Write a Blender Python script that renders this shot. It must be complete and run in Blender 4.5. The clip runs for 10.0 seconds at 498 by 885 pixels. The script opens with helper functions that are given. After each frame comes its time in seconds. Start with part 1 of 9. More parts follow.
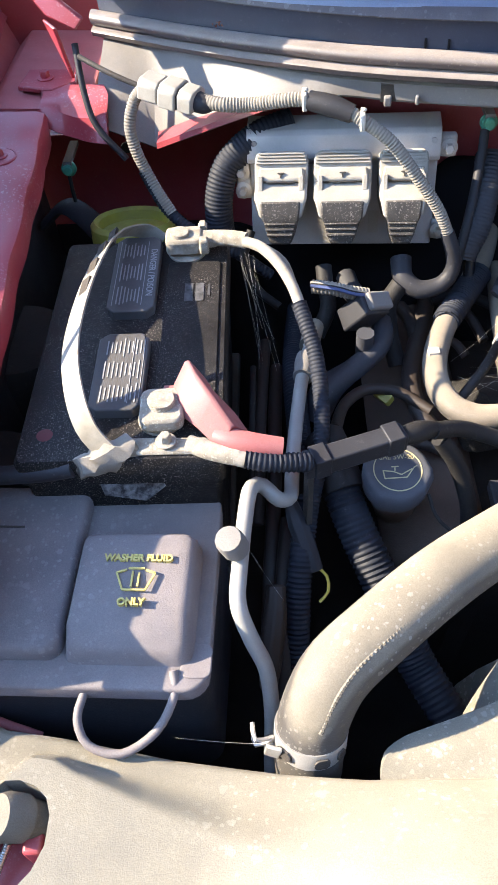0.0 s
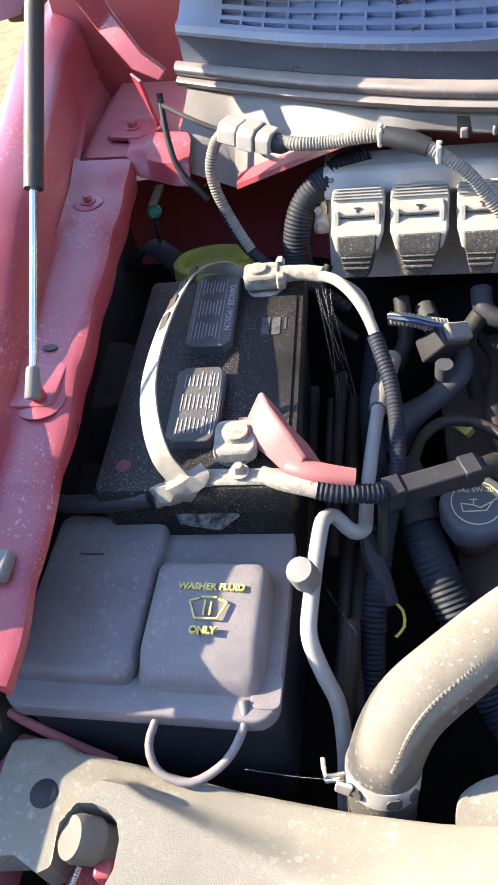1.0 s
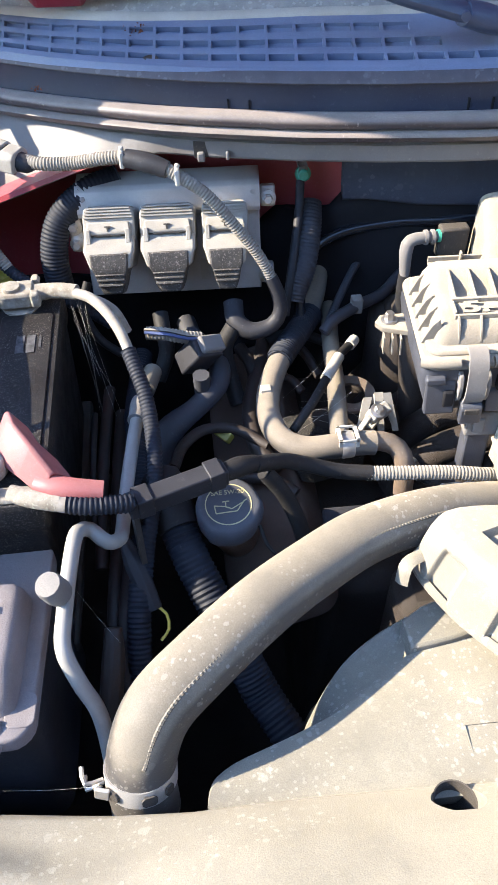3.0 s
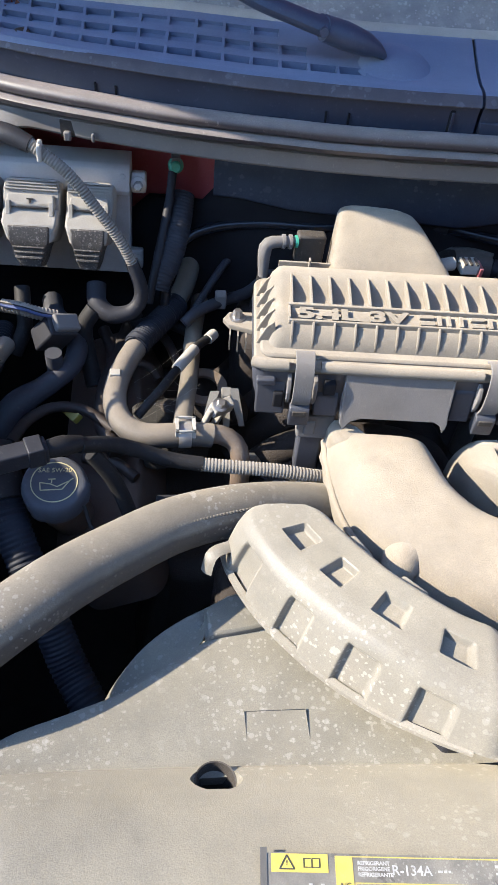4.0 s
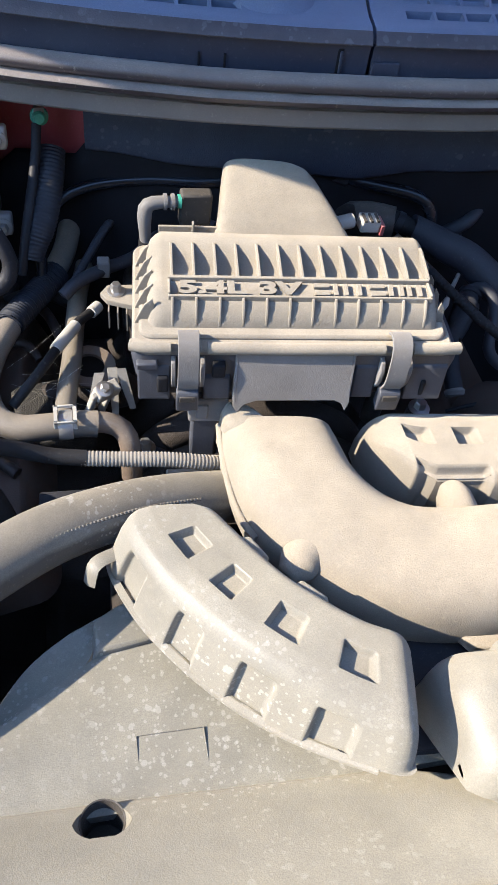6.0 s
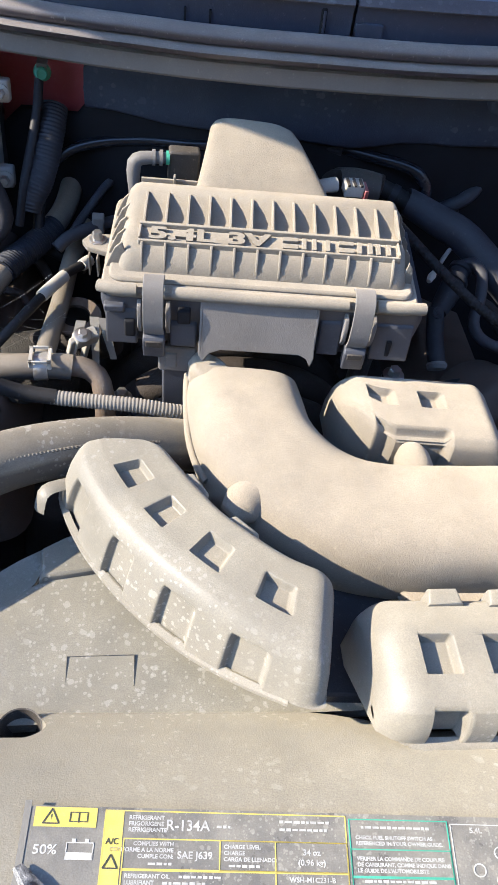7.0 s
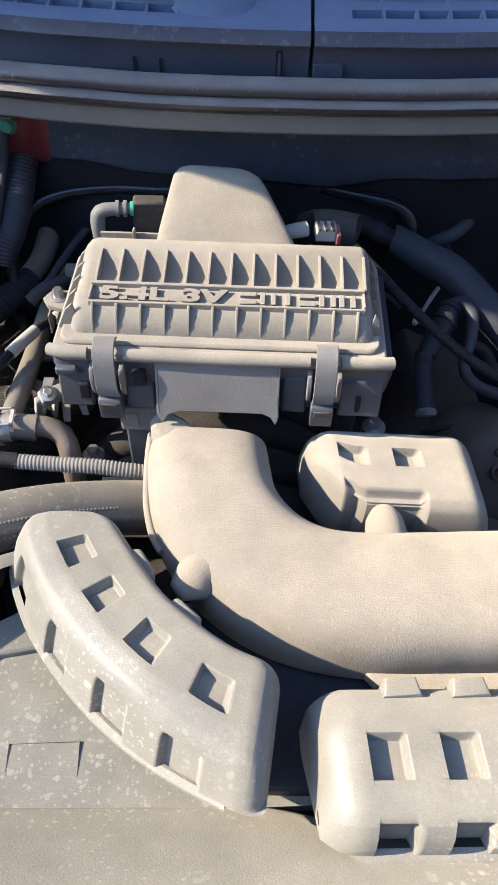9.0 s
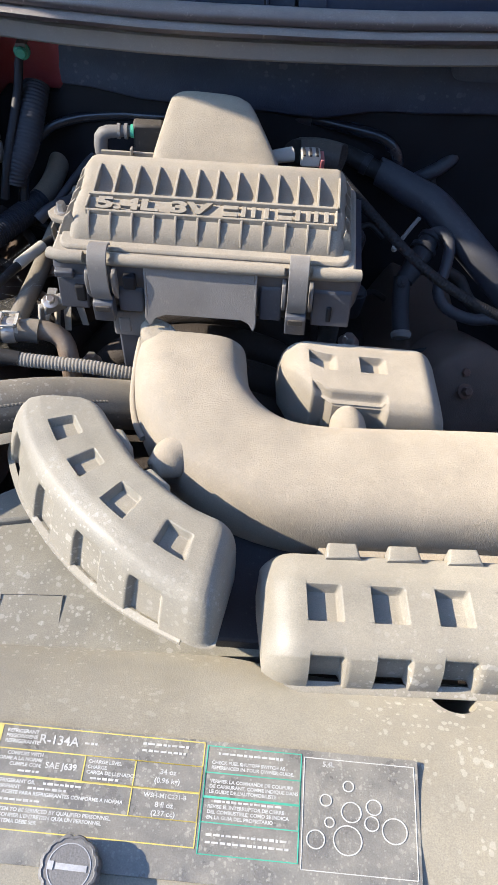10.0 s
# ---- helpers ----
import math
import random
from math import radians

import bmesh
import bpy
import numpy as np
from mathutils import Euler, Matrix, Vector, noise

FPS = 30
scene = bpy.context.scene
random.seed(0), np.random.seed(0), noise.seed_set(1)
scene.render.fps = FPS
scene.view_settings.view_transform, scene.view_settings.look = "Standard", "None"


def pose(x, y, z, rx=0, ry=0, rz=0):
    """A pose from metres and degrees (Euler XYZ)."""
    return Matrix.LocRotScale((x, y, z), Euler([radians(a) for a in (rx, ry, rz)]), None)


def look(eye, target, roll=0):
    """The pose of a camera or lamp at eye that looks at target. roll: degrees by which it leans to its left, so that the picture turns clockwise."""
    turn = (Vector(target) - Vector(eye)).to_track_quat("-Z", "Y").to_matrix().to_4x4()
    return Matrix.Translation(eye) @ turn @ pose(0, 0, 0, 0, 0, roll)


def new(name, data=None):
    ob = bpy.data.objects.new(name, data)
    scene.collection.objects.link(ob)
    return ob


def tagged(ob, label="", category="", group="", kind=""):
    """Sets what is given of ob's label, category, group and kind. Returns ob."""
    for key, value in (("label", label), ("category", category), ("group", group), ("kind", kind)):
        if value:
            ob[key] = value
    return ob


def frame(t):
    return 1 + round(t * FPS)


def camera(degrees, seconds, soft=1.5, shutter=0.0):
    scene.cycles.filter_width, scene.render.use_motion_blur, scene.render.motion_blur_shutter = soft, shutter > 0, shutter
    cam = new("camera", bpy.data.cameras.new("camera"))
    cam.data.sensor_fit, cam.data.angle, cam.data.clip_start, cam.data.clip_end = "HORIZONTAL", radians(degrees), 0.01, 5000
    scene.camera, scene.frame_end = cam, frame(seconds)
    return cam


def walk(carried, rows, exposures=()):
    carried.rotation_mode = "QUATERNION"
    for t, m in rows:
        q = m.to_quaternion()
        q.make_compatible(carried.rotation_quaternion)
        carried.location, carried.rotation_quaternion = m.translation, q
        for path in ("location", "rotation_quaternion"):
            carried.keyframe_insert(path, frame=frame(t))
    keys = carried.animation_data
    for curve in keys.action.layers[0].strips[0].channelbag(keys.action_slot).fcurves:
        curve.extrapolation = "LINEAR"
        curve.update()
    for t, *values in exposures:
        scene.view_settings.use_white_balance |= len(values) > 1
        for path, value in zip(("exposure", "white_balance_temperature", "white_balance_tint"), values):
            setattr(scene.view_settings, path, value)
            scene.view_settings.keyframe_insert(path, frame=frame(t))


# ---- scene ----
cam = camera(36.6, 10.0, 1.0)
PATH = [
    (0, (-0.522, 0.145, 1.779), (-0.604, 1.45, 0.266), -3.6),
    (0.5, (-0.511, 0.142, 1.778), (-0.804, 1.485, 0.326), -9.7),
    (1, (-0.504, 0.139, 1.78), (-0.823, 1.499, 0.348), -10.5),
    (1.5, (-0.479, 0.131, 1.783), (-0.677, 1.505, 0.343), -8.4),
    (2, (-0.455, 0.129, 1.786), (-0.522, 1.511, 0.343), -8.0),
    (2.2, (-0.46, 0.128, 1.793), (-0.455, 1.515, 0.352), -5.8),
    (3.3, (-0.395, 0.113, 1.792), (-0.224, 1.493, 0.354), 0.9),
    (3.5, (-0.374, 0.106, 1.79), (-0.173, 1.486, 0.356), 2.9),
    (4, (-0.298, 0.093, 1.811), (-0.007, 1.441, 0.364), 9.5),
    (4.2, (-0.307, 0.089, 1.813), (0.066, 1.424, 0.372), 13.2),
    (4.5, (-0.289, 0.114, 1.807), (0.206, 1.406, 0.362), 16.1),
    (5, (-0.234, 0.166, 1.793), (0.322, 1.354, 0.283), 18.8),
    (5.5, (-0.216, 0.174, 1.793), (0.283, 1.37, 0.269), 14.2),
    (5.7, (-0.231, 0.18, 1.799), (0.233, 1.385, 0.271), 12.9),
    (6.8, (-0.167, 0.126, 1.771), (0.222, 1.346, 0.235), 13.0),
    (7, (-0.136, 0.104, 1.777), (0.176, 1.348, 0.243), 11.6),
    (7.5, (-0.09, 0.086, 1.791), (0.08, 1.361, 0.259), 6.9),
    (8, (-0.102, 0.135, 1.791), (0.085, 1.453, 0.298), 8.1),
    (8.5, (-0.062, 0.192, 1.774), (0.166, 1.497, 0.275), 6.8),
    (9, (-0.033, 0.167, 1.79), (0.133, 1.442, 0.258), 5.4),
    (9.5, (-0.018, 0.124, 1.792), (0.104, 1.389, 0.248), 5.4),
    (10, (0.015, 0.057, 1.807), (0.119, 1.27, 0.22), 5.7),
]
EXPOSURE = [(0.0, 1.71, 6720.0), (1.0, 1.71, 6720.0), (2.2, 1.66, 6600.0), (3.5, 1.28, 6160.0), (4.0, 0.98, 6060.0), (5.5, 0.98, 6060.0), (7.0, 1.05, 6140.0), (10.0, 1.03, 6160.0)]
walk(cam, [(t, look(eye, target, roll)) for t, eye, target, roll in PATH], [(t, stops, kelvin, 11.5) for t, stops, kelvin in EXPOSURE])

# ---- world, sun, exposure ----
SUN_EL, SUN_AZ = 30.5, 2.0          # degrees up; degrees behind the left side
to_sun = Vector((-math.cos(radians(SUN_EL)) * math.cos(radians(SUN_AZ)),
                 math.cos(radians(SUN_EL)) * math.sin(radians(SUN_AZ)), math.sin(radians(SUN_EL))))
world = bpy.data.worlds.new("sky")
scene.world = world
world.use_nodes = True
wn = world.node_tree
sky = wn.nodes.new("ShaderNodeTexSky")
sky.sky_type = 'NISHITA'
sky.sun_disc = False
sky.dust_density, sky.ozone_density = 0.2, 3.0
sky.sun_elevation = radians(SUN_EL)
sky.sun_rotation = radians(270.0 + SUN_AZ)
wn.nodes["Background"].inputs["Strength"].default_value = 0.37
wn.links.new(sky.outputs[0], wn.nodes["Background"].inputs["Color"])
sun = new("sun", bpy.data.lights.new("sun", 'SUN'))
sun.data.energy, sun.data.angle, sun.data.color = 7.1, radians(0.53), (1.0, 0.875, 0.68)
sun.matrix_world = look(to_sun * 10, (0, 0, 0))


# ---- materials ----
def mix(nt, fac, a, b):
    n = nt.nodes.new("ShaderNodeMix")
    n.data_type = 'RGBA'
    if isinstance(fac, float):
        n.inputs[0].default_value = fac
    else:
        nt.links.new(fac, n.inputs[0])
    for v, s in ((a, n.inputs[6]), (b, n.inputs[7])):
        if isinstance(v, tuple):
            s.default_value = (*v, 1)
        else:
            nt.links.new(v, s)
    return n.outputs[2]


def maths(nt, op, a, b, clamp=False):
    n = nt.nodes.new("ShaderNodeMath")
    n.operation, n.use_clamp = op, clamp
    for v, s in ((a, n.inputs[0]), (b, n.inputs[1])):
        if isinstance(v, (int, float)):
            s.default_value = v
        else:
            nt.links.new(v, s)
    return n.outputs[0]


def noise_at(nt, where, scale, detail=3.0, low=0.35, high=0.65, rough=0.55):
    n = nt.nodes.new("ShaderNodeTexNoise")
    n.inputs["Scale"].default_value, n.inputs["Detail"].default_value = scale, detail
    n.inputs["Roughness"].default_value = rough
    nt.links.new(where, n.inputs["Vector"])
    r = nt.nodes.new("ShaderNodeMapRange")
    r.inputs[1].default_value, r.inputs[2].default_value = low, high
    nt.links.new(n.outputs[0], r.inputs[0])
    return r.outputs[0]


DUST = (0.36, 0.30, 0.225)


def material(name, base, rough=0.6, metal=0.0, second=None, dust=0.0, dust_colour=DUST, bump=0.15, grain=900.0,
             spots=0.0, spot_colour=(0.44, 0.415, 0.365), coat=0.0, patch=14.0, spot_scale=62.0, cling=0.45, dust_shade_edge=0.0):
    """A surface with broad patches of a second colour, fine grain, dust on what faces up, and dried splashes."""
    m = bpy.data.materials.new(name)
    m.use_nodes = True
    nt = m.node_tree
    bsdf = nt.nodes["Principled BSDF"]
    geo = nt.nodes.new("ShaderNodeNewGeometry")
    where = geo.outputs["Position"]
    second = second or tuple(min(1.0, c * 1.45 + 0.004) for c in base)
    broad = noise_at(nt, where, patch, 5.0)
    fine = noise_at(nt, where, grain, 2.0, 0.3, 0.7)
    colour = mix(nt, broad, base, second)
    colour = mix(nt, maths(nt, 'MULTIPLY', fine, 0.30), colour, tuple(c * 0.55 for c in base))
    rough_out = maths(nt, 'ADD', maths(nt, 'MULTIPLY', broad, 0.14), rough - 0.07)
    if dust > 0:
        sep = nt.nodes.new("ShaderNodeSeparateXYZ")
        nt.links.new(geo.outputs["Normal"], sep.inputs[0])
        speck = noise_at(nt, where, 24.0, 6.0, 0.28, 0.66, 0.6)
        # a sharp limit by slope: dust above, painted shade below it
        if dust_shade_edge > 0:
            ragged = maths(nt, 'ADD', sep.outputs[2], maths(nt, 'MULTIPLY', speck, 0.10))
            up = maths(nt, 'ADD', maths(nt, 'MULTIPLY', maths(nt, 'MULTIPLY', maths(nt, 'SUBTRACT', ragged, dust_shade_edge), 6.0, True), 1.0 - cling), cling, True)
        else:
            up = maths(nt, 'ADD', maths(nt, 'MULTIPLY', sep.outputs[2], 1.0 - cling), cling, True)
        cover = maths(nt, 'MULTIPLY', maths(nt, 'MULTIPLY', up, dust), maths(nt, 'ADD', maths(nt, 'MULTIPLY', speck, 0.30), 0.70), True)
        grit = noise_at(nt, where, 800.0, 2.0, 0.32, 0.68, 0.7)
        tone = mix(nt, grit, tuple(c * 1.11 for c in dust_colour), tuple(c * 0.78 for c in dust_colour))
        stain = noise_at(nt, where, 9.0, 8.0, 0.36, 0.66, 0.68)
        tone = mix(nt, maths(nt, 'MULTIPLY', stain, 0.55), tone, tuple(c * f for c, f in zip(dust_colour, (0.74, 0.73, 0.72))))
        colour = mix(nt, cover, colour, tone)
        rough_out = maths(nt, 'ADD', rough_out, maths(nt, 'MULTIPLY', cover, 0.16), True)
        smudge = noise_at(nt, where, 42.0, 9.0, 0.55, 0.74, 0.72)
        colour = mix(nt, maths(nt, 'MULTIPLY', smudge, 0.30), colour, tuple(0.45 * b + 0.3 * d for b, d in zip(base, dust_colour)))
        crumbs = noise_at(nt, where, 170.0, 9.0, 0.58, 0.70, 0.75)
        colour = mix(nt, maths(nt, 'MULTIPLY', crumbs, 0.28 + 0.14 * min(1.0, dust)), colour, tuple(c * 1.08 for c in dust_colour))
    if spots > 0:
        warp = nt.nodes.new("ShaderNodeTexNoise")
        warp.inputs["Scale"].default_value = spot_scale * 2.6
        nt.links.new(where, warp.inputs["Vector"])
        field = noise_at(nt, where, 6.0, 3.0, 0.52 - 0.22 * spots, 0.66 - 0.20 * spots)
        for scale, rare, strength in ((spot_scale, 0.76, 0.40), (spot_scale * 1.9, 0.64, 0.40), (spot_scale * 4.0, 0.58, 0.42)):
            cells = nt.nodes.new("ShaderNodeTexVoronoi")
            cells.inputs["Scale"].default_value = scale
            nt.links.new(where, cells.inputs["Vector"])
            pick = nt.nodes.new("ShaderNodeSeparateColor")
            nt.links.new(cells.outputs["Color"], pick.inputs[0])
            size = maths(nt, 'MULTIPLY', maths(nt, 'SUBTRACT', pick.outputs[0], rare), 1.3)
            edge = maths(nt, 'SUBTRACT', size, maths(nt, 'ADD', cells.outputs["Distance"], maths(nt, 'MULTIPLY', maths(nt, 'SUBTRACT', warp.outputs[0], 0.5), 1.0)))
            blot = maths(nt, 'MULTIPLY', edge, 14.0, True)
            colour = mix(nt, maths(nt, 'MULTIPLY', maths(nt, 'MULTIPLY', blot, field), strength), colour, spot_colour)
    nt.links.new(colour, bsdf.inputs["Base Color"])
    nt.links.new(rough_out, bsdf.inputs["Roughness"])
    bsdf.inputs["Metallic"].default_value = metal
    bsdf.inputs["Diffuse Roughness"].default_value = min(1.0, 0.25 + dust)
    bsdf.inputs["Coat Weight"].default_value = coat
    if bump > 0:
        b = nt.nodes.new("ShaderNodeBump")
        b.inputs["Strength"].default_value, b.inputs["Distance"].default_value = bump * 0.95, 0.0009
        pebble = noise_at(nt, where, 520.0, 2.0, 0.3, 0.7, 0.6)
        nt.links.new(maths(nt, 'ADD', maths(nt, 'ADD', fine, maths(nt, 'MULTIPLY', pebble, 1.3)), maths(nt, 'MULTIPLY', broad, 1.5)), b.inputs["Height"])
        nt.links.new(b.outputs[0], bsdf.inputs["Normal"])
    return m


def plain(name, base, rough=0.5, metal=0.0, bump=0.05):
    return material(name, base, rough, metal, bump=bump, grain=500.0)


tan_plastic = material("dusty_airbox_plastic", (0.10, 0.092, 0.08), 0.62, dust=0.95, dust_colour=(0.40, 0.345, 0.265), bump=0.22)
tube_plastic = material("dusty_duct_plastic", (0.11, 0.10, 0.085), 0.62, dust=0.98, dust_colour=(0.40, 0.34, 0.255), bump=0.3)
snorkel_plastic = material("dusty_snorkel_plastic", (0.085, 0.083, 0.078), 0.42, dust=0.88, dust_colour=(0.355, 0.318, 0.245), bump=0.14, spots=0.22, cling=0.55)
cover_plastic = material("dusty_cover_plastic", (0.11, 0.105, 0.094), 0.45, dust=0.92, dust_colour=(0.315, 0.280, 0.208), bump=0.16, spots=0.32, spot_scale=55.0, spot_colour=(0.42, 0.395, 0.325))
shroud_plastic = material("dusty_shroud_plastic", (0.085, 0.083, 0.076), 0.4, dust=0.84, dust_colour=(0.325, 0.298, 0.232), bump=0.15, spots=0.6, cling=0.3)
grey_plastic = material("dusty_grey_plastic", (0.10, 0.097, 0.098), 0.55, dust=0.65, dust_colour=(0.30, 0.27, 0.235), bump=0.15)
lid_plastic = material("washer_lid_plastic", (0.080, 0.070, 0.090), 0.5, second=(0.150, 0.134, 0.152), dust=0.58, dust_colour=(0.33, 0.285, 0.255), bump=0.2, patch=26.0, spots=0.3, spot_colour=(0.3, 0.28, 0.27))
black_plastic = material("black_plastic", (0.018, 0.018, 0.02), 0.45, dust=0.22, bump=0.2)
black_dusty = material("black_dusty_plastic", (0.017, 0.018, 0.023), 0.5, dust=0.12, dust_colour=(0.17, 0.16, 0.155), bump=0.15)
base_plastic = material("air_box_base_plastic", (0.030, 0.033, 0.044), 0.5, dust=0.2, dust_colour=(0.17, 0.165, 0.165), bump=0.15)
battery_plastic = material("battery_plastic", (0.007, 0.007, 0.008), 0.5, dust=0.035, dust_colour=(0.24, 0.20, 0.165), bump=0.2, patch=40.0, spots=0.9, spot_colour=(0.36, 0.33, 0.30), spot_scale=300.0)
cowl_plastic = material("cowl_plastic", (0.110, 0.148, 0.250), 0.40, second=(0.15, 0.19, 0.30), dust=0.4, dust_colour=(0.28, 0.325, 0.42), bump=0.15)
# darker copy of the cowl plastic: shade of the upright face is in the colour
shaded_skirt_plastic = material("cowl_skirt_shaded", (0.018, 0.025, 0.048), 0.5, second=(0.028, 0.036, 0.062), dust=0.08, dust_colour=(0.15, 0.16, 0.19), bump=0.15)
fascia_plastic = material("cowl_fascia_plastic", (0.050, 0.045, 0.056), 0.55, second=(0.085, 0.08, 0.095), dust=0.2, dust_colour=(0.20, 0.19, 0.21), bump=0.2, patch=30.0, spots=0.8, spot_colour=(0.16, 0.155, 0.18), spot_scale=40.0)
wiper_plastic = material("wiper_plastic", (0.042, 0.058, 0.105), 0.45, second=(0.06, 0.078, 0.13), dust=0.2, dust_colour=(0.2, 0.22, 0.27), bump=0.15)
rubber = material("rubber", (0.012, 0.0118, 0.013), 0.6, dust=0.07, dust_colour=(0.17, 0.155, 0.135), bump=0.2)
rubber_dusty = material("dusty_rubber", (0.035, 0.033, 0.032), 0.6, dust=0.85, dust_colour=(0.30, 0.255, 0.19), bump=0.2, cling=0.15)
# dusty on top; the bare dark underside also stands for the hose's shade
hose_rubber = material("radiator_hose_rubber", (0.036, 0.034, 0.034), 0.55, dust=0.95, dust_colour=(0.262, 0.226, 0.168), bump=0.12, spots=0.15, cling=0.14, dust_shade_edge=0.46)
loom_black = material("loom_black", (0.011, 0.014, 0.022), 0.6, dust=0.06, dust_colour=(0.13, 0.125, 0.13), bump=0.1, cling=0.2)
loom_dusty = material("loom_dusty", (0.15, 0.135, 0.115), 0.65, dust=0.85, dust_colour=(0.37, 0.33, 0.27), bump=0.15, cling=0.3)
red_paint = material("red_paint", (0.29, 0.016, 0.030), 0.38, second=(0.35, 0.030, 0.046), dust=0.22, dust_colour=(0.47, 0.26, 0.28), bump=0.06, coat=0.18, spots=0.35, spot_colour=(0.5, 0.34, 0.35), spot_scale=110.0)
red_inner = material("red_inner_paint", (0.44, 0.03, 0.042), 0.45, second=(0.36, 0.028, 0.04), dust=0.55, dust_colour=(0.5, 0.28, 0.27), bump=0.06)
red_cap = material("red_cover_plastic", (0.33, 0.034, 0.042), 0.5, second=(0.24, 0.035, 0.04), dust=0.48, dust_colour=(0.56, 0.35, 0.31), bump=0.1, patch=55.0)
aluminium = material("dull_aluminium", (0.46, 0.45, 0.435), 0.5, metal=0.35, dust=0.4, dust_colour=(0.42, 0.375, 0.315), bump=0.08)
pipe_metal = material("white_aluminium_pipe", (0.42, 0.415, 0.40), 0.5, second=(0.32, 0.31, 0.29), metal=0.3, dust=0.3, dust_colour=(0.40, 0.365, 0.31), bump=0.08)
steel = material("dull_steel", (0.42, 0.41, 0.40), 0.4, metal=0.9, bump=0.1)
chrome = plain("strut_chrome", (0.5, 0.5, 0.52), 0.22, 1.0, 0.0)
rust = material("rusty_steel", (0.10, 0.06, 0.045), 0.75, second=(0.17, 0.09, 0.06), metal=0.2, bump=0.4, patch=60.0)
lead = material("corroded_lead", (0.40, 0.37, 0.31), 0.8, second=(0.20, 0.165, 0.125), metal=0.1, dust=0.5, dust_colour=(0.42, 0.375, 0.30), bump=0.35, patch=90.0, spots=0.8, spot_colour=(0.55, 0.55, 0.45), spot_scale=120.0)
corrosion = material("blue_green_corrosion", (0.12, 0.42, 0.45), 0.9, second=(0.5, 0.6, 0.55), bump=0.8, patch=220.0)
clamp_metal = material("hose_clamp_metal", (0.55, 0.54, 0.52), 0.45, metal=0.7, dust=0.5, bump=0.1)
loose_cap_plastic = material("loose_cap_plastic", (0.045, 0.045, 0.05), 0.5, dust=0.62, dust_colour=(0.27, 0.255, 0.235), bump=0.15)
white_plastic = material("white_plastic", (0.42, 0.40, 0.355), 0.55, dust=0.4, dust_colour=(0.40, 0.355, 0.28), bump=0.1)
clear_strap = material("pale_strap", (0.36, 0.335, 0.285), 0.4, second=(0.25, 0.23, 0.19), bump=0.1, patch=60.0)
yellow_plastic = material("yellow_plastic", (0.42, 0.38, 0.02), 0.45, second=(0.30, 0.26, 0.03), dust=0.3, bump=0.05, patch=30.0)
yellow_paint = plain("yellow_print", (0.66, 0.52, 0.10), 0.5)
cream_paint = plain("cream_print", (0.46, 0.38, 0.12), 0.5)
white_print = plain("white_print", (0.33, 0.325, 0.30), 0.5)
grey_print = plain("grey_print", (0.26, 0.26, 0.265), 0.5)
dark_print = plain("dark_print", (0.035, 0.033, 0.03), 0.5)
beige_print = plain("beige_print", (0.40, 0.36, 0.20), 0.5)
green_print = plain("green_print", (0.045, 0.27, 0.18), 0.5)
green_cap = plain("green_cap", (0.05, 0.26, 0.19), 0.4)
lower_panel = material("cowl_lower_plastic", (0.115, 0.11, 0.115), 0.55, second=(0.15, 0.142, 0.14), dust=0.62, dust_colour=(0.37, 0.34, 0.30), bump=0.1)
label_film = material("label_film", (0.075, 0.072, 0.066), 0.28, second=(0.21, 0.195, 0.16), dust=0.32, dust_colour=(0.34, 0.31, 0.25), bump=0.12, patch=34.0, coat=0.2, spots=0.9, spot_colour=(0.36, 0.34, 0.28), spot_scale=120.0)
label_white = material("label_print_white", (0.52, 0.51, 0.47), 0.5, second=(0.34, 0.33, 0.30), bump=0.0, patch=160.0)
label_yellow = material("label_print_yellow", (0.62, 0.50, 0.07), 0.45, second=(0.46, 0.38, 0.10), dust=0.15, bump=0.05, patch=70.0)
# pale dust kept to the top also paints in the sun, dark sides the shade
seal_rubber = material("hood_seal_rubber", (0.054, 0.044, 0.049), 0.38, second=(0.080, 0.066, 0.070), dust=0.55, dust_colour=(0.50, 0.44, 0.39), bump=0.08, patch=9.0, cling=0.1)
engine_dark = material("oily_engine", (0.022, 0.019, 0.018), 0.65, second=(0.038, 0.031, 0.027), dust=0.16, dust_colour=(0.15, 0.115, 0.092), bump=0.5, patch=22.0)
engine_brown = material("brown_valve_cover", (0.075, 0.054, 0.044), 0.6, second=(0.115, 0.082, 0.066), dust=0.2, dust_colour=(0.20, 0.15, 0.115), bump=0.3, patch=22.0)
cap_plastic = material("oil_cap_plastic", (0.048, 0.053, 0.066), 0.5, dust=0.25, dust_colour=(0.17, 0.168, 0.175), bump=0.12)
insulation = material("firewall_insulation", (0.036, 0.044, 0.068), 0.85, second=(0.055, 0.065, 0.094), dust=0.18, dust_colour=(0.15, 0.158, 0.185), bump=0.3, spots=0.2, spot_colour=(0.14, 0.145, 0.165), spot_scale=34.0)
straw = material("dry_grass_ground", (0.20, 0.13, 0.05), 0.95, second=(0.36, 0.25, 0.11), bump=1.0, grain=60.0, patch=9.0)
# for the added, unseen walls that block part of the sky
blocker_paint = material("dark_blocker", (0.045, 0.038, 0.032), 0.7, second=(0.065, 0.055, 0.045), bump=0.3, patch=3.0)
deep_black = material("deep_shade_black", (0.008, 0.008, 0.010), 0.85, bump=0.2)
leaf_brown = plain("dead_leaf", (0.16, 0.05, 0.025), 0.8)
web_thread = plain("cobweb", (0.6, 0.58, 0.52), 0.6)


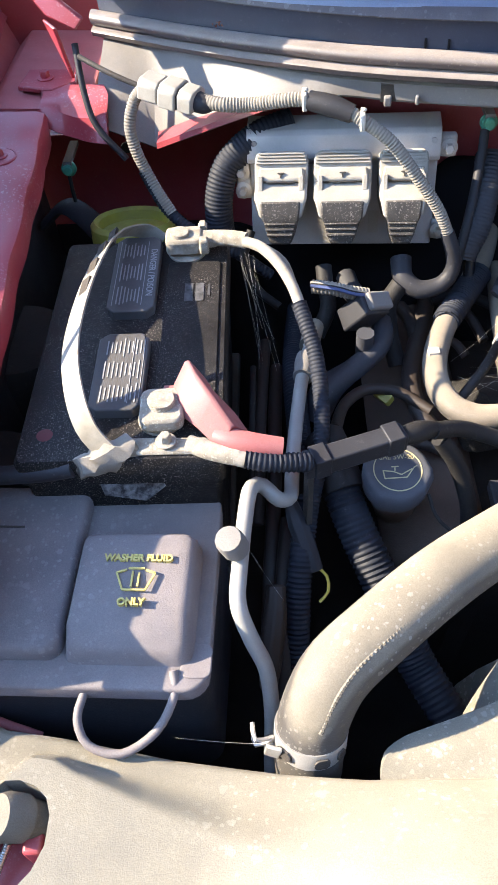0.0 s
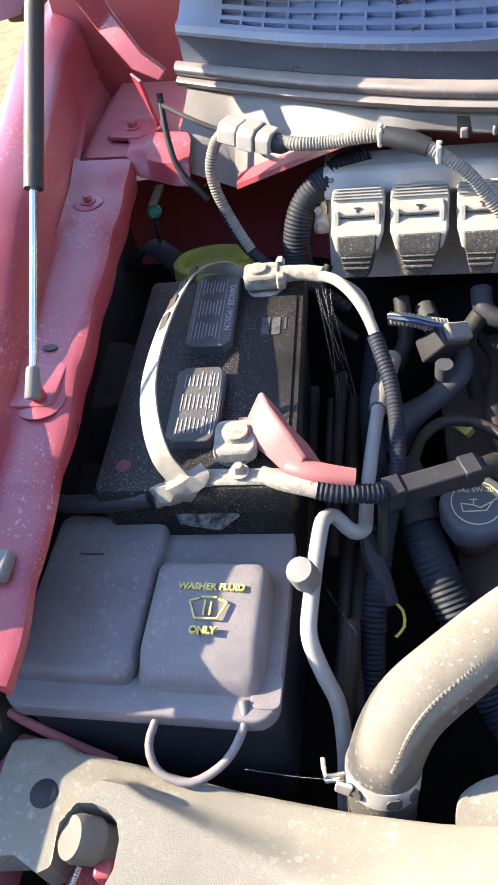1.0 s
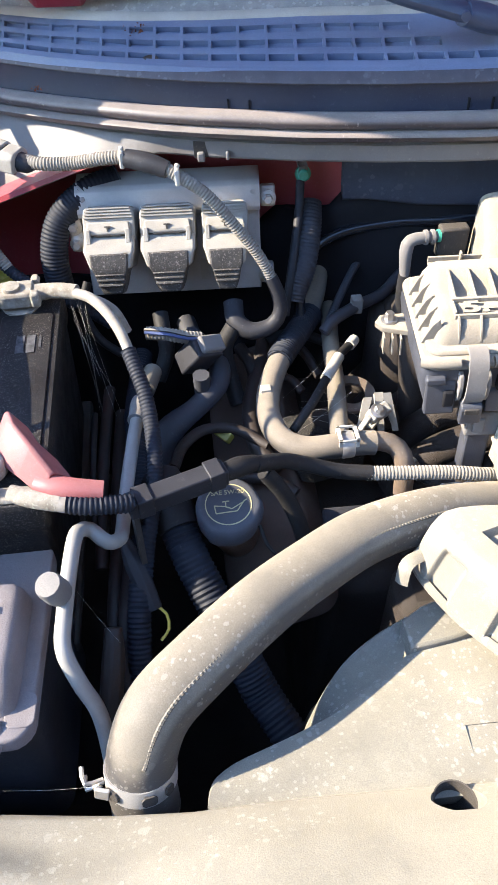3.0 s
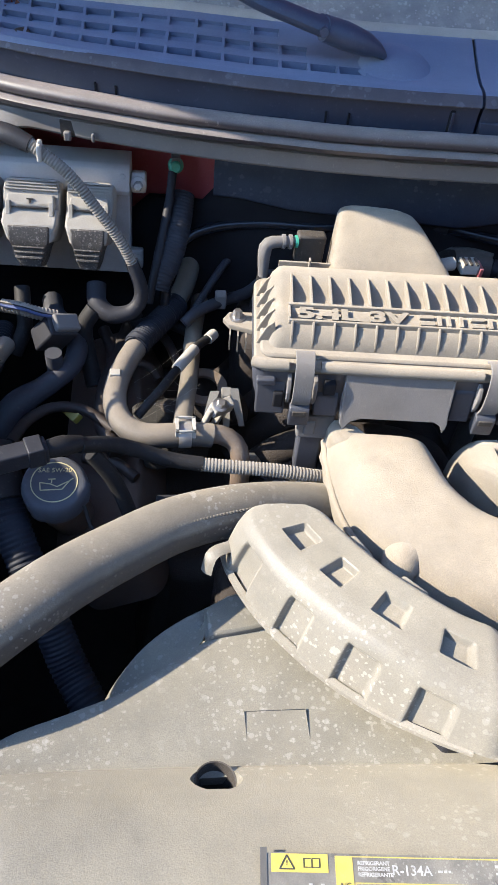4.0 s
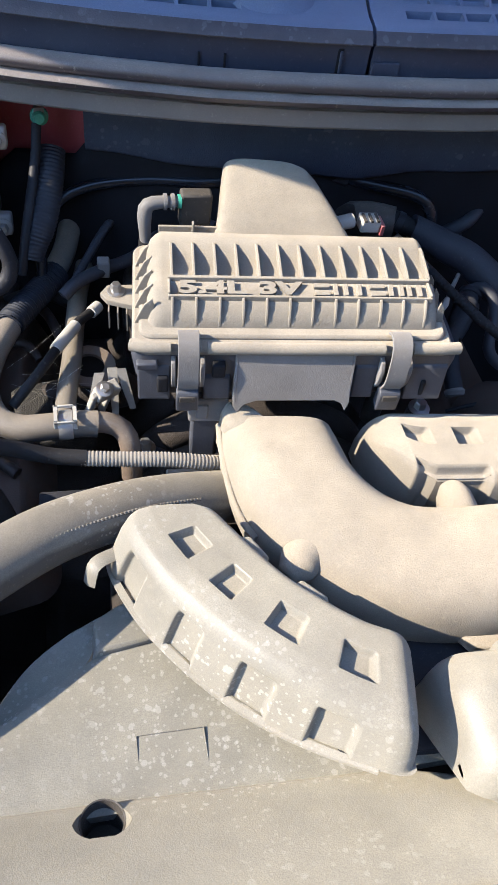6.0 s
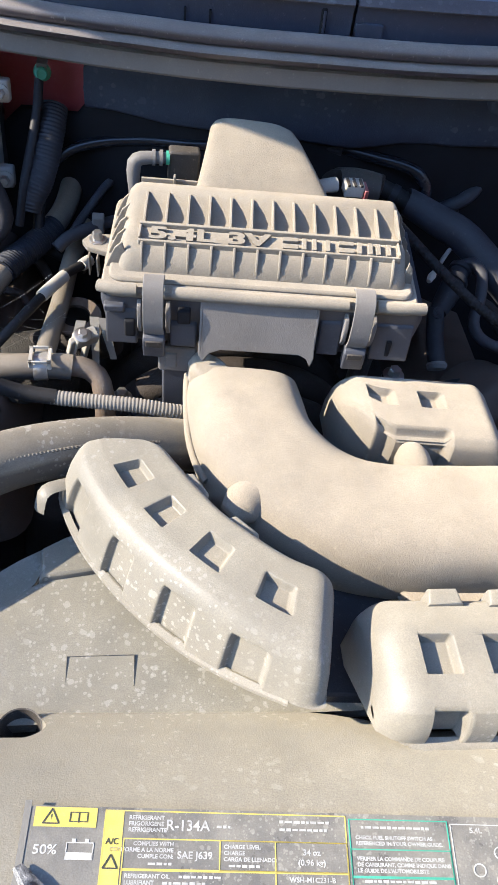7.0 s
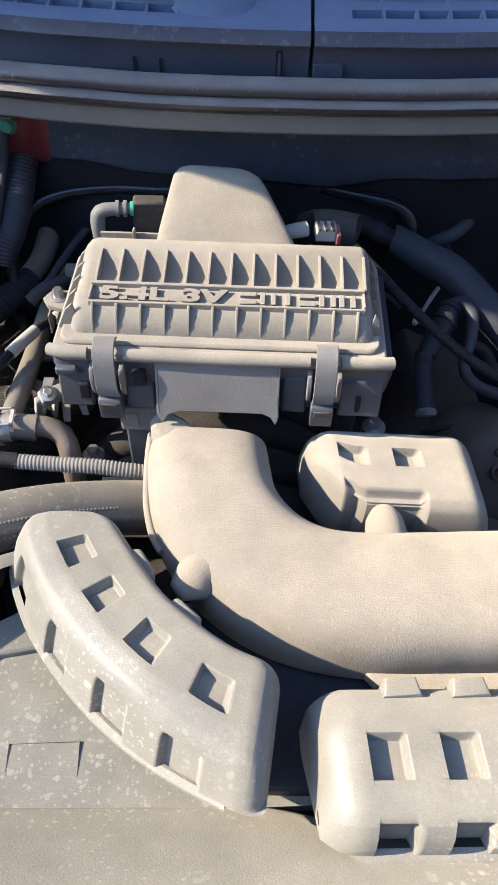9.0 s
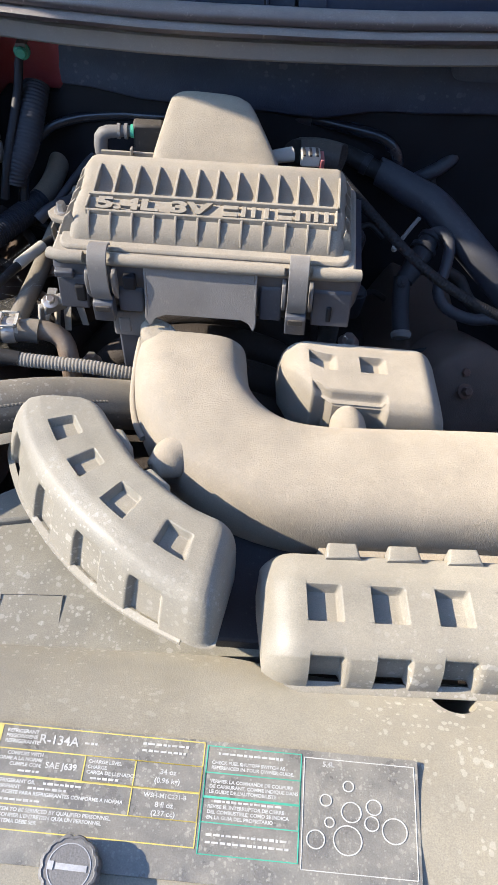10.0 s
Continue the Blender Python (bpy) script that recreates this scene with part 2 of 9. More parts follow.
def dusty_glass():
    m = material("dusty_windscreen", (0.42, 0.405, 0.38), 0.4, second=(0.30, 0.295, 0.285), spots=1.2, spot_colour=(0.62, 0.6, 0.56), bump=0.1, patch=40.0, grain=400.0)
    m.node_tree.nodes["Principled BSDF"].inputs["Alpha"].default_value = 0.9
    return m


glass = dusty_glass()
for soft in (deep_black, engine_dark, battery_plastic, rubber, insulation, loom_black, black_dusty, black_plastic, cap_plastic, engine_brown):
    soft.node_tree.nodes["Principled BSDF"].inputs["Specular IOR Level"].default_value = 0.22


# ---- building tools ----
def thing(name, base, label, category, group="", kind=""):
    ob = new(name)
    ob.empty_display_size = 0.02
    ob.location = base
    return tagged(ob, label, category, group, kind)


def mesh_object(name, bm, mat_or_list, smooth=40.0, bevel=0.0, segments=2):
    bmesh.ops.recalc_face_normals(bm, faces=bm.faces)
    me = bpy.data.meshes.new(name)
    bm.to_mesh(me)
    bm.free()
    for mt in (mat_or_list if isinstance(mat_or_list, (list, tuple)) else [mat_or_list]):
        me.materials.append(mt)
    me.polygons.foreach_set("use_smooth", [True] * len(me.polygons))
    me.set_sharp_from_angle(angle=radians(smooth))
    ob = new(name, me)
    if bevel > 0:
        md = ob.modifiers.new("bevel", 'BEVEL')
        md.width, md.segments, md.limit_method, md.angle_limit = bevel, segments, 'ANGLE', radians(32)
        md.harden_normals = False
    return ob


def part(name, bm, mat, parent, label="", smooth=40.0, bevel=0.0, segments=2):
    ob = mesh_object(name, bm, mat, smooth, bevel, segments)
    ob.parent = parent
    if parent.type == 'EMPTY':
        ob.matrix_parent_inverse = Matrix.Translation(parent.location).inverted()
    return tagged(ob, label)


def whole(name, bm, mat, label, category, group="", kind="", smooth=40.0, bevel=0.0, segments=2):
    return tagged(mesh_object(name, bm, mat, smooth, bevel, segments), label, category, group, kind)


def box(bm, x0, x1, y0, y1, z0, z1, m=None, taper=0.0):
    """An upright box; taper draws the top in on every side."""
    t = taper
    co = [(x0, y0, z0), (x1, y0, z0), (x1, y1, z0), (x0, y1, z0), (x0 + t, y0 + t, z1), (x1 - t, y0 + t, z1), (x1 - t, y1 - t, z1), (x0 + t, y1 - t, z1)]
    v = [bm.verts.new((m @ Vector(c)) if m else c) for c in co]
    for f in ((0, 3, 2, 1), (4, 5, 6, 7), (0, 1, 5, 4), (1, 2, 6, 5), (2, 3, 7, 6), (3, 0, 4, 7)):
        bm.faces.new([v[i] for i in f])
    return bm


def rings(bm, loops, closed=True, cap=True):
    """Skin a row of equal loops of points."""
    vs = [[bm.verts.new(p) for p in loop] for loop in loops]
    n = len(vs[0])
    for a, b in zip(vs, vs[1:]):
        for i in range(n if closed else n - 1):
            j = (i + 1) % n
            bm.faces.new((a[i], a[j], b[j], b[i]))
    if cap and closed:
        bm.faces.new(vs[0][::-1])
        bm.faces.new(vs[-1])
    return bm


def spline(pts, step=0.006):
    """Points along a smooth curve through pts."""
    p = [Vector(q) for q in pts]
    p = [p[0] * 2 - p[1]] + p + [p[-1] * 2 - p[-2]]
    out = []
    for i in range(1, len(p) - 2):
        n = max(2, int((p[i + 1] - p[i]).length / step))
        for k in range(n):
            t = k / n
            a, b, c, d = p[i - 1], p[i], p[i + 1], p[i + 2]
            out.append(0.5 * (2 * b + (c - a) * t + (2 * a - 5 * b + 4 * c - d) * t * t + (3 * b - a - 3 * c + d) * t ** 3))
    out.append(p[-2])
    return out


def tube(bm, pts, r, seg=12, pitch=0.0, depth=0.0, step=0.008, flat=1.0, curve=True, cap=True):
    """A round pipe through pts. r: one radius or one for each point; pitch, depth: rings along it."""
    if pitch:
        step = pitch / 4
    line = spline(pts, step) if curve else [Vector(q) for q in pts]
    lens = [0.0]
    for a, b in zip(line, line[1:]):
        lens.append(lens[-1] + (b - a).length)
    rad = r if isinstance(r, (list, tuple)) else [r, r]
    t0 = (line[1] - line[0]).normalized()
    u = t0.cross(Vector((0, 0, 1)) if abs(t0.z) < 0.9 else Vector((1, 0, 0))).normalized()
    loops = []
    for i, q in enumerate(line):
        t = (line[min(i + 1, len(line) - 1)] - line[max(i - 1, 0)]).normalized()
        u = (u - t * u.dot(t)).normalized()
        w = t.cross(u)
        f = lens[i] / max(lens[-1], 1e-6) * (len(rad) - 1)
        k = min(int(f), len(rad) - 2)
        rr = rad[k] + (rad[k + 1] - rad[k]) * (f - k)
        if pitch:
            rr -= depth * (0.5 - 0.5 * math.cos(2 * math.pi * lens[i] / pitch))
        loops.append([q + (u * math.cos(2 * math.pi * j / seg) + w * flat * math.sin(2 * math.pi * j / seg)) * rr for j in range(seg)])
    return rings(bm, loops, True, cap)


def lathe(bm, profile, m, seg=28, wobble=None, hollow=False):
    """A turned form: profile of (radius, height), stood by m; hollow: the profile is a closed ring."""
    loops = []
    if hollow:
        profile = list(profile) + [profile[0]]
    for r, z in profile:
        loops.append([m @ Vector((r * math.cos(2 * math.pi * j / seg) * (wobble(j) if wobble else 1), r * math.sin(2 * math.pi * j / seg) * (wobble(j) if wobble else 1), z)) for j in range(seg)])
    rings(bm, loops, True, not hollow)
    if hollow:
        bmesh.ops.remove_doubles(bm, verts=bm.verts, dist=1e-6)
    return bm


def slab(bm, outline, z0, z1, m=None, round_top=0.0, steps=3):
    """A plate of any outline, its upper edge rounded off by round_top."""
    pts = [Vector((*q, 0)) for q in outline]
    mid = sum(pts, Vector()) / len(pts)
    loops = [[(q.x, q.y, z0) for q in pts]]
    if round_top:
        far = max((q - mid).length for q in pts)
        for k in range(steps + 1):
            a = math.pi / 2 * k / steps
            s = 1 - round_top * (1 - math.cos(a)) / far
            loops.append([(mid.x + (q.x - mid.x) * s, mid.y + (q.y - mid.y) * s, z1 - round_top + round_top * math.sin(a)) for q in pts])
    else:
        loops.append([(q.x, q.y, z1) for q in pts])
    if m:
        loops = [[m @ Vector(q) for q in l] for l in loops]
    return rings(bm, loops)


def rounded(x0, x1, y0, y1, r, n=4):
    """The outline of a rectangle with round corners."""
    out = []
    for cx, cy, a0 in ((x1 - r, y1 - r, 0), (x0 + r, y1 - r, 90), (x0 + r, y0 + r, 180), (x1 - r, y0 + r, 270)):
        for k in range(n + 1):
            a = radians(a0 + 90 * k / n)
            out.append((cx + r * math.cos(a), cy + r * math.sin(a)))
    return out


def pocketed(bm, stations, sunk, depth, draw=0.82, cap=True, ramp=0.0, along=(1.0, 0.0, 0.0)):
    """Skin open profiles (stations) into a shell, with the cells named in sunk pressed in by depth; ramp: how far their far wall leans."""
    vs = [[bm.verts.new(p) for p in st] for st in stations]
    n = len(vs[0])
    cells = {}
    for i in range(len(vs) - 1):
        for j in range(n - 1):
            cells[i, j] = bm.faces.new((vs[i][j], vs[i + 1][j], vs[i + 1][j + 1], vs[i][j + 1]))
    if cap:
        bm.faces.new(vs[0])
        bm.faces.new(vs[-1][::-1])
        bm.faces.new([vs[i][0] for i in range(len(vs))][::-1] + [vs[i][-1] for i in range(len(vs))])
    bmesh.ops.recalc_face_normals(bm, faces=bm.faces)
    for key in sunk:
        f = cells[key]
        nrm = f.normal.copy()
        made = bmesh.ops.extrude_discrete_faces(bm, faces=[f])["faces"][0]
        c = made.calc_center_median()
        for v in made.verts:
            v.co = c + (v.co - c) * draw - nrm * depth
        corners = sorted(made.verts, key=lambda v: v.co.dot(Vector(along)))
        for v in corners[2:]:
            near = min(corners[:2], key=lambda q: (q.co - v.co).length)
            v.co = v.co.lerp(near.co, ramp)
    return bm


def words(bm, text, size, m, depth=0.0006, align='CENTER', squeeze=1.0, bold=0.0, width=0.0):
    """Raised lettering in the built-in font, laid by m."""
    cu = bpy.data.curves.new("lettering", 'FONT')
    cu.body, cu.size, cu.extrude, cu.align_x, cu.align_y = text, size, depth, align, 'CENTER'
    cu.resolution_u = 3
    cu.offset = bold
    ob = bpy.data.objects.new("lettering", cu)
    me = bpy.data.meshes.new_from_object(ob)
    if width:
        xs = [v.co.x for v in me.vertices]
        squeeze = width / (max(xs) - min(xs))
    me.transform(m @ Matrix.Diagonal((squeeze, 1, 1, 1)))
    bm.from_mesh(me)
    bpy.data.objects.remove(ob)
    bpy.data.meshes.remove(me)
    return bm


def bars(bm, m, rows):
    """Unreadable print: flat bars (x, y, width, height) on the plane of m."""
    for x, y, w, h in rows:
        box(bm, x - w / 2, x + w / 2, y - h / 2, y + h / 2, 0, 0.0006, m)
    return bm


def blend(table, x):
    """The value at x in a short table of (x, value)."""
    for (a, u), (b, v) in zip(table, table[1:]):
        if x <= b:
            t = max(0.0, (x - a) / (b - a))
            return u + (v - u) * t
    return table[-1][1]


def table_at(table, x):
    """A smooth curve through a short table of (x, value)."""
    n = len(table)
    for i in range(n - 1):
        (a, u), (b, v) = table[i], table[i + 1]
        if x <= b or i == n - 2:
            t = max(0.0, min(1.0, (x - a) / (b - a)))
            m0 = (v - u) if i == 0 else (v - table[i - 1][1]) / (b - table[i - 1][0]) * (b - a)
            m1 = (v - u) if i == n - 2 else (table[i + 2][1] - u) / (table[i + 2][0] - a) * (b - a)
            return (2 * t ** 3 - 3 * t * t + 1) * u + (t ** 3 - 2 * t * t + t) * m0 + (3 * t * t - 2 * t ** 3) * v + (t ** 3 - t * t) * m1


def bolt(m, name, parent, mat, r=0.006, h=0.006, washer=True):
    bm = bmesh.new()
    if washer:
        lathe(bm, [(r * 1.7, 0), (r * 1.7, 0.0015), (r * 1.5, 0.002), (0.0005, 0.002)], m, 16)
    lathe(bm, [(r, 0.0015), (r, h * 0.85), (r * 0.8, h), (0.0004, h)], m, 6)
    return part(name, bm, mat, parent)


# ---- large structure ----
SEAL = [(-0.80, 1.19), (-0.72, 1.145), (-0.65, 1.105), (-0.58, 1.068), (-0.51, 1.037), (-0.45, 1.014), (-0.39, 0.996), (-0.28, 0.972), (-0.18, 0.956),
        (-0.08, 0.947), (0.02, 0.944), (0.12, 0.946), (0.22, 0.951), (0.32, 0.962), (0.45, 0.99), (0.6, 1.045), (0.72, 1.11), (0.80, 1.17)]


def ease(t):
    t = max(0.0, min(1.0, t))
    return t * t * (3 - 2 * t)


def seal_y(x):
    return blend(SEAL, x)


LIP = [(0.1, -0.798), (0.38, -0.798), (0.497, -0.799), (0.615, -0.802), (0.772, -0.812), (0.93, -0.818), (1.066, -0.823), (1.3, -0.845)]
RAIL_Z = [(0.1, 1.235), (0.37, 1.238), (0.43, 1.243), (0.475, 1.252), (0.558, 1.266), (0.664, 1.281), (0.84, 1.30), (1.05, 1.312), (1.4, 1.34)]


def lip_x(y):
    return blend(LIP, y)


# the body stands slightly turned and leaning, like the air box
BODY = pose(0.02, 0.95, 1.45, 0, -2.6, -5.5) @ pose(-0.02, -0.95, -1.45)


def turn(ob):
    ob.matrix_basis = BODY @ ob.matrix_basis
    return ob


def ground():
    bm = bmesh.new()
    v = [bm.verts.new(c) for c in ((-300, -300, 0), (300, -300, 0), (300, 300, 0), (-300, 300, 0))]
    bm.faces.new(v)
    return whole("ground", bm, straw, "dry straw-coloured grass lit by the sun", "ground", kind="structure")


def sky_blockers():
    """Unseen dark walls, added beside and before the truck to hold back skylight."""
    bm = bmesh.new()
    box(bm, 2.1, 2.3, -1.7, 9.0, 0, 2.6)
    whole("sky_blocker_east", bm, blocker_paint, "unseen dark brown wall added to cut skylight", "wall", kind="structure")
    bm = bmesh.new()
    box(bm, -2.6, 2.098, -1.7, -1.5, 0, 3.3)
    whole("sky_blocker_south", bm, blocker_paint, "unseen dark brown wall added to cut skylight", "wall", kind="structure")


def firewall():
    bm = bmesh.new()
    loops = []
    for k in range(34):
        x = -0.97 + 1.94 * k / 33
        y = min(seal_y(x), 1.10) + 0.11 - 0.03 * max(0.0, -x - 0.5)
        top = 1.385 - 0.135 * ease((abs(x) - 0.775) / 0.03)
        loops.append([(x, y, 0.55), (x, y, top), (x, y + 0.02, top), (x, y + 0.02, 0.55)])
    rings(bm, loops)
    wall = whole("firewall", bm, red_inner, "red painted sheet-metal firewall behind the engine", "wall", kind="structure")
    bm = bmesh.new()
    loops = []
    for k in range(30):
        x = -0.215 + 1.0 * k / 29
        y = min(seal_y(x), 1.10) + 0.085 + 0.004 * math.sin(k * 1.1)
        zt = 1.355 - (0.02 if k == 0 else 0) + 0.004 * math.sin(k * 0.9)
        zb = 1.276 + 0.012 * math.exp(-k * 0.5) + 0.004 * math.sin(k * 0.55) + 0.002 * math.sin(k * 1.7)
        loops.append([(x, y - 0.006, zb), (x, y - 0.012, zb + 0.006), (x, y - 0.012, zb + 0.03), (x, y - 0.010, zt - 0.02), (x, y, zt), (x, y + 0.018, zt), (x, y + 0.018, zb)])
    rings(bm, loops)
    part("insulation_mat", bm, insulation, wall, "dark dusty insulation mat", smooth=50)
    # near-black sheet: its colour stands for the deep shade low on the firewall
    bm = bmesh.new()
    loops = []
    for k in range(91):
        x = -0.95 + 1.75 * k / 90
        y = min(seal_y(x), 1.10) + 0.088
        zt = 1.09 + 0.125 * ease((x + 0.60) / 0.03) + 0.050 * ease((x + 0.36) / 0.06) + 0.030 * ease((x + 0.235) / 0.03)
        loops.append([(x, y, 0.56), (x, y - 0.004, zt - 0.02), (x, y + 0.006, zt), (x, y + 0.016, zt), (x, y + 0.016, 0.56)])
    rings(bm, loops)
    part("lower_shade_sheet", bm, deep_black, wall, "near-black sheet standing for deep shade on the lower firewall", smooth=50)
    bm = bmesh.new()
    slab(bm, rounded(0.290, 0.50, -1.400, -1.335, 0.016, 5), 1.010, 1.030, Matrix(((1, 0, 0, 0), (0, 0, 1, 0), (0, -1, 0, 0), (0, 0, 0, 1))))
    part("cover_plate", bm, insulation, wall, bevel=0.008)
    return turn(wall)


def bay():
    """The dark inside of the engine bay: floor, inner wings and front panel."""
    bm = bmesh.new()
    box(bm, -0.95, 0.95, -0.12, 1.3, 0.52, 0.55)
    whole("bay_floor", bm, engine_dark, "dark oily undertray of the engine bay", "floor", kind="structure")
    for side, name in ((-1, "inner_wing_left"), (1, "inner_wing_right")):
        bm = bmesh.new()
        loops = []
        for k in range(35):
            y = -0.1 + 1.36 * k / 34
            x = abs(lip_x(y)) + 0.05
            zt = blend(RAIL_Z, y) - 0.035 - 0.13 * ease((0.47 - y) / 0.06)
            loops.append([(side * x, y, 0.55), (side * x, y, 0.95), (side * (x + 0.02), y, zt), (side * (x + 0.035), y, zt), (side * (x + 0.03), y, 0.55)])
        rings(bm, loops)
        whole(name, bm, black_plastic, "black inner wing panel below the fender rail", "panel", kind="structure")
    bm = bmesh.new()
    box(bm, -0.80, 0.80, 0.26, 0.325, 0.55, 1.05)
    whole("radiator", bm, black_plastic, "black radiator tank under the front cover", "radiator", bevel=0.01)


def fender(side, name):
    """A front fender with its bolted inner rail, crown and outer skin."""
    root = thing(name, (side * 0.95, 0.6, 0.55), "red painted truck fender with dusty crown and bolted inner rail", "fender")
    ys = [0.20 + 0.005 * k for k in range(80)] + [0.60 + 1.0 * k / 50 for k in range(51)]

    def crown_x(y):
        return abs(lip_x(y)) + 0.071 + 0.05 * max(0.0, y - 0.7) + 0.075 * ease((0.445 - y) / 0.04)

    def crown_z(y):
        return blend(RAIL_Z, y) - 0.065 * ease((0.45 - y) / 0.06) + blend([(0.37, 0.010), (0.42, 0.022), (0.62, 0.026), (0.76, 0.036), (0.92, 0.072), (1.1, 0.082)], y)

    bm = bmesh.new()
    loops = []
    for y in ys:
        cx, z = crown_x(y), crown_z(y)
        zr = blend(RAIL_Z, y) - 0.065 * ease((0.45 - y) / 0.06)
        up = 0.042 - 0.024 * ease((y - 0.58) / 0.10)
        prof = [(cx - 0.018, zr + 0.003), (cx - 0.011, zr + 0.009), (cx - 0.005, z - 0.008), (cx - 0.001, z - 0.001), (cx + 0.006, z + 0.003), (cx + 0.03, z + up * 0.8), (cx + 0.050, z + up * 0.9), (cx + 0.066, z + up * 0.5), (cx + 0.080, z - 0.012),
                (cx + 0.098, z - 0.05), (cx + 0.125, z - 0.16), (cx + 0.145, z - 0.34), (cx + 0.14, z - 0.5),
                (cx + 0.11, z - 0.5), (cx + 0.10, z - 0.16), (cx + 0.075, z - 0.05), (cx + 0.04, z - 0.012), (cx + 0.006, z - 0.012), (cx - 0.004, zr - 0.002)]
        loops.append([(side * px, y, max(0.5, pz)) for px, pz in prof])
    rings(bm, loops)
    part("outer_skin", bm, red_paint, root, "sunlit red outer skin", smooth=60)
    bm = bmesh.new()
    loops = []
    for y in [q for q in ys if 0.385 < q < 1.14]:
        x, z = abs(lip_x(y)), blend(RAIL_Z, y)
        cx = crown_x(y)
        cr = min(cx, x + 0.071 + 0.05 * max(0.0, y - 0.7))
        step = 0.0035 * ease((y - 0.946) / 0.006) + 0.003 * ease((y - 1.076) / 0.006) - 0.0045 * ease((y - 1.128) / 0.006) - 0.003 * ease((0.575 - y) / 0.006)
        step += 0.003 * ease((y - 0.655) / 0.005) * ease((0.735 - y) / 0.006)
        wave = abs(math.sin((y - 0.60) * math.pi / 0.115))
        out = -0.0035 * wave
        fl = 0.020 + 0.018 * ease((y - 0.55) / 0.2)
        z1 = z + step
        prof = [(x + out + 0.002, z - fl), (x + out - 0.001, z1 - 0.010), (x + out + 0.002, z1 - 0.003), (x + 0.008, z1), (x + 0.036, z1 + 0.0005), (x + 0.044, z1 + 0.001), (cr - 0.024, z1 + 0.0015), (cr - 0.016, z1 + 0.004), (cr - 0.013, z1 + 0.006),
                (cr - 0.008, z + 0.001), (cr - 0.014, z - 0.004), (x + 0.05, z - 0.005), (x + 0.036, z - 0.012), (x + 0.010, z - 0.010), (x + out + 0.006, z - fl)]
        loops.append([(side * px, y, pz) for px, pz in prof])
    rings(bm, loops)
    part("inner_rail", bm, red_paint, root, "pink-red inner rail with bolt holes", smooth=40)
    for y, off, dz in ((1.022, 0.044, 0.0045),):
        at = pose(side * (abs(lip_x(y)) + off), y, blend(RAIL_Z, y) + dz)
        bm = bmesh.new()
        lathe(bm, [(0.022, -0.004), (0.0215, 0.0), (0.019, 0.0008), (0.0185, 0.0002), (0.0005, 0.0002)], at, 28)
        part("bolt_boss", bm, red_paint, root, smooth=50)
        bolt(at, "rail_bolt", root, red_paint, 0.006, 0.010)
    # dark slots between the scallops of the inner flange
    for k in range(5):
        y = 0.6575 + 0.115 * k - 0.02
        if y < 1.05:
            bm = bmesh.new()
            x, zz = side * (abs(lip_x(y)) - 0.0012), blend(RAIL_Z, y)
            box(bm, min(x, x + side * 0.004), max(x, x + side * 0.004), y - 0.030, y + 0.030, zz - 0.024, zz - 0.011)
            part("flange_slot", bm, black_plastic, root, "dark slot in the flange", bevel=0.003)
    # embossed pad under the strut
    bm = bmesh.new()
    x, zz = side * (abs(lip_x(0.693)) + 0.040), blend(RAIL_Z, 0.693)
    slab(bm, rounded(x - 0.028, x + 0.028, 0.660, 0.728, 0.010, 4), zz + 0.001, zz + 0.0062, None, 0.003)
    part("strut_pad", bm, red_paint, root, smooth=50)
    for y in (0.750,):
        bm = bmesh.new()
        zz = blend(RAIL_Z, y)
        slab(bm, [(side * (abs(lip_x(y)) + 0.036) + 0.009 * math.cos(a * math.pi / 8), y + 0.0055 * math.sin(a * math.pi / 8)) for a in range(16)], zz - 0.001, zz + 0.0022)
        part("slot", bm, black_plastic, root, "dark oval slot")
    bm = bmesh.new()
    rings(bm, [[(side * 0.835, y, 1.02), (side * 0.850, y, zt), (side * 0.875, y, zt + 0.012), (side * 0.99, y, zt + 0.02), (side * 0.99, y, 1.0)] for y, zt in ((0.19, 1.075), (0.30, 1.075), (0.37, 1.07), (0.425, 1.045))])
    part("front_panel", bm, red_inner, root, "dark red front panel below the rail", smooth=50)
    bm = bmesh.new()
    y = 0.492
    x, zz = side * (abs(lip_x(y)) + 0.028), blend(RAIL_Z, y)
    box(bm, x - 0.009, x + 0.009, y - 0.018, y + 0.012, zz - 0.004, zz + 0.012)
    part("rail_clip", bm, grey_plastic, root, bevel=0.004)
    return root


def hinge_pocket(side, name):
    """The deep painted pocket behind the fender rail in which the hinge stands."""
    bm = bmesh.new()
    rings(bm, [[(side * 0.985, y, 1.39), (side * 0.945, y, 1.355), (side * 0.925, y, 1.30), (side * 0.90, y, z), (side * 0.775, y, z - 0.005), (side * 0.775, y, z - 0.03), (side * 0.99, y, z - 0.03)] for y, z in ((1.145, 1.318), (1.25, 1.320), (1.42, 1.322))])
    box(bm, min(side * 0.985, side * 0.78), max(side * 0.985, side * 0.78), 1.40, 1.42, 1.27, 1.50)
    whole(name, bm, red_inner, "dark red painted pocket behind the fender rail", "panel", kind="structure", smooth=40)


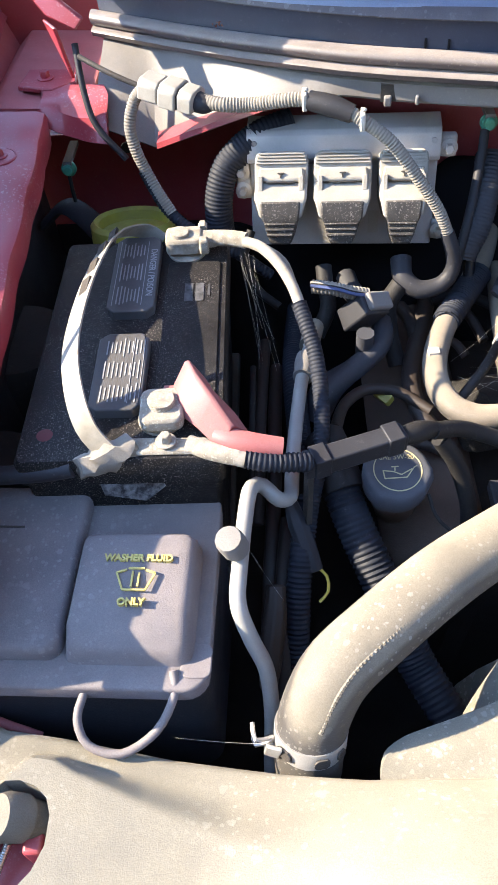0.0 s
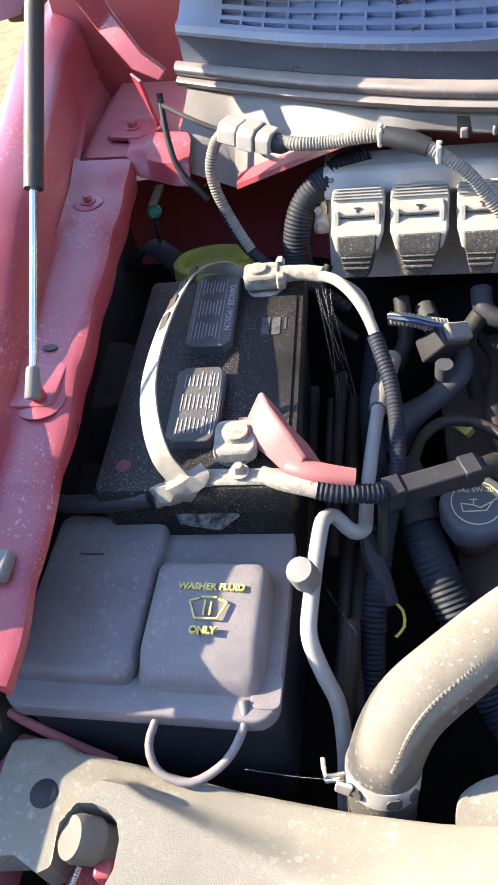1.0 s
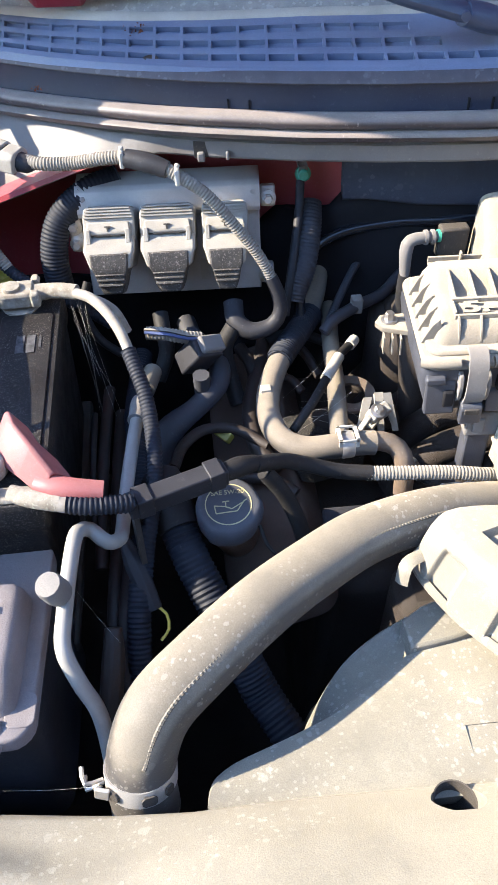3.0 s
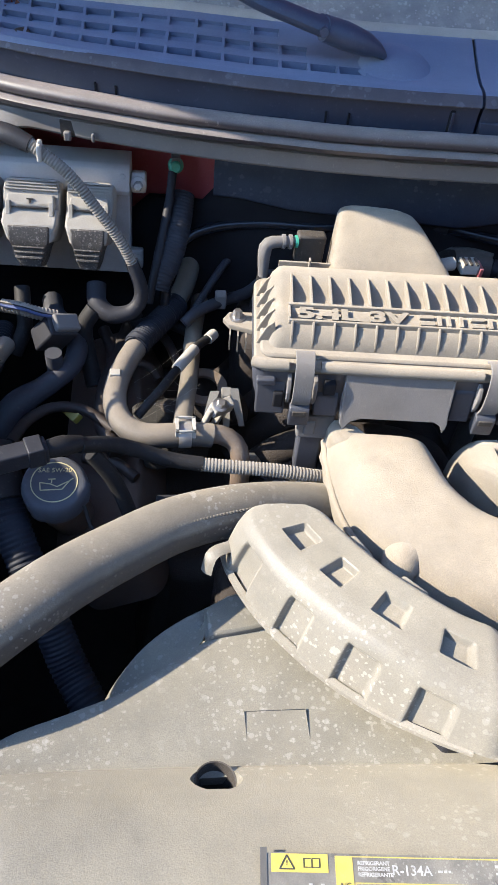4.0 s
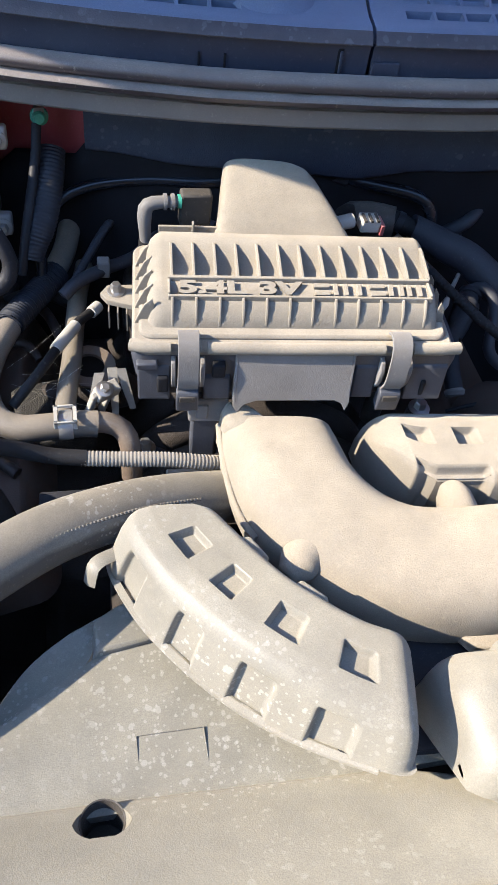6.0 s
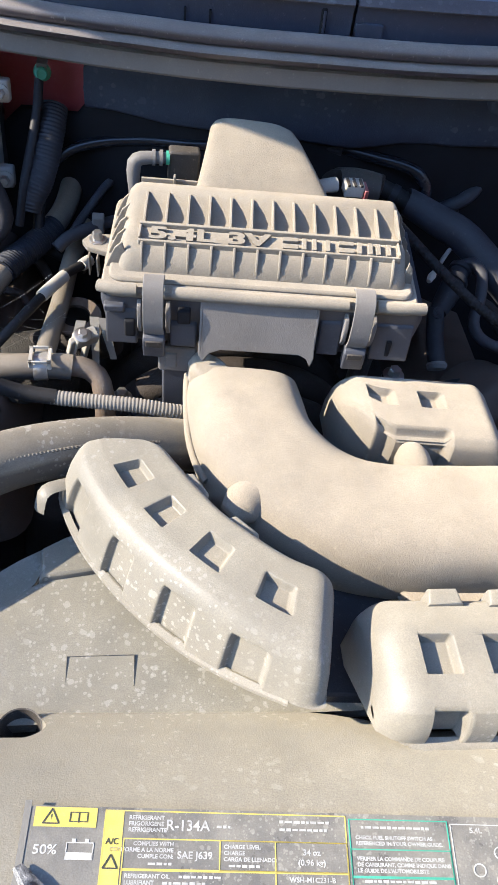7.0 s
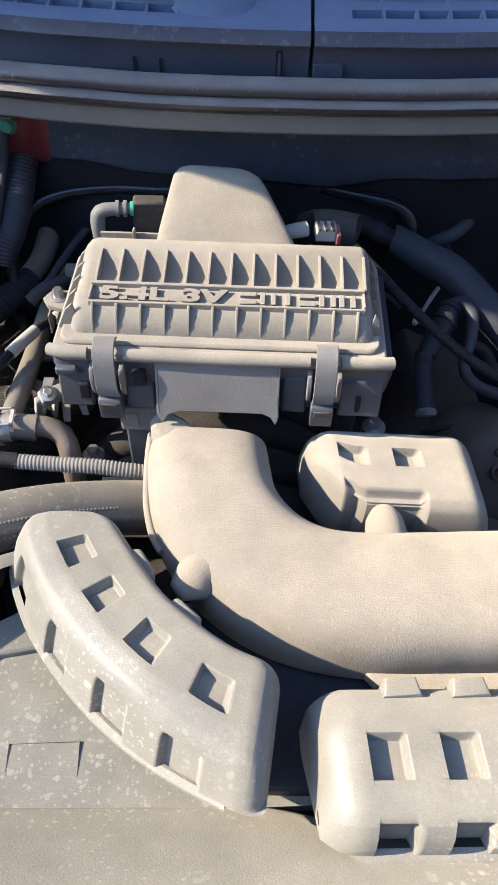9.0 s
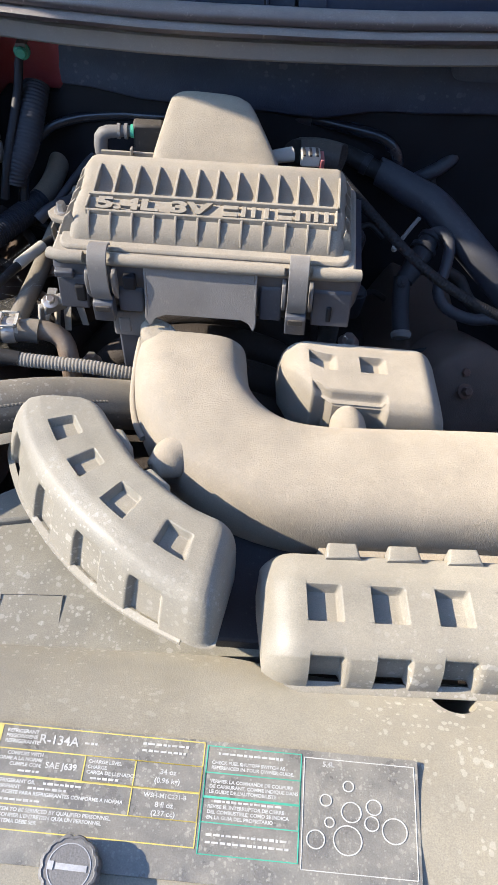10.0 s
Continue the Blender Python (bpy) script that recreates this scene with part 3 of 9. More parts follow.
def hood():
    """The raised hood, hinged at the cowl."""
    root = thing("hood", (0, 1.163, 1.47), "raised red truck hood with folded inner panel", "hood")
    side = spline([(0, 1.32, 1.560), (0, 1.22, 1.528), (0, 1.155, 1.518), (0, 1.132, 1.562), (0, 1.096, 1.632), (0, 1.056, 1.707), (0, 1.014, 1.772), (0, 0.948, 1.854), (0, 0.80, 2.08), (0, 0.55, 2.5)], 0.03)
    bm = bmesh.new()
    loops = []
    for k, a in enumerate(side):
        half = 0.87 - 0.05 * (k / len(side)) ** 2 + 0.09 * ease((a.y - 1.15) / 0.03)
        d = (side[min(k + 1, len(side) - 1)] - side[max(k - 1, 0)]).normalized()
        nrm = Vector((0, d.z, -d.y))
        loops.append([a + Vector((-half, 0, 0)), a + Vector((half, 0, 0)), a + Vector((half + 0.01, 0, 0)) + nrm * 0.02, a + nrm * 0.05, a + Vector((-half - 0.01, 0, 0)) + nrm * 0.02])
    rings(bm, loops)
    part("skin", bm, red_paint, root, bevel=0.004)
    for x in (-0.55, 0.0, 0.55):
        bm = bmesh.new()
        loops = []
        for f, w in ((0.12, 0.05), (0.5, 0.045), (0.9, 0.03)):
            k = int(f * (len(side) - 1))
            d = (side[k + 1] - side[k]).normalized()
            nrm, a = Vector((0, d.z, -d.y)), side[k] + Vector((x, 0, 0))
            loops.append([a + Vector((-w, 0, 0)), a + Vector((-w * 0.6, 0, 0)) - nrm * 0.025, a + Vector((w * 0.6, 0, 0)) - nrm * 0.025, a + Vector((w, 0, 0))])
        rings(bm, loops)
        part("inner_rib", bm, red_paint, root, bevel=0.004)
    return root


def hood_hinge(side, hood_root):
    bm = bmesh.new()
    m = [(-0.010, 0.004), (0.010, 0.004), (0.010, -0.004), (-0.010, -0.004)]
    pts = [Vector((side * 0.757, 1.118, 1.428)), Vector((side * 0.79, 1.128, 1.446)), Vector((side * 0.83, 1.162, 1.485)), Vector((side * 0.855, 1.158, 1.54)), Vector((side * 0.85, 1.085, 1.60))]
    loops = []
    for i, p in enumerate(pts):
        w = (0.012, 0.017, 0.020, 0.024, 0.026)[i]
        loops.append([p + Vector((side * -0.5, 0.2, 0.5)) * w, p + Vector((side * 0.5, -0.2, -0.5)) * w, p + Vector((side * 0.5, -0.1, -0.5)) * w + Vector((0, 0.006, 0)), p + Vector((side * -0.5, 0.3, 0.5)) * w + Vector((0, 0.006, 0))])
    rings(bm, loops)
    root = part("hinge", bm, red_paint, hood_root, "red painted hinge with pressed arm", bevel=0.003)
    bm = bmesh.new()
    rings(bm, [[(side * 0.785, 1.12, 1.425), (side * 0.805, 1.15, 1.425), (side * 0.810, 1.15, 1.425), (side * 0.790, 1.118, 1.425)],
               [(side * 0.793, 1.19, 1.335), (side * 0.806, 1.225, 1.335), (side * 0.811, 1.225, 1.335), (side * 0.798, 1.188, 1.335)]])
    part("upright", bm, red_paint, root, bevel=0.002)
    bm = bmesh.new()
    slab(bm, [(side * 0.875, 1.185), (side * 0.825, 1.172), (side * 0.795, 1.195), (side * 0.80, 1.235), (side * 0.870, 1.240)], 1.322, 1.329)
    part("foot", bm, red_paint, root, bevel=0.002)
    bolt(pose(side * 0.840, 1.208, 1.329), "foot_bolt", root, red_paint, 0.007, 0.010)
    return root


def gas_strut():
    root = thing("gas_strut", (-0.83, 0.655, 1.29), "black gas strut with chrome rod holding the hood up", "strut")
    a, b = Vector((-0.838, 0.672, 1.304)), Vector((-0.830, 0.998, 1.6085))
    d = (b - a).normalized()
    bm = bmesh.new()
    tube(bm, [a + d * 0.02, a + d * 0.205], 0.0040, 14, curve=False)
    part("rod", bm, chrome, root, "chrome rod")
    bm = bmesh.new()
    tube(bm, [a + d * 0.200, a + d * 0.203, a + d * 0.30, b - d * 0.02], 0.0100, 14, curve=False)
    part("cylinder", bm, black_plastic, root, "black cylinder")
    bm = bmesh.new()
    tube(bm, [a - d * 0.012, a - d * 0.010, a + d * 0.018, a + d * 0.022], [0.008, 0.0115, 0.0100, 0.006], 10, curve=False)
    part("end_fitting", bm, grey_plastic, root, "grey plastic ball socket", bevel=0.002)
    bm = bmesh.new()
    tube(bm, [b - d * 0.03, b], 0.010, 10, curve=False)
    part("end_fitting", bm, grey_plastic, root)
    bm = bmesh.new()
    lathe(bm, [(0.026, 0), (0.026, 0.002), (0.018, 0.004), (0.008, 0.006), (0.007, 0.02), (0.001, 0.021)], pose(-0.836, 0.672, 1.283), 20)
    part("ball_stud", bm, red_paint, root)
    return root


# lower edge of the panel under the seal: height, and reach forward of the seal
APRON_Z = [(-0.80, 1.342), (-0.755, 1.333), (-0.704, 1.302), (-0.67, 1.315), (-0.60, 1.347), (-0.527, 1.380), (-0.45, 1.384), (0.80, 1.384)]
APRON_Y = [(-0.80, -0.140), (-0.755, -0.128), (-0.704, -0.085), (-0.67, -0.072), (-0.60, -0.055), (-0.527, -0.038), (-0.45, -0.005), (0.80, -0.004)]


def cowl():
    """The cowl grille panel below the windscreen, its rubber seal and the panel under that."""
    root = thing("cowl_grille", (0, 1.0, 1.36), "dusty blue-grey plastic cowl panel with three rows of vent slots", "cowl")
    ends = [-0.045, -0.105, -0.155]
    heights = [(0.020, 1.4655), (0.006, 1.4700), (0.0015, 1.4712), (0.0010, 1.4725), (0.0045, 1.4755), (0.0095, 1.4805), (0.0125, 1.4828), (0.020, 1.4835), (0.036, 1.4840), (0.050, 1.4868), (0.062, 1.490), (0.076, 1.495), (0.088, 1.499), (0.100, 1.504), (0.112, 1.508), (0.122, 1.508)]
    for x0, x1, lo, hi in ((-0.79, 0.093, -0.72, None), (0.097, 0.79, 0.115, 0.70)):
        xs = [x0]
        x = x0 + 0.004
        while x < x1 - 0.034:
            xs += [x, x + 0.0305]
            x += 0.034
        xs.append(x1)
        stations = [[(x, seal_y(x) + o * (1.0 if x > -0.25 else max(0.55, 1.0 + 1.2 * (x + 0.25))), z - 0.012 * max(0, -x - 0.45)) for o, z in heights] for x in xs]
        sunk = []
        for i in range(1, len(xs) - 2, 2):
            for j, end in zip((8, 10, 12), ends):
                if lo < xs[i] < ((end - 0.012) if hi is None else hi - 0.03):
                    sunk.append((i, j))
        bm = bmesh.new()
        pocketed(bm, stations, sunk, 0.0085, 0.96)
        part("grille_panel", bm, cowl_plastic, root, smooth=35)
        bm = bmesh.new()
        rings(bm, [[(x, seal_y(x) + o, z - 0.012 * max(0, -x - 0.45)) for o, z in ((0.012, 1.4690), (0.0005, 1.4700), (-0.0005, 1.4715), (0.0020, 1.4748), (0.0085, 1.4808), (0.0100, 1.4815), (0.016, 1.478))] for x in xs])
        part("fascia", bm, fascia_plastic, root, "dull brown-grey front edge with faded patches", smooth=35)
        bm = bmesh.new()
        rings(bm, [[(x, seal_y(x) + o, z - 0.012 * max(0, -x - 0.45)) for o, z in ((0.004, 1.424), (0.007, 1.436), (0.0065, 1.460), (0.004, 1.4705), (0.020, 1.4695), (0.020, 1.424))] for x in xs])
        part("skirt", bm, shaded_skirt_plastic, root, "navy front skirt darkened for shade", smooth=35)
    for x, z1 in ((-0.36, 1.449), (-0.335, 1.449), (-0.085, 1.452), (-0.058, 1.452)):
        bm = bmesh.new()
        box(bm, x - 0.0012, x + 0.0012, seal_y(x) + 0.0045, seal_y(x) + 0.012, 1.434, z1)
        part("clip_slot", bm, deep_black, root)
    x = 0.0625
    part("rib_slot", box(bmesh.new(), x - 0.0035, x + 0.0035, seal_y(x) + 0.0050, seal_y(x) + 0.012, 1.436, 1.4655), deep_black, root, bevel=0.002)
    part("rib", box(bmesh.new(), x - 0.0008, x + 0.0024, seal_y(x) + 0.0030, seal_y(x) + 0.012, 1.436, 1.462), shaded_skirt_plastic, root, bevel=0.0008)
    part("joint_tab", box(bmesh.new(), 0.098, 0.128, seal_y(0.11) + 0.0035, seal_y(0.11) + 0.012, 1.436, 1.4525), shaded_skirt_plastic, root, bevel=0.001)
    turn(root)
    bm = bmesh.new()
    lathe(bm, [(0.010, 0), (0.010, 0.002), (0.006, 0.003), (0.001, 0.001)], pose(-0.443, seal_y(-0.443) + 0.033, 1.4805, 8), 18)
    part("screw_hole", bm, black_plastic, root, "round dark screw hole")
    seal = thing("hood_seal", (0, 0.944, 1.405), "dusty rubber hood seal along the cowl edge, sunlit top painted paler", "seal")
    for name, prof in (("seal_roll", [(0.008, -0.003), (-0.009, -0.004), (-0.015, 0.000), (-0.0178, 0.005), (-0.0165, 0.0095), (-0.012, 0.0125), (-0.005, 0.0138), (0.003, 0.0125), (0.008, 0.007)]),
                       ("seal_lip", [(0.008, -0.016), (-0.008, -0.019), (-0.019, -0.014), (-0.0215, -0.008), (-0.019, -0.0055), (-0.010, -0.0045), (0.008, -0.004)])):
        bm = bmesh.new()
        loops = []
        for k in range(80):
            x = -0.80 + 1.6 * k / 79
            y = seal_y(x)
            z = 1.4268 - 0.015 * max(0, (-x - 0.5)) * 2 + 0.0003 * math.sin(x * 29)
            loops.append([(x, y + a, z + b) for a, b in prof])
        rings(bm, loops)
        part(name, bm, seal_rubber, seal, smooth=60)
    turn(seal)
    bm = bmesh.new()
    loops = []
    for k in range(100):
        x = -0.785 + 1.57 * k / 99
        y = seal_y(x)
        zb, yo = blend(APRON_Z, x), blend(APRON_Y, x)
        w = min(1.0, (1.384 - zb) / 0.08)
        loops.append([(x, y + 0.014, 1.405), (x, y - 0.006, 1.403), (x, y + yo * 0.5 - 0.003, (1.40 + zb) / 2 + 0.004 * w), (x, y + yo, zb), (x, y + yo + 0.004, zb - 0.004), (x, y + 0.10, zb - 0.004), (x, y + 0.12, 1.40), (x, y + 0.125, 1.505), (x, y + 0.11, 1.475), (x, y + 0.030, 1.425)])
    rings(bm, loops)
    low = turn(whole("cowl_lower_panel", bm, lower_panel, "dust-covered grey plastic panel under the hood seal", "panel", smooth=35))
    y = seal_y(-0.398)
    part("clip_slot", box(bmesh.new(), -0.407, -0.389, y - 0.0075, y + 0.002, 1.382, 1.402), black_plastic, low, "black square slot")
    part("clip_tongue", box(bmesh.new(), -0.403, -0.394, y - 0.013, y - 0.006, 1.378, 1.390), grey_plastic, low, "grey clip tongue", bevel=0.002)
    part("clip_tongue", box(bmesh.new(), -0.367, -0.363, y - 0.022, y - 0.014, 1.383, 1.393), grey_plastic, low, bevel=0.0015)


def windscreen():
    root = thing("windscreen", (0, 1.1, 1.5), "dusty sloping windscreen with a pale lower edge", "windscreen")
    bm = bmesh.new()
    loops = []
    for k in range(25):
        x = -0.78 + 1.56 * k / 24
        w = 1.0 if x > -0.25 else max(0.55, 1.0 + 1.2 * (x + 0.25))
        y = seal_y(x) + 0.125 * w
        loops.append([(x, y, 1.508), (x, y + 0.75, 2.0), (x, y + 0.754, 1.995), (x, y + 0.004, 1.503)])
    rings(bm, loops)
    part("pane", bm, glass, root, smooth=60)
    bm = bmesh.new()
    loops = []
    for k in range(25):
        x = -0.78 + 1.56 * k / 24
        w = 1.0 if x > -0.25 else max(0.55, 1.0 + 1.2 * (x + 0.25))
        y = seal_y(x) + 0.120 * w
        loops.append([(x, y - 0.006, 1.507), (x, y - 0.004, 1.5125), (x, y + 0.006, 1.5145), (x, y + 0.006, 1.503)])
    rings(bm, loops)
    part("edge_trim", bm, white_plastic, root, "pale lower edge trim", smooth=60)
    turn(root)
    bm = bmesh.new()
    box(bm, -0.62, 0.72, 1.30, 1.75, 1.25, 1.40)
    whole("dashboard", bm, black_plastic, "black dashboard behind the windscreen", "dashboard", bevel=0.02)


def wiper():
    root = thing("wiper_arm", (-0.04, 1.0, 1.50), "dark blue wiper arm lying over its pivot on the cowl", "wiper")
    bm = bmesh.new()
    tube(bm, [(-0.020, 1.006, 1.498), (-0.030, 1.004, 1.506), (-0.055, 0.998, 1.516), (-0.097, 0.988, 1.530)], [0.006, 0.018, 0.021, 0.019], 16, flat=0.7)
    part("pivot_cover", bm, wiper_plastic, root)
    bm = bmesh.new()
    tube(bm, [(-0.092, 0.990, 1.529), (-0.13, 0.985, 1.541), (-0.20, 0.985, 1.565), (-0.34, 1.04, 1.62)], [0.0185, 0.017, 0.014, 0.010], 14, flat=0.55)
    part("arm", bm, wiper_plastic, root)
    bm = bmesh.new()
    tube(bm, [(-0.098, 0.966, 1.532), (-0.098, 1.008, 1.534)], 0.005, 10, curve=False)
    part("pin", bm, wiper_plastic, root)
    bm = bmesh.new()
    lathe(bm, [(0.050, -0.002), (0.046, 0.002), (0.030, 0.006), (0.018, 0.010), (0.010, 0.011)], pose(-0.005, 1.018, 1.490, 12), 28)
    part("pivot_dome", bm, cowl_plastic, root, smooth=60)
    turn(root)


def mirror():
    root = thing("side_mirror", (-1.16, 1.62, 1.38), "dark door mirror beside the windscreen pillar", "mirror")
    bm = bmesh.new()
    lathe(bm, [(0.02, -0.09), (0.09, -0.085), (0.115, -0.04), (0.118, 0.03), (0.10, 0.08), (0.03, 0.095)], pose(-1.22, 1.66, 1.46) @ Matrix.Diagonal((1.0, 0.6, 1, 1)), 20)
    part("housing", bm, cowl_plastic, root)
    bm = bmesh.new()
    box(bm, -1.17, -0.98, 1.64, 1.69, 1.36, 1.40)
    part("foot", bm, black_plastic, root, bevel=0.01)


def carve(ob, cutter):
    """Cut one solid out of another."""
    tool = mesh_object("cutter", cutter, cover_plastic)
    md = ob.modifiers.new("cut", 'BOOLEAN')
    md.object, md.operation, md.solver = tool, 'DIFFERENCE', 'EXACT'
    done = bpy.data.meshes.new_from_object(ob.evaluated_get(bpy.context.evaluated_depsgraph_get()))
    ob.modifiers.clear()
    ob.data = done
    bpy.data.objects.remove(tool)


COVER_EDGE = [(-0.86, 0.40), (-0.826, 0.405), (-0.80, 0.404), (-0.777, 0.393), (-0.72, 0.385), (-0.62, 0.366), (-0.52, 0.354), (-0.45, 0.349), (-0.34, 0.353), (-0.2, 0.350), (-0.08, 0.345), (0.04, 0.339), (0.08, 0.325), (0.12, 0.306), (0.30, 0.301), (0.6, 0.32), (0.86, 0.40)]
DOME_EDGE = [(-0.775, 0.325), (-0.766, 0.333), (-0.752, 0.354), (-0.739, 0.367), (-0.715, 0.366), (-0.693, 0.357), (-0.641, 0.345), (-0.569, 0.334), (-0.50, 0.328), (-0.45, 0.326), (-0.2, 0.326), (0.86, 0.30)]


RISE = [(-0.02, 1.086), (0.0, 1.093), (0.018, 1.112), (0.045, 1.146), (0.07, 1.173), (0.095, 1.189), (0.12, 1.197), (0.15, 1.2005), (0.20, 1.2000), (0.26, 1.190), (0.34, 1.165), (0.5, 1.06)]


def cover_z(x, y):
    """Height of the radiator cover's skin: low at its far end, a high rounded crest elsewhere."""
    soft = 0.014 + 0.050 * ease((x + 0.76) / 0.34)
    rise = 0.030 - 0.016 * ease((x + 0.76) / 0.42)
    dome = ease((blend(DOME_EDGE, x) - y + 0.002) / soft) * ease((x + 0.776) / 0.012)
    z = 1.100 - 0.008 * ease((x + 0.84) / -0.03) + 0.005 * ease((blend(COVER_EDGE, x) - y) / 0.03) + rise * dome
    z += 0.004 * ease((0.30 - y) / 0.12) - 0.05 * ease((-0.02 - y) / 0.13) ** 2
    b = ease((x + 0.60) / 0.22)
    return z + (table_at(RISE, 0.348 - 0.052 * (x + 0.08) - y) + 0.021 * (x + 0.1) - z) * b


def front_cover():
    """The plastic cover over the radiator, with its scalloped end and round well."""
    root = thing("radiator_cover", (0, 0.2, 1.05), "large dusty grey-tan plastic radiator cover with dried splashes", "cover")
    xs = [-0.845 + 0.004 * k for k in range(100)]
    while xs[-1] < 0.83:
        xs.append(xs[-1] + 0.02)
    bm = bmesh.new()
    loops = []
    for x in xs:
        e = blend(COVER_EDGE, x)
        ys = [e - 0.004 - (e - 0.16) * k / 80 for k in range(81)] + [0.10, 0.04, -0.02, -0.08, -0.14]
        loop = [(x, e - 0.003, 1.062), (x, e, cover_z(x, e) - 0.008)] + [(x, y, cover_z(x, y) - (0.002 if k == 0 else 0)) for k, y in enumerate(ys)]
        loop += [(x, -0.15, 0.95), (x, -0.14, 0.95), (x, -0.12, 1.0), (x, 0.04, 1.05)]
        loops.append(loop)
    rings(bm, loops)
    cover = mesh_object("cover_panel", bm, cover_plastic, 50)
    cut = bmesh.new()
    slab(cut, [(-0.754, 0.336), (-0.740, 0.3365), (-0.726, 0.332), (-0.716, 0.323), (-0.711, 0.310), (-0.711, 0.288), (-0.718, 0.270), (-0.730, 0.256), (-0.752, 0.240), (-0.89, 0.236), (-0.89, 0.292), (-0.81, 0.300), (-0.785, 0.288), (-0.774, 0.294), (-0.768, 0.315)], 1.0, 1.3)
    carve(cover, cut)
    cut = bmesh.new()
    m = pose(-0.226, 0.331, cover_z(-0.226, 0.331) + 0.001, -9)
    lathe(cut, [(0.0180, -0.07), (0.0188, -0.010), (0.0215, -0.003), (0.0240, 0.003), (0.0245, 0.02)], m, 40)
    carve(cover, cut)
    cut = bmesh.new()
    lathe(cut, [(0.020, -0.1), (0.020, 0.1)], pose(0.232, 0.276, 1.15), 24)
    carve(cover, cut)
    cover.data.polygons.foreach_set("use_smooth", [True] * len(cover.data.polygons))
    cover.data.set_sharp_from_angle(angle=radians(38))
    cover.parent = root
    cover.matrix_parent_inverse = Matrix.Translation(root.location).inverted()
    # wall and screw are coloured black to stand for the shade in the well
    bm = bmesh.new()
    lathe(bm, [(0.0190, -0.0085), (0.0186, -0.012), (0.0178, -0.060), (0.0166, -0.060), (0.0172, -0.012), (0.0178, -0.0090)], m, 40, None, True)
    part("round_well", bm, black_plastic, root, "round screw well with its shade painted black")
    bm = bmesh.new()
    lathe(bm, [(0.0172, 0), (0.0172, 0.002), (0.008, 0.003), (0.006, 0.010), (0.0005, 0.010)], m @ pose(0, 0, -0.058), 24)
    part("well_screw", bm, black_plastic, root, "screw down in the well, darkened for shade")
    return root


def bumper_tank():
    """The radiator filler that shows in the cover's left scallop."""
    root = thing("hood_bumper", (-0.735, 0.30, 1.05), "dusty round rubber hood stop on a red bracket", "bumper")
    bm = bmesh.new()
    slab(bm, [(-0.78, 0.20), (-0.70, 0.20), (-0.695, 0.30), (-0.705, 0.34), (-0.76, 0.342), (-0.775, 0.30)], 1.03, 1.062)
    part("bracket", bm, red_paint, root, bevel=0.003)
    bm = bmesh.new()
    lathe(bm, [(0.014, 0.0), (0.016, 0.03), (0.019, 0.032), (0.0195, 0.050), (0.017, 0.057), (0.004, 0.059)], pose(-0.720, 0.318, 1.086, 8, -38), 24)
    part("rubber_head", bm, rubber_dusty, root)
    bm = bmesh.new()
    box(bm, -0.738, -0.722, 0.288, 0.312, 1.06, 1.105)
    part("lug", bm, red_paint, root, bevel=0.003)
    bm = bmesh.new()
    tube(bm, [(-0.755, 0.300, 1.090), (-0.762, 0.284, 1.080), (-0.770, 0.262, 1.068)], 0.0035, 10, pitch=0.002, depth=0.0006)
    part("threaded_rod", bm, steel, root)


ground()
sky_blockers()
firewall()
bay()
fender(-1, "fender_left")
fender(1, "fender_right")
hinge_pocket(-1, "hinge_pocket_left")
hinge_pocket(1, "hinge_pocket_right")
lifted = hood()
hood_hinge(-1, lifted)
hood_hinge(1, lifted)
gas_strut()
cowl()
windscreen()
wiper()
mirror()
front_cover()
bumper_tank()


# ---- intake ----
def moulded(bm, place, ns, nu, pits, extra=()):
    """A thin moulded shell place(s, u), 0..1 each way, with pits (s0, s1, u0, u1, depth, soft s0, soft s1, soft u0, soft u1) pressed in."""
    ss, us = {k / ns for k in range(ns + 1)} | set(extra), {k / nu for k in range(nu + 1)}
    for s0, s1, u0, u1, _, a, b, c, d in pits:
        for f in (0.0, 0.33, 0.67, 1.0):
            ss |= {s0 + a * f, s1 - b * f}
            us |= {u0 + c * f, min(1.0, u1 - d * f)}
    keep = []
    for group in (ss, us):
        row = []
        for q in sorted(v for v in group if 0.0 <= v <= 1.0):
            if not row or q - row[-1] > 1e-4:
                row.append(q)
        keep.append(row)
    ss, us = keep

    def press(s, u):
        total = 0.0
        for s0, s1, u0, u1, depth, a, b, c, d in pits:
            total = max(total, depth * ease((s - s0) / a) * ease((s1 - s) / b) * ease((u - u0) / c) * (1.0 if u1 > 1.0 else ease((u1 - u) / d)))
        return total

    grid = []
    for s in ss:
        row = []
        for u in us:
            p = place(s, u)
            dep = press(s, u)
            if dep > 0:
                e = 0.004
                n = (place(min(1, s + e), u) - place(max(0, s - e), u)).cross(place(s, min(1, u + e)) - place(s, max(0, u - e)))
                if n.z < 0:
                    n = -n
                p = p - n.normalized() * dep
            row.append(bm.verts.new(p))
        grid.append(row)
    for i in range(len(ss) - 1):
        for j in range(len(us) - 1):
            bm.faces.new((grid[i][j], grid[i + 1][j], grid[i + 1][j + 1], grid[i][j + 1]))
    bm.faces.new(grid[0])
    bm.faces.new(grid[-1][::-1])
    bm.faces.new([r[0] for r in grid][::-1] + [r[-1] for r in grid])
    return bm


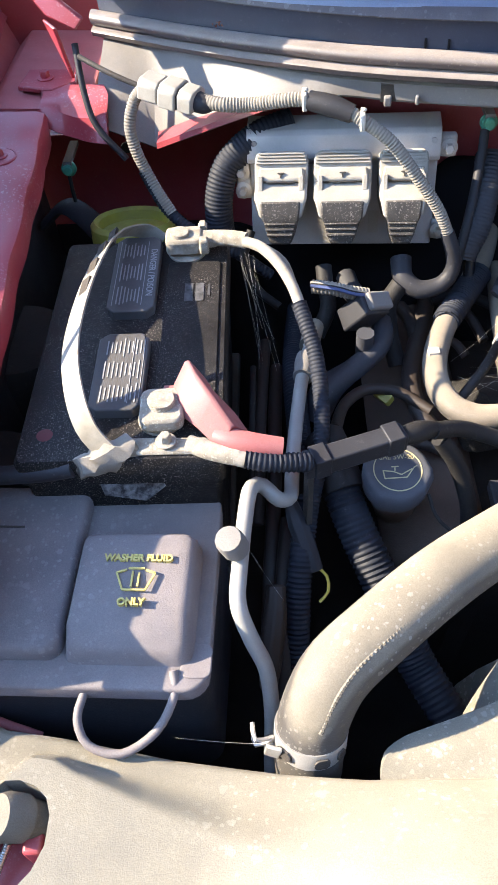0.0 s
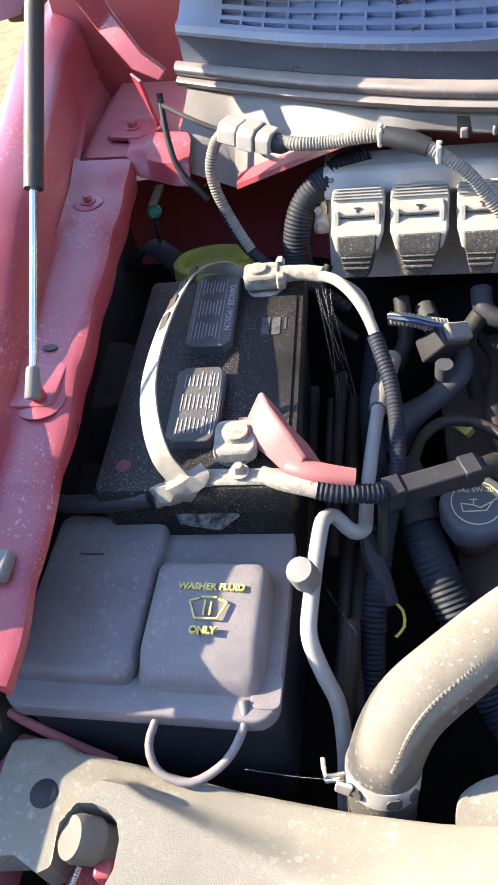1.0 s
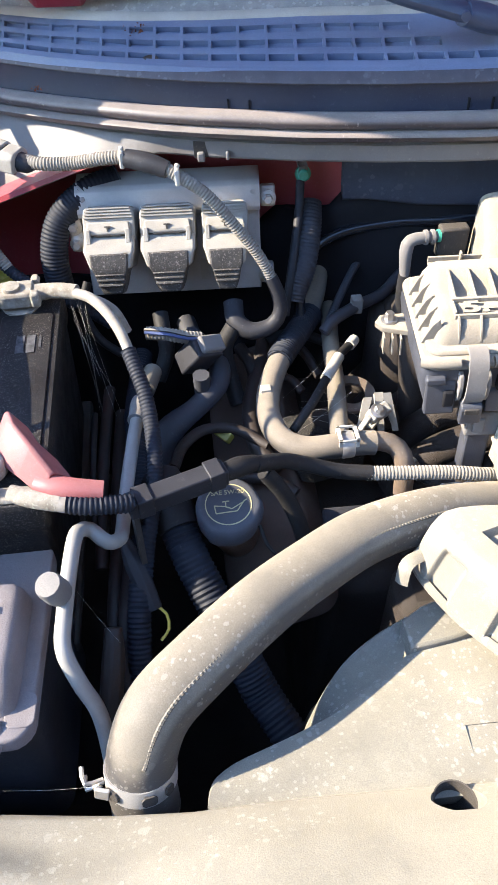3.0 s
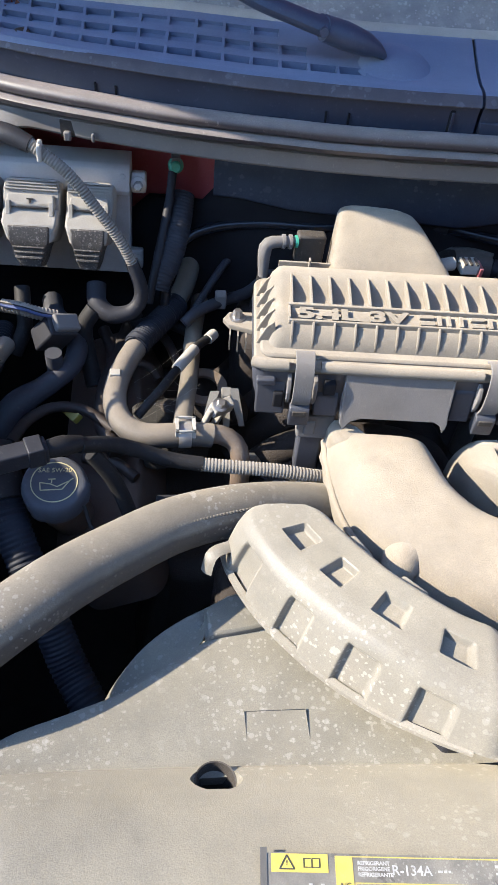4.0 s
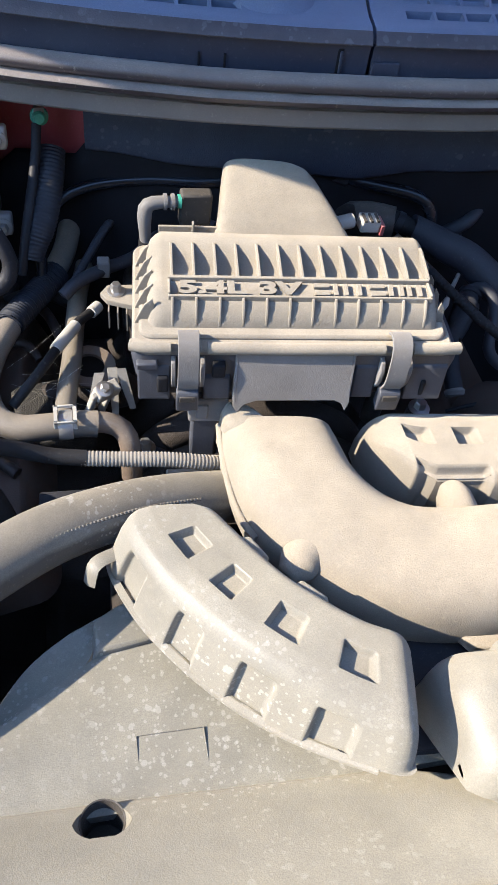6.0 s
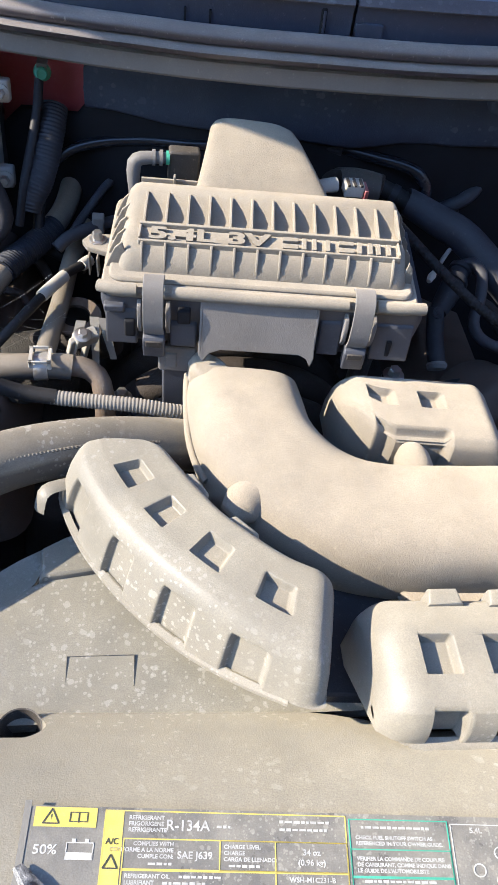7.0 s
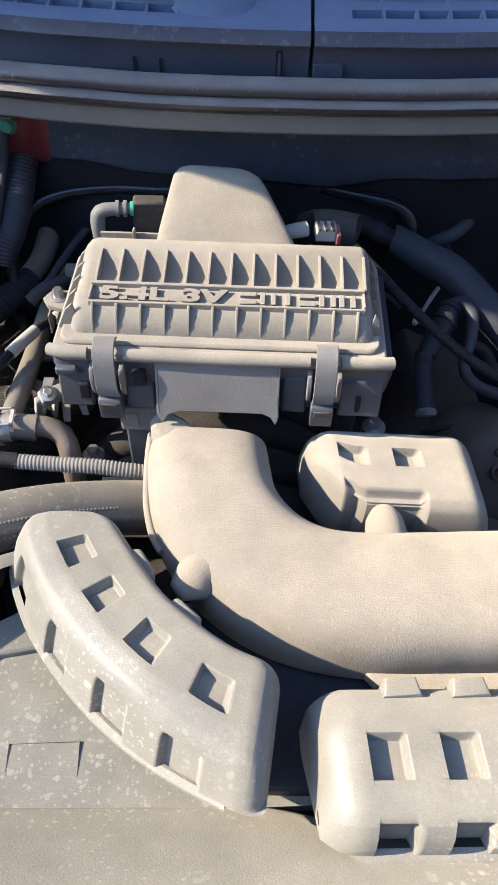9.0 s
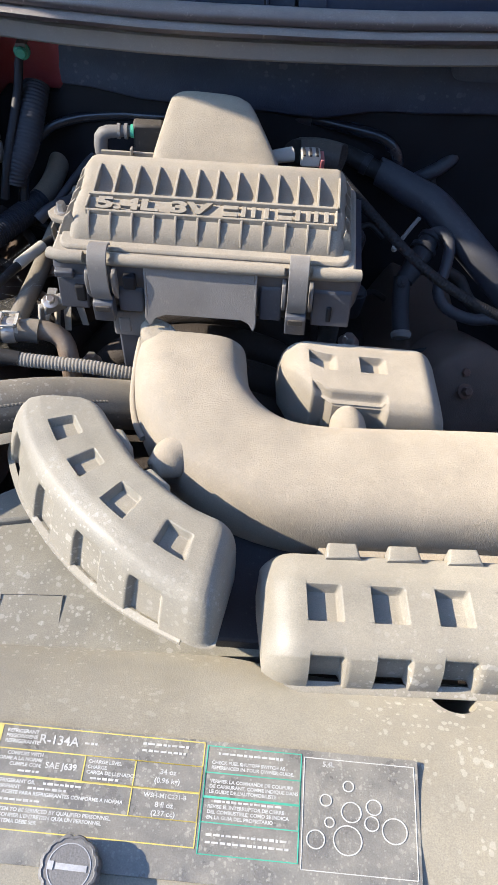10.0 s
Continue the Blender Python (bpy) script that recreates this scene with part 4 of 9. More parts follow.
# the air box stands slightly turned, and leans a little
AIR = pose(0.007, 0.735, 1.273, 0, -2.6, -5.5) @ pose(0, -0.735, -1.273)
LID = [(0.7355, 1.268), (0.737, 1.276), (0.7405, 1.284), (0.746, 1.2905), (0.7525, 1.2955), (0.7745, 1.3005), (0.779, 1.2975), (0.800, 1.2975), (0.812, 1.302), (0.824, 1.3085), (0.836, 1.3105), (0.848, 1.308), (0.858, 1.298), (0.864, 1.282), (0.866, 1.268)]


def air_box():
    root = thing("air_filter_box", (0, 0.78, 1.10), "dust-covered tan plastic air filter box with ribbed lid and raised lettering", "air filter box")

    def air(name, bm, mat, parent, label="", smooth=40.0, bevel=0.0, segments=2):
        bm.transform(AIR)
        return part(name, bm, mat, parent, label, smooth, bevel, segments)

    # lid: a shell whose ends are rounded off
    bm = bmesh.new()
    loops = []
    for x, drop, pull in ((-0.1615, 0.036, 0.0), (-0.160, 0.022, 0.0), (-0.156, 0.010, 0.0), (-0.150, 0.003, 0.0), (-0.143, 0.0, 0.0), (0.0, 0.0, 0.0), (0.137, 0.0, 0.0), (0.143, 0.003, 0.0), (0.1475, 0.010, 0.0), (0.1505, 0.022, 0.0), (0.1515, 0.036, 0.0)):
        end = 0.0 if drop < 0.001 else 1.0
        loops.append([Vector((x, y, max(1.266, z + (0.0045 * end if 0.753 < y < 0.81 else 0.0) - drop))) for y, z in LID])
    rings(bm, loops, False, False)
    lid = air("lid", bm, tan_plastic, root, "ribbed tan lid", smooth=60)
    # rim flange of the lid with its rolled front bead
    bm = bmesh.new()
    slab(bm, rounded(-0.176, 0.164, 0.7085, 0.882, 0.016, 5), 1.258, 1.2665)
    air("lid_rim", bm, tan_plastic, lid, bevel=0.003)
    bm = bmesh.new()
    slab(bm, rounded(-0.169, 0.158, 0.724, 0.876, 0.014, 5), 1.264, 1.2715)
    air("lid_rim", bm, tan_plastic, lid, bevel=0.003)
    for pts in (((-0.100, 0.7105, 1.2675), (0.0, 0.7095, 1.2675), (0.086, 0.7105, 1.2675)), ((0.117, 0.711, 1.2675), (0.148, 0.711, 1.2675), (0.169, 0.7145, 1.2655)), ((-0.137, 0.711, 1.2675), (-0.160, 0.7115, 1.2675), (-0.177, 0.7175, 1.2655))):
        air("rim_bead", tube(bmesh.new(), pts, 0.0066, 14), tan_plastic, lid, smooth=60)
    # fins in front of and behind the lettering
    for k in range(12):
        x = -0.1345 + 0.2665 * k / 11.0
        bm = bmesh.new()
        rings(bm, [[Vector((x + s, y, z)) for y, z in ((0.7362, 1.2735), (0.7385, 1.2845), (0.7445, 1.2945), (0.7500, 1.2995), (0.7535, 1.2995), (0.7535, 1.290), (0.742, 1.275))] for s in (-0.0014, 0.0014)])
        air("front_rib", bm, tan_plastic, lid, bevel=0.0007, segments=2)
    for k in range(13):
        x = -0.1345 + 0.2745 * k / 12.0
        bm = bmesh.new()
        rings(bm, [[Vector((x + s, y, z)) for y, z in ((0.7775, 1.296), (0.7775, 1.3055), (0.790, 1.3078), (0.812, 1.3105), (0.826, 1.3112), (0.830, 1.306), (0.806, 1.294))] for s in (-0.0015, 0.0015)])
        air("rear_rib", bm, tan_plastic, lid, bevel=0.0007, segments=2)
    # raised frame round the lettering
    for x0, x1, y0, y1, z0, z1 in ((-0.139, 0.1395, 0.7745, 0.7785, 1.296, 1.3062), (-0.139, 0.1395, 0.7515, 0.7545, 1.290, 1.3010), (-0.139, -0.1362, 0.7535, 0.7755, 1.292, 1.3040), (0.1367, 0.1395, 0.7535, 0.7755, 1.292, 1.3040)):
        air("lettering_frame", box(bmesh.new(), x0, x1, y0, y1, z0, z1), tan_plastic, lid, bevel=0.0009)
    face = pose(0, 0.7645, 1.2985, 13)
    bm = bmesh.new()
    words(bm, "5.4L", 0.0215, face @ pose(-0.094, -0.0003, 0), 0.0042, 'CENTER', 1.0, 0.0009, 0.070)
    words(bm, "3V", 0.0215, face @ pose(-0.0235, -0.0003, 0), 0.0042, 'CENTER', 1.0, 0.0009, 0.046)
    air("raised_lettering", bm, tan_plastic, lid, "raised letters 5.4L 3V", smooth=30)
    # a maker's word as plain raised blocks, some split by a groove
    for k in range(6):
        x = 0.0215 + 0.0200 * k
        w, h = (0.0168, 0.0160, 0.0052, 0.0164, 0.0170, 0.0166)[k], 0.0150
        bm = bmesh.new()
        if k in (1, 4, 5):
            box(bm, x - w / 2, x - w * 0.18, -h / 2, h / 2, -0.004, 0.0040, face)
            box(bm, x + w * 0.18, x + w / 2, -h / 2, h / 2, -0.004, 0.0040, face)
        elif k == 2:
            box(bm, x - w / 2, x + w / 2, -h / 2, h / 2, -0.004, 0.0040, face)
        else:
            box(bm, x - w / 2, x + w / 2, h * 0.16, h / 2, -0.004, 0.0040, face)
            box(bm, x - w / 2, x + w / 2, -h / 2, -h * 0.16, -0.004, 0.0040, face)
        air("badge_block", bm, tan_plastic, lid, bevel=0.0006)
    # fins on the end of the lid, and the flange behind
    for k in range(5):
        y = 0.750 + 0.023 * k
        bm = bmesh.new()
        rings(bm, [[Vector(q) for q in ((-0.1735, y + s, 1.266), (-0.1705, y + s, 1.2745), (-0.163, y + s, 1.2905), (-0.155, y + s, 1.2985), (-0.148, y + s, 1.266))] for s in (-0.0014, 0.0014)])
        air("side_rib", bm, tan_plastic, lid, bevel=0.0007)
        bm = bmesh.new()
        rings(bm, [[Vector(q) for q in ((0.158, y + s, 1.266), (0.157, y + s, 1.275), (0.1545, y + s, 1.290), (0.149, y + s, 1.298), (0.144, y + s, 1.266))] for s in (-0.0012, 0.0012)])
        air("side_rib", bm, tan_plastic, lid, bevel=0.0007)
    bm = bmesh.new()
    slab(bm, rounded(-0.147, -0.060, 0.853, 0.879, 0.005, 3), 1.286, 1.2895)
    back_flange = air("rear_flange", bm, tan_plastic, lid, bevel=0.001)
    air("flange_lip", box(bmesh.new(), -0.147, -0.060, 0.8745, 0.8775, 1.288, 1.2965), tan_plastic, back_flange, bevel=0.0008)
    air("flange_pin", box(bmesh.new(), -0.110, -0.1075, 0.868, 0.8755, 1.288, 1.304), tan_plastic, back_flange, bevel=0.0007)
    # lower box: dark, with a stepped and panelled front
    bm = bmesh.new()
    levels = []
    for z, grow in ((1.186, -0.026), (1.190, -0.016), (1.199, -0.006), (1.222, 0.001), (1.246, 0.004), (1.258, 0.003)):
        levels.append([Vector((*q, z)) for q in rounded(-0.173 - grow, 0.168 + grow, 0.713 - grow * 0.5, 0.874 + grow, 0.013, 4)])
    rings(bm, levels)
    base = air("base", bm, base_plastic, root, "dark lower half of the box", smooth=40)
    for x0, x1, z0, z1, lean in ((-0.171, -0.137, 1.197, 1.240, 0.006), (-0.1025, -0.073, 1.196, 1.226, 0.005), (0.060, 0.085, 1.197, 1.242, 0.004), (0.119, 0.163, 1.196, 1.243, 0.006)):
        bm = bmesh.new()
        rings(bm, [[Vector((x, 0.714, z0)), Vector((x, 0.7075 - lean, z0 + 0.003)), Vector((x, 0.7085, z1)), Vector((x, 0.714, z1 + 0.004))] for x in (x0, x1)])
        air("front_panel", bm, base_plastic, base, bevel=0.0022)
    for x0, x1, z0, z1 in ((-0.151, -0.139, 1.210, 1.232), (0.136, 0.142, 1.204, 1.226), (-0.094, -0.080, 1.232, 1.250)):
        air("recess", box(bmesh.new(), x0, x1, 0.7020, 0.712, z0, z1), deep_black, base, "dark recess", bevel=0.002)
    air("tongue", box(bmesh.new(), -0.172, -0.150, 0.7045, 0.714, 1.241, 1.250), base_plastic, base, bevel=0.002)
    # inlet shield
    bm = bmesh.new()
    out = [(-0.0690, 1.2655), (0.0535, 1.2655), (0.0575, 1.203), (0.0545, 1.190), (0.0490, 1.2015), (0.040, 1.2065), (-0.046, 1.2065), (-0.058, 1.2010), (-0.0655, 1.1885), (-0.0705, 1.200)]
    rings(bm, [[Vector((x, y - 0.22 * (1.2655 - z) - 0.004 * math.sin((1.2655 - z) * 42), z)) for x, z in out] for y in (0.7085, 0.7118)])
    shield = air("inlet_shield", bm, grey_plastic, root, "flat grey inlet shield", bevel=0.001)
    air("shield_flange", box(bmesh.new(), -0.0695, 0.0545, 0.7065, 0.7155, 1.2650, 1.2672), grey_plastic, shield, bevel=0.0008)
    for x in (-0.0685, 0.0555):
        bm = bmesh.new()
        rings(bm, [[Vector((x + s * 0.0014, y + dy - 0.22 * (1.2655 - z), z)) for s, dy in ((-1, 0.0), (1, 0.0), (1, 0.016), (-1, 0.016))] for y, z in ((0.7085, 1.265), (0.7075, 1.232), (0.708, 1.196))])
        air("shield_flange", bm, grey_plastic, shield, bevel=0.0006)
    bm = bmesh.new()
    lathe(bm, [(0.0012, 0), (0.0012, 0.0006), (0.0002, 0.0006)], pose(-0.033, 0.6995, 1.2245, 98), 10)
    air("pin_hole", bm, black_plastic, shield)
    # clips
    for x in (-0.119, 0.102):
        strap = spline([(0, 0.7255, 1.2765), (0, 0.717, 1.2815), (0, 0.7065, 1.2795), (0, 0.699, 1.2685), (0, 0.6955, 1.247), (0, 0.6960, 1.230), (0, 0.702, 1.2165)], 0.003)
        loops = []
        for i, q in enumerate(strap):
            t = (strap[min(i + 1, len(strap) - 1)] - strap[max(i - 1, 0)]).normalized()
            n = Vector((0, t.z, -t.y)) * 0.0014
            loops.append([q + Vector((x + s * 0.0108, 0, 0)) + n * f for s, f in ((-1, -1), (1, -1), (1, 1), (-1, 1))])
        clip = air("clip", rings(bmesh.new(), loops), grey_plastic, root, "curved spring clip", smooth=30, bevel=0.0006)
        for s in (-1, 1):
            bm = bmesh.new()
            xx = x + s * 0.0150
            rings(bm, [[Vector((xx + e * 0.0024, y, z)) for y, z in ((0.714, 1.256), (0.703, 1.2535), (0.6985, 1.244), (0.7005, 1.226), (0.706, 1.2145), (0.714, 1.216))] for e in (-1, 1)])
            air("clip_bracket", bm, grey_plastic, clip, bevel=0.001)
        bm = bmesh.new()
        rings(bm, [[Vector((x + e * 0.0118, y, z)) for y, z in ((0.710, 1.2185), (0.697, 1.2165), (0.6935, 1.212), (0.6945, 1.190), (0.6975, 1.1865), (0.710, 1.190))] for e in (-1, 1)])
        air("clip_foot", bm, base_plastic, clip, "dark clip foot", bevel=0.0015)
        air("clip_window", box(bmesh.new(), x - 0.0085, x + 0.0085, 0.6925, 0.700, 1.2045, 1.2125), black_plastic, clip, bevel=0.001)
    # ear and foot
    bm = bmesh.new()
    slab(bm, [(-0.205, 0.818), (-0.167, 0.806), (-0.167, 0.846), (-0.205, 0.844), (-0.213, 0.830)], 1.230, 1.2375)
    ear = air("mounting_ear", bm, tan_plastic, root, bevel=0.0012)
    for k in range(3):
        air("ear_fin", box(bmesh.new(), -0.204 + 0.010 * k, -0.2025 + 0.010 * k, 0.806 - 0.002 * k, 0.820, 1.206, 1.231), tan_plastic, ear)
    bolt(AIR @ pose(-0.195, 0.832, 1.2375), "ear_bolt", root, steel, 0.006, 0.012)
    bm = bmesh.new()
    box(bm, -0.116, -0.072, 0.712, 0.74, 1.150, 1.188)
    air("foot", bm, grey_plastic, root, bevel=0.003)
    bm = bmesh.new()
    box(bm, -0.108, -0.094, 0.7095, 0.716, 1.158, 1.180)
    air("foot_rib", bm, grey_plastic, root, bevel=0.002)
    bm = bmesh.new()
    box(bm, -0.112, -0.082, 0.716, 0.74, 1.06, 1.152)
    air("post", bm, base_plastic, root, bevel=0.003)
    return root


def throttle_duct():
    root = thing("throttle_duct", (0, 0.92, 1.15), "dusty tan plastic duct rising behind the air filter box", "air duct")
    bm = bmesh.new()
    loops = []
    for y, w, z, h, sq in ((0.842, 0.0815, 1.292, 0.03, 0.34), (0.856, 0.0800, 1.3015, 0.05, 0.34), (0.876, 0.0735, 1.3115, 0.06, 0.36), (0.897, 0.0665, 1.3205, 0.08, 0.38), (0.917, 0.0600, 1.3275, 0.09, 0.40), (0.934, 0.0550, 1.3325, 0.10, 0.44), (0.949, 0.0510, 1.3335, 0.10, 0.48), (0.963, 0.0465, 1.3290, 0.10, 0.52), (0.974, 0.0405, 1.3190, 0.10, 0.56), (0.982, 0.0330, 1.304, 0.09, 0.6), (0.987, 0.026, 1.285, 0.07, 0.6)):
        loop = []
        for a in range(26):
            t = math.pi * a / 25
            c, s = math.cos(t), math.sin(t)
            loop.append((0.014 - 0.10 * (y - 0.85) - w * math.copysign(abs(c) ** sq, c), y + 0.096 * w * math.copysign(abs(c) ** sq, c), z - 0.026 + 0.026 * abs(s) ** 0.45))
        loop += [(loop[-1][0] * 0.99, loop[-1][1], z - h), (loop[0][0] * 0.99, loop[0][1], z - h)]
        loops.append(loop)
    rings(bm, loops)
    duct = part("duct", bm, tube_plastic, root, smooth=60)
    # moulded flange along the duct's foot
    bm = bmesh.new()
    tube(bm, [(-0.064, 0.870, 1.284), (-0.058, 0.890, 1.292), (-0.051, 0.915, 1.302), (-0.046, 0.935, 1.308)], 0.0032, 8)
    part("edge_flange", bm, tube_plastic, duct, smooth=60)
    bm = bmesh.new()
    tube(bm, [(0.0, 0.94, 1.26), (0.0, 0.94, 1.0)], 0.040, 24, curve=False)
    part("throttle_body", bm, engine_dark, root, "dark throttle body")
    return root


def inlet_tube():
    """The wide moulded tube that bends from the air box across to the right."""
    root = thing("intake_tube", (0.05, 0.55, 1.10), "wide curved tan plastic intake tube coated with dust", "intake tube")
    line = [((-0.008, 0.692, 1.137), 0.064, 0.047), ((-0.009, 0.672, 1.140), 0.0655, 0.050), ((-0.008, 0.640, 1.143), 0.0655, 0.055), ((-0.003, 0.603, 1.145), 0.065, 0.058), ((0.014, 0.566, 1.146), 0.064, 0.058),
            ((0.044, 0.532, 1.146), 0.063, 0.058), ((0.084, 0.510, 1.146), 0.0625, 0.058), ((0.135, 0.500, 1.146), 0.064, 0.058), ((0.20, 0.4985, 1.146), 0.065, 0.058), ((0.30, 0.498, 1.146), 0.066, 0.058), ((0.42, 0.494, 1.146), 0.066, 0.058), ((0.60, 0.478, 1.142), 0.066, 0.058)]
    mids = spline([p for p, _, _ in line], 0.010)
    bm = bmesh.new()
    loops = []
    for i, q in enumerate(mids):
        t = (mids[min(i + 1, len(mids) - 1)] - mids[max(i - 1, 0)]).normalized()
        side = t.cross(Vector((0, 0, 1))).normalized()
        near = sorted((((Vector(p) - q).length, w, h) for p, w, h in line))[:2]
        tot = near[0][0] + near[1][0] + 1e-9
        w = (near[0][1] * near[1][0] + near[1][1] * near[0][0]) / tot
        h = (near[0][2] * near[1][0] + near[1][2] * near[0][0]) / tot
        loop = []
        for a in range(40):
            c, s = math.cos(2 * math.pi * a / 40), math.sin(2 * math.pi * a / 40)
            loop.append(q + side * w * math.copysign(abs(c) ** 0.62, c) + Vector((0, 0, 1)) * h * math.copysign(abs(s) ** 0.70, s))
        loops.append(loop)
    rings(bm, loops)
    tb = part("tube", bm, tube_plastic, root, smooth=60)
    # the collar's tongue that slips under the air box on one side, with a moulded outer bead
    bm = bmesh.new()
    slab(bm, [(-0.070, 0.690), (-0.072, 0.712), (-0.064, 0.7245), (-0.048, 0.7200), (-0.034, 0.7110), (-0.026, 0.700), (-0.018, 0.686), (-0.05, 0.676)], 1.120, 1.181, None, 0.012, 4)
    part("collar_tongue", bm, tube_plastic, tb, smooth=50)
    bm = bmesh.new()
    tube(bm, [(-0.0715, 0.712, 1.150), (-0.0735, 0.690, 1.150), (-0.0745, 0.655, 1.150), (-0.0735, 0.615, 1.150), (-0.067, 0.580, 1.150), (-0.058, 0.560, 1.150)], 0.0040, 10)
    part("outer_bead", bm, tube_plastic, tb, smooth=60)
    bm = bmesh.new()
    tube(bm, [(0.010, 0.548, 1.168), (-0.010, 0.530, 1.171), (-0.028, 0.5155, 1.172), (-0.038, 0.5075, 1.172), (-0.0425, 0.5040, 1.172)], [0.026, 0.0235, 0.0225, 0.0205, 0.010], 24, step=0.004)
    part("side_peg", bm, tube_plastic, tb, "round moulded peg", smooth=60)
    bm = bmesh.new()
    tube(bm, [(0.166, 0.545, 1.150), (0.167, 0.565, 1.155), (0.168, 0.588, 1.158), (0.1685, 0.600, 1.157), (0.1685, 0.6035, 1.157)], [0.024, 0.0225, 0.0215, 0.019, 0.010], 22, step=0.004)
    part("side_peg", bm, tube_plastic, tb, smooth=60)
    # rough ledge along the tube's foot
    bm = bmesh.new()
    slab(bm, [(0.128, 0.438), (0.138, 0.424), (0.160, 0.4205), (0.60, 0.400), (0.60, 0.46), (0.13, 0.46)], 1.124, 1.138, None, 0.004)
    part("lower_seam", bm, tube_plastic, tb, smooth=50)
    return root


def snorkel():
    """The two pocketed halves of the inlet snorkel and the floor between them."""
    root = thing("inlet_snorkel", (0.0, 0.42, 1.08), "dusty grey plastic inlet snorkel with square moulded pockets", "snorkel")
    outer = spline([(-0.182, 0.588, 0), (-0.200, 0.576, 0), (-0.2035, 0.550, 0), (-0.181, 0.494, 0), (-0.149, 0.445, 0), (-0.115, 0.404, 0), (-0.079, 0.370, 0), (-0.038, 0.340, 0), (0.008, 0.312, 0)], 0.0025)
    inner = spline([(-0.125, 0.582, 0), (-0.103, 0.574, 0), (-0.089, 0.552, 0), (-0.073, 0.521, 0), (-0.051, 0.483, 0), (-0.025, 0.455, 0), (-0.001, 0.4355, 0), (0.0145, 0.4265, 0), (0.030, 0.4195, 0)], 0.0025)

    def on(line, s):
        k = s * (len(line) - 1)
        i = min(int(k), len(line) - 2)
        return line[i].lerp(line[i + 1], k - i)

    across = [(0.0, 0.0), (0.16, 0.0), (0.19, 0.006), (0.22, 0.03), (0.27, 0.09), (0.45, 0.36), (0.62, 0.60), (0.74, 0.76), (0.80, 0.835), (0.86, 0.90), (0.92, 0.95), (0.97, 0.985), (1.0, 1.0)]
    fall = [(0.0, -0.095), (0.16, -0.024), (0.19, -0.012), (0.22, -0.005), (0.27, -0.001), (0.45, 0.0), (0.62, -0.001), (0.74, -0.005), (0.80, -0.012), (0.86, -0.024), (0.92, -0.040), (0.97, -0.053), (1.0, -0.060)]

    def place(s, u):
        a, b = on(inner, s), on(outer, s)
        w, dz = blend(across, u), blend(fall, u)
        top = 1.194 + 0.029 * ease(s / 0.75)
        rim = 1.126 + 0.050 * s * s
        start, stop = max(0.0, 1.0 - s / 0.045), max(0.0, (s - 0.968) / 0.032)
        if u > 0.45:
            dz *= (top - rim) / 0.060
        droop = 0.020 * (1 - math.sqrt(max(0.0, 1 - start * start))) + 0.050 * (1 - math.sqrt(max(0.0, 1 - stop * stop)))
        w = 0.5 + (w - 0.5) * (1 - 0.10 * start ** 3 - 0.17 * stop ** 2.2)
        p = a.lerp(b, w)
        # the last of the shell is a rounded end face
        if stop:
            d = (on(inner, 1.0) - on(inner, 0.96)).normalized()
            p = p + d * 0.017 * math.sin(stop * math.pi / 2)
        return Vector((p.x, p.y, max(top + dz - droop, rim if u > 0.45 else top - 0.095)))

    pits = []
    for s0, s1, u0, u1 in ((0.178, 0.285, 0.410, 0.590), (0.376, 0.472, 0.400, 0.595), (0.583, 0.694, 0.393, 0.588), (0.810, 0.925, 0.400, 0.585)):
        pits.append((s0, s1, u0, u1, 0.0095, 0.010, 0.022, 0.022, 0.012))
    for s0, s1 in ((0.158, 0.255), (0.376, 0.476), (0.583, 0.692), (0.786, 0.897)):
        pits.append((s0, s1, 0.815, 1.2, 0.0075, 0.010, 0.020, 0.030, 0.01))
    bm = bmesh.new()
    moulded(bm, place, 90, 44, pits, [0.004 * k for k in range(12)] + [0.968 + 0.0032 * k for k in range(11)])
    part("curved_half", bm, snorkel_plastic, root, smooth=62)
    bm = bmesh.new()
    loops = []
    for k in range(61):
        s = k / 60 * 0.958
        b, a = on(outer, s), on(inner, s)
        d = (b - a).normalized()
        z = 1.126 + 0.050 * s * s
        loops.append([(b.x + d.x * o, b.y + d.y * o, z + h) for o, h in ((-0.004, -0.004), (0.0022, -0.004), (0.0030, -0.001), (0.0022, 0.0015), (-0.004, 0.003))])
    rings(bm, loops)
    part("lower_rim", bm, snorkel_plastic, root, "thin worn rim", smooth=50)
    # small lugs on the inner edge
    for s in (0.36, 0.66):
        a, b = on(inner, s), on(outer, s)
        d = (a - b).normalized()
        t = (on(inner, s + 0.02) - on(inner, s - 0.02)).normalized()
        top = 1.194 + 0.029 * ease(s / 0.75)
        bm = bmesh.new()
        rings(bm, [[Vector((a.x, a.y, 0)) + t * e + d * o + Vector((0, 0, top + h)) for e, o in ((-0.020, -0.006), (0.020, -0.006), (0.014, 0.006), (-0.014, 0.006))] for h in (-0.040, -0.010)])
        part("inner_lug", bm, snorkel_plastic, root, bevel=0.003)
    # straight half
    back = 0.400
    prof = [(0.0, (back + 0.006, 1.095)), (0.14, (back + 0.005, 1.172)), (0.18, (back + 0.002, 1.187)), (0.22, (back - 0.005, 1.1965)), (0.28, (back - 0.018, 1.2035)), (0.36, (0.365, 1.2125)), (0.60, (0.318, 1.2135)), (0.68, (0.302, 1.2115)), (0.74, (0.293, 1.2065)), (0.82, (0.2865, 1.196)), (0.91, (0.2825, 1.183)), (1.0, (0.2815, 1.170))]
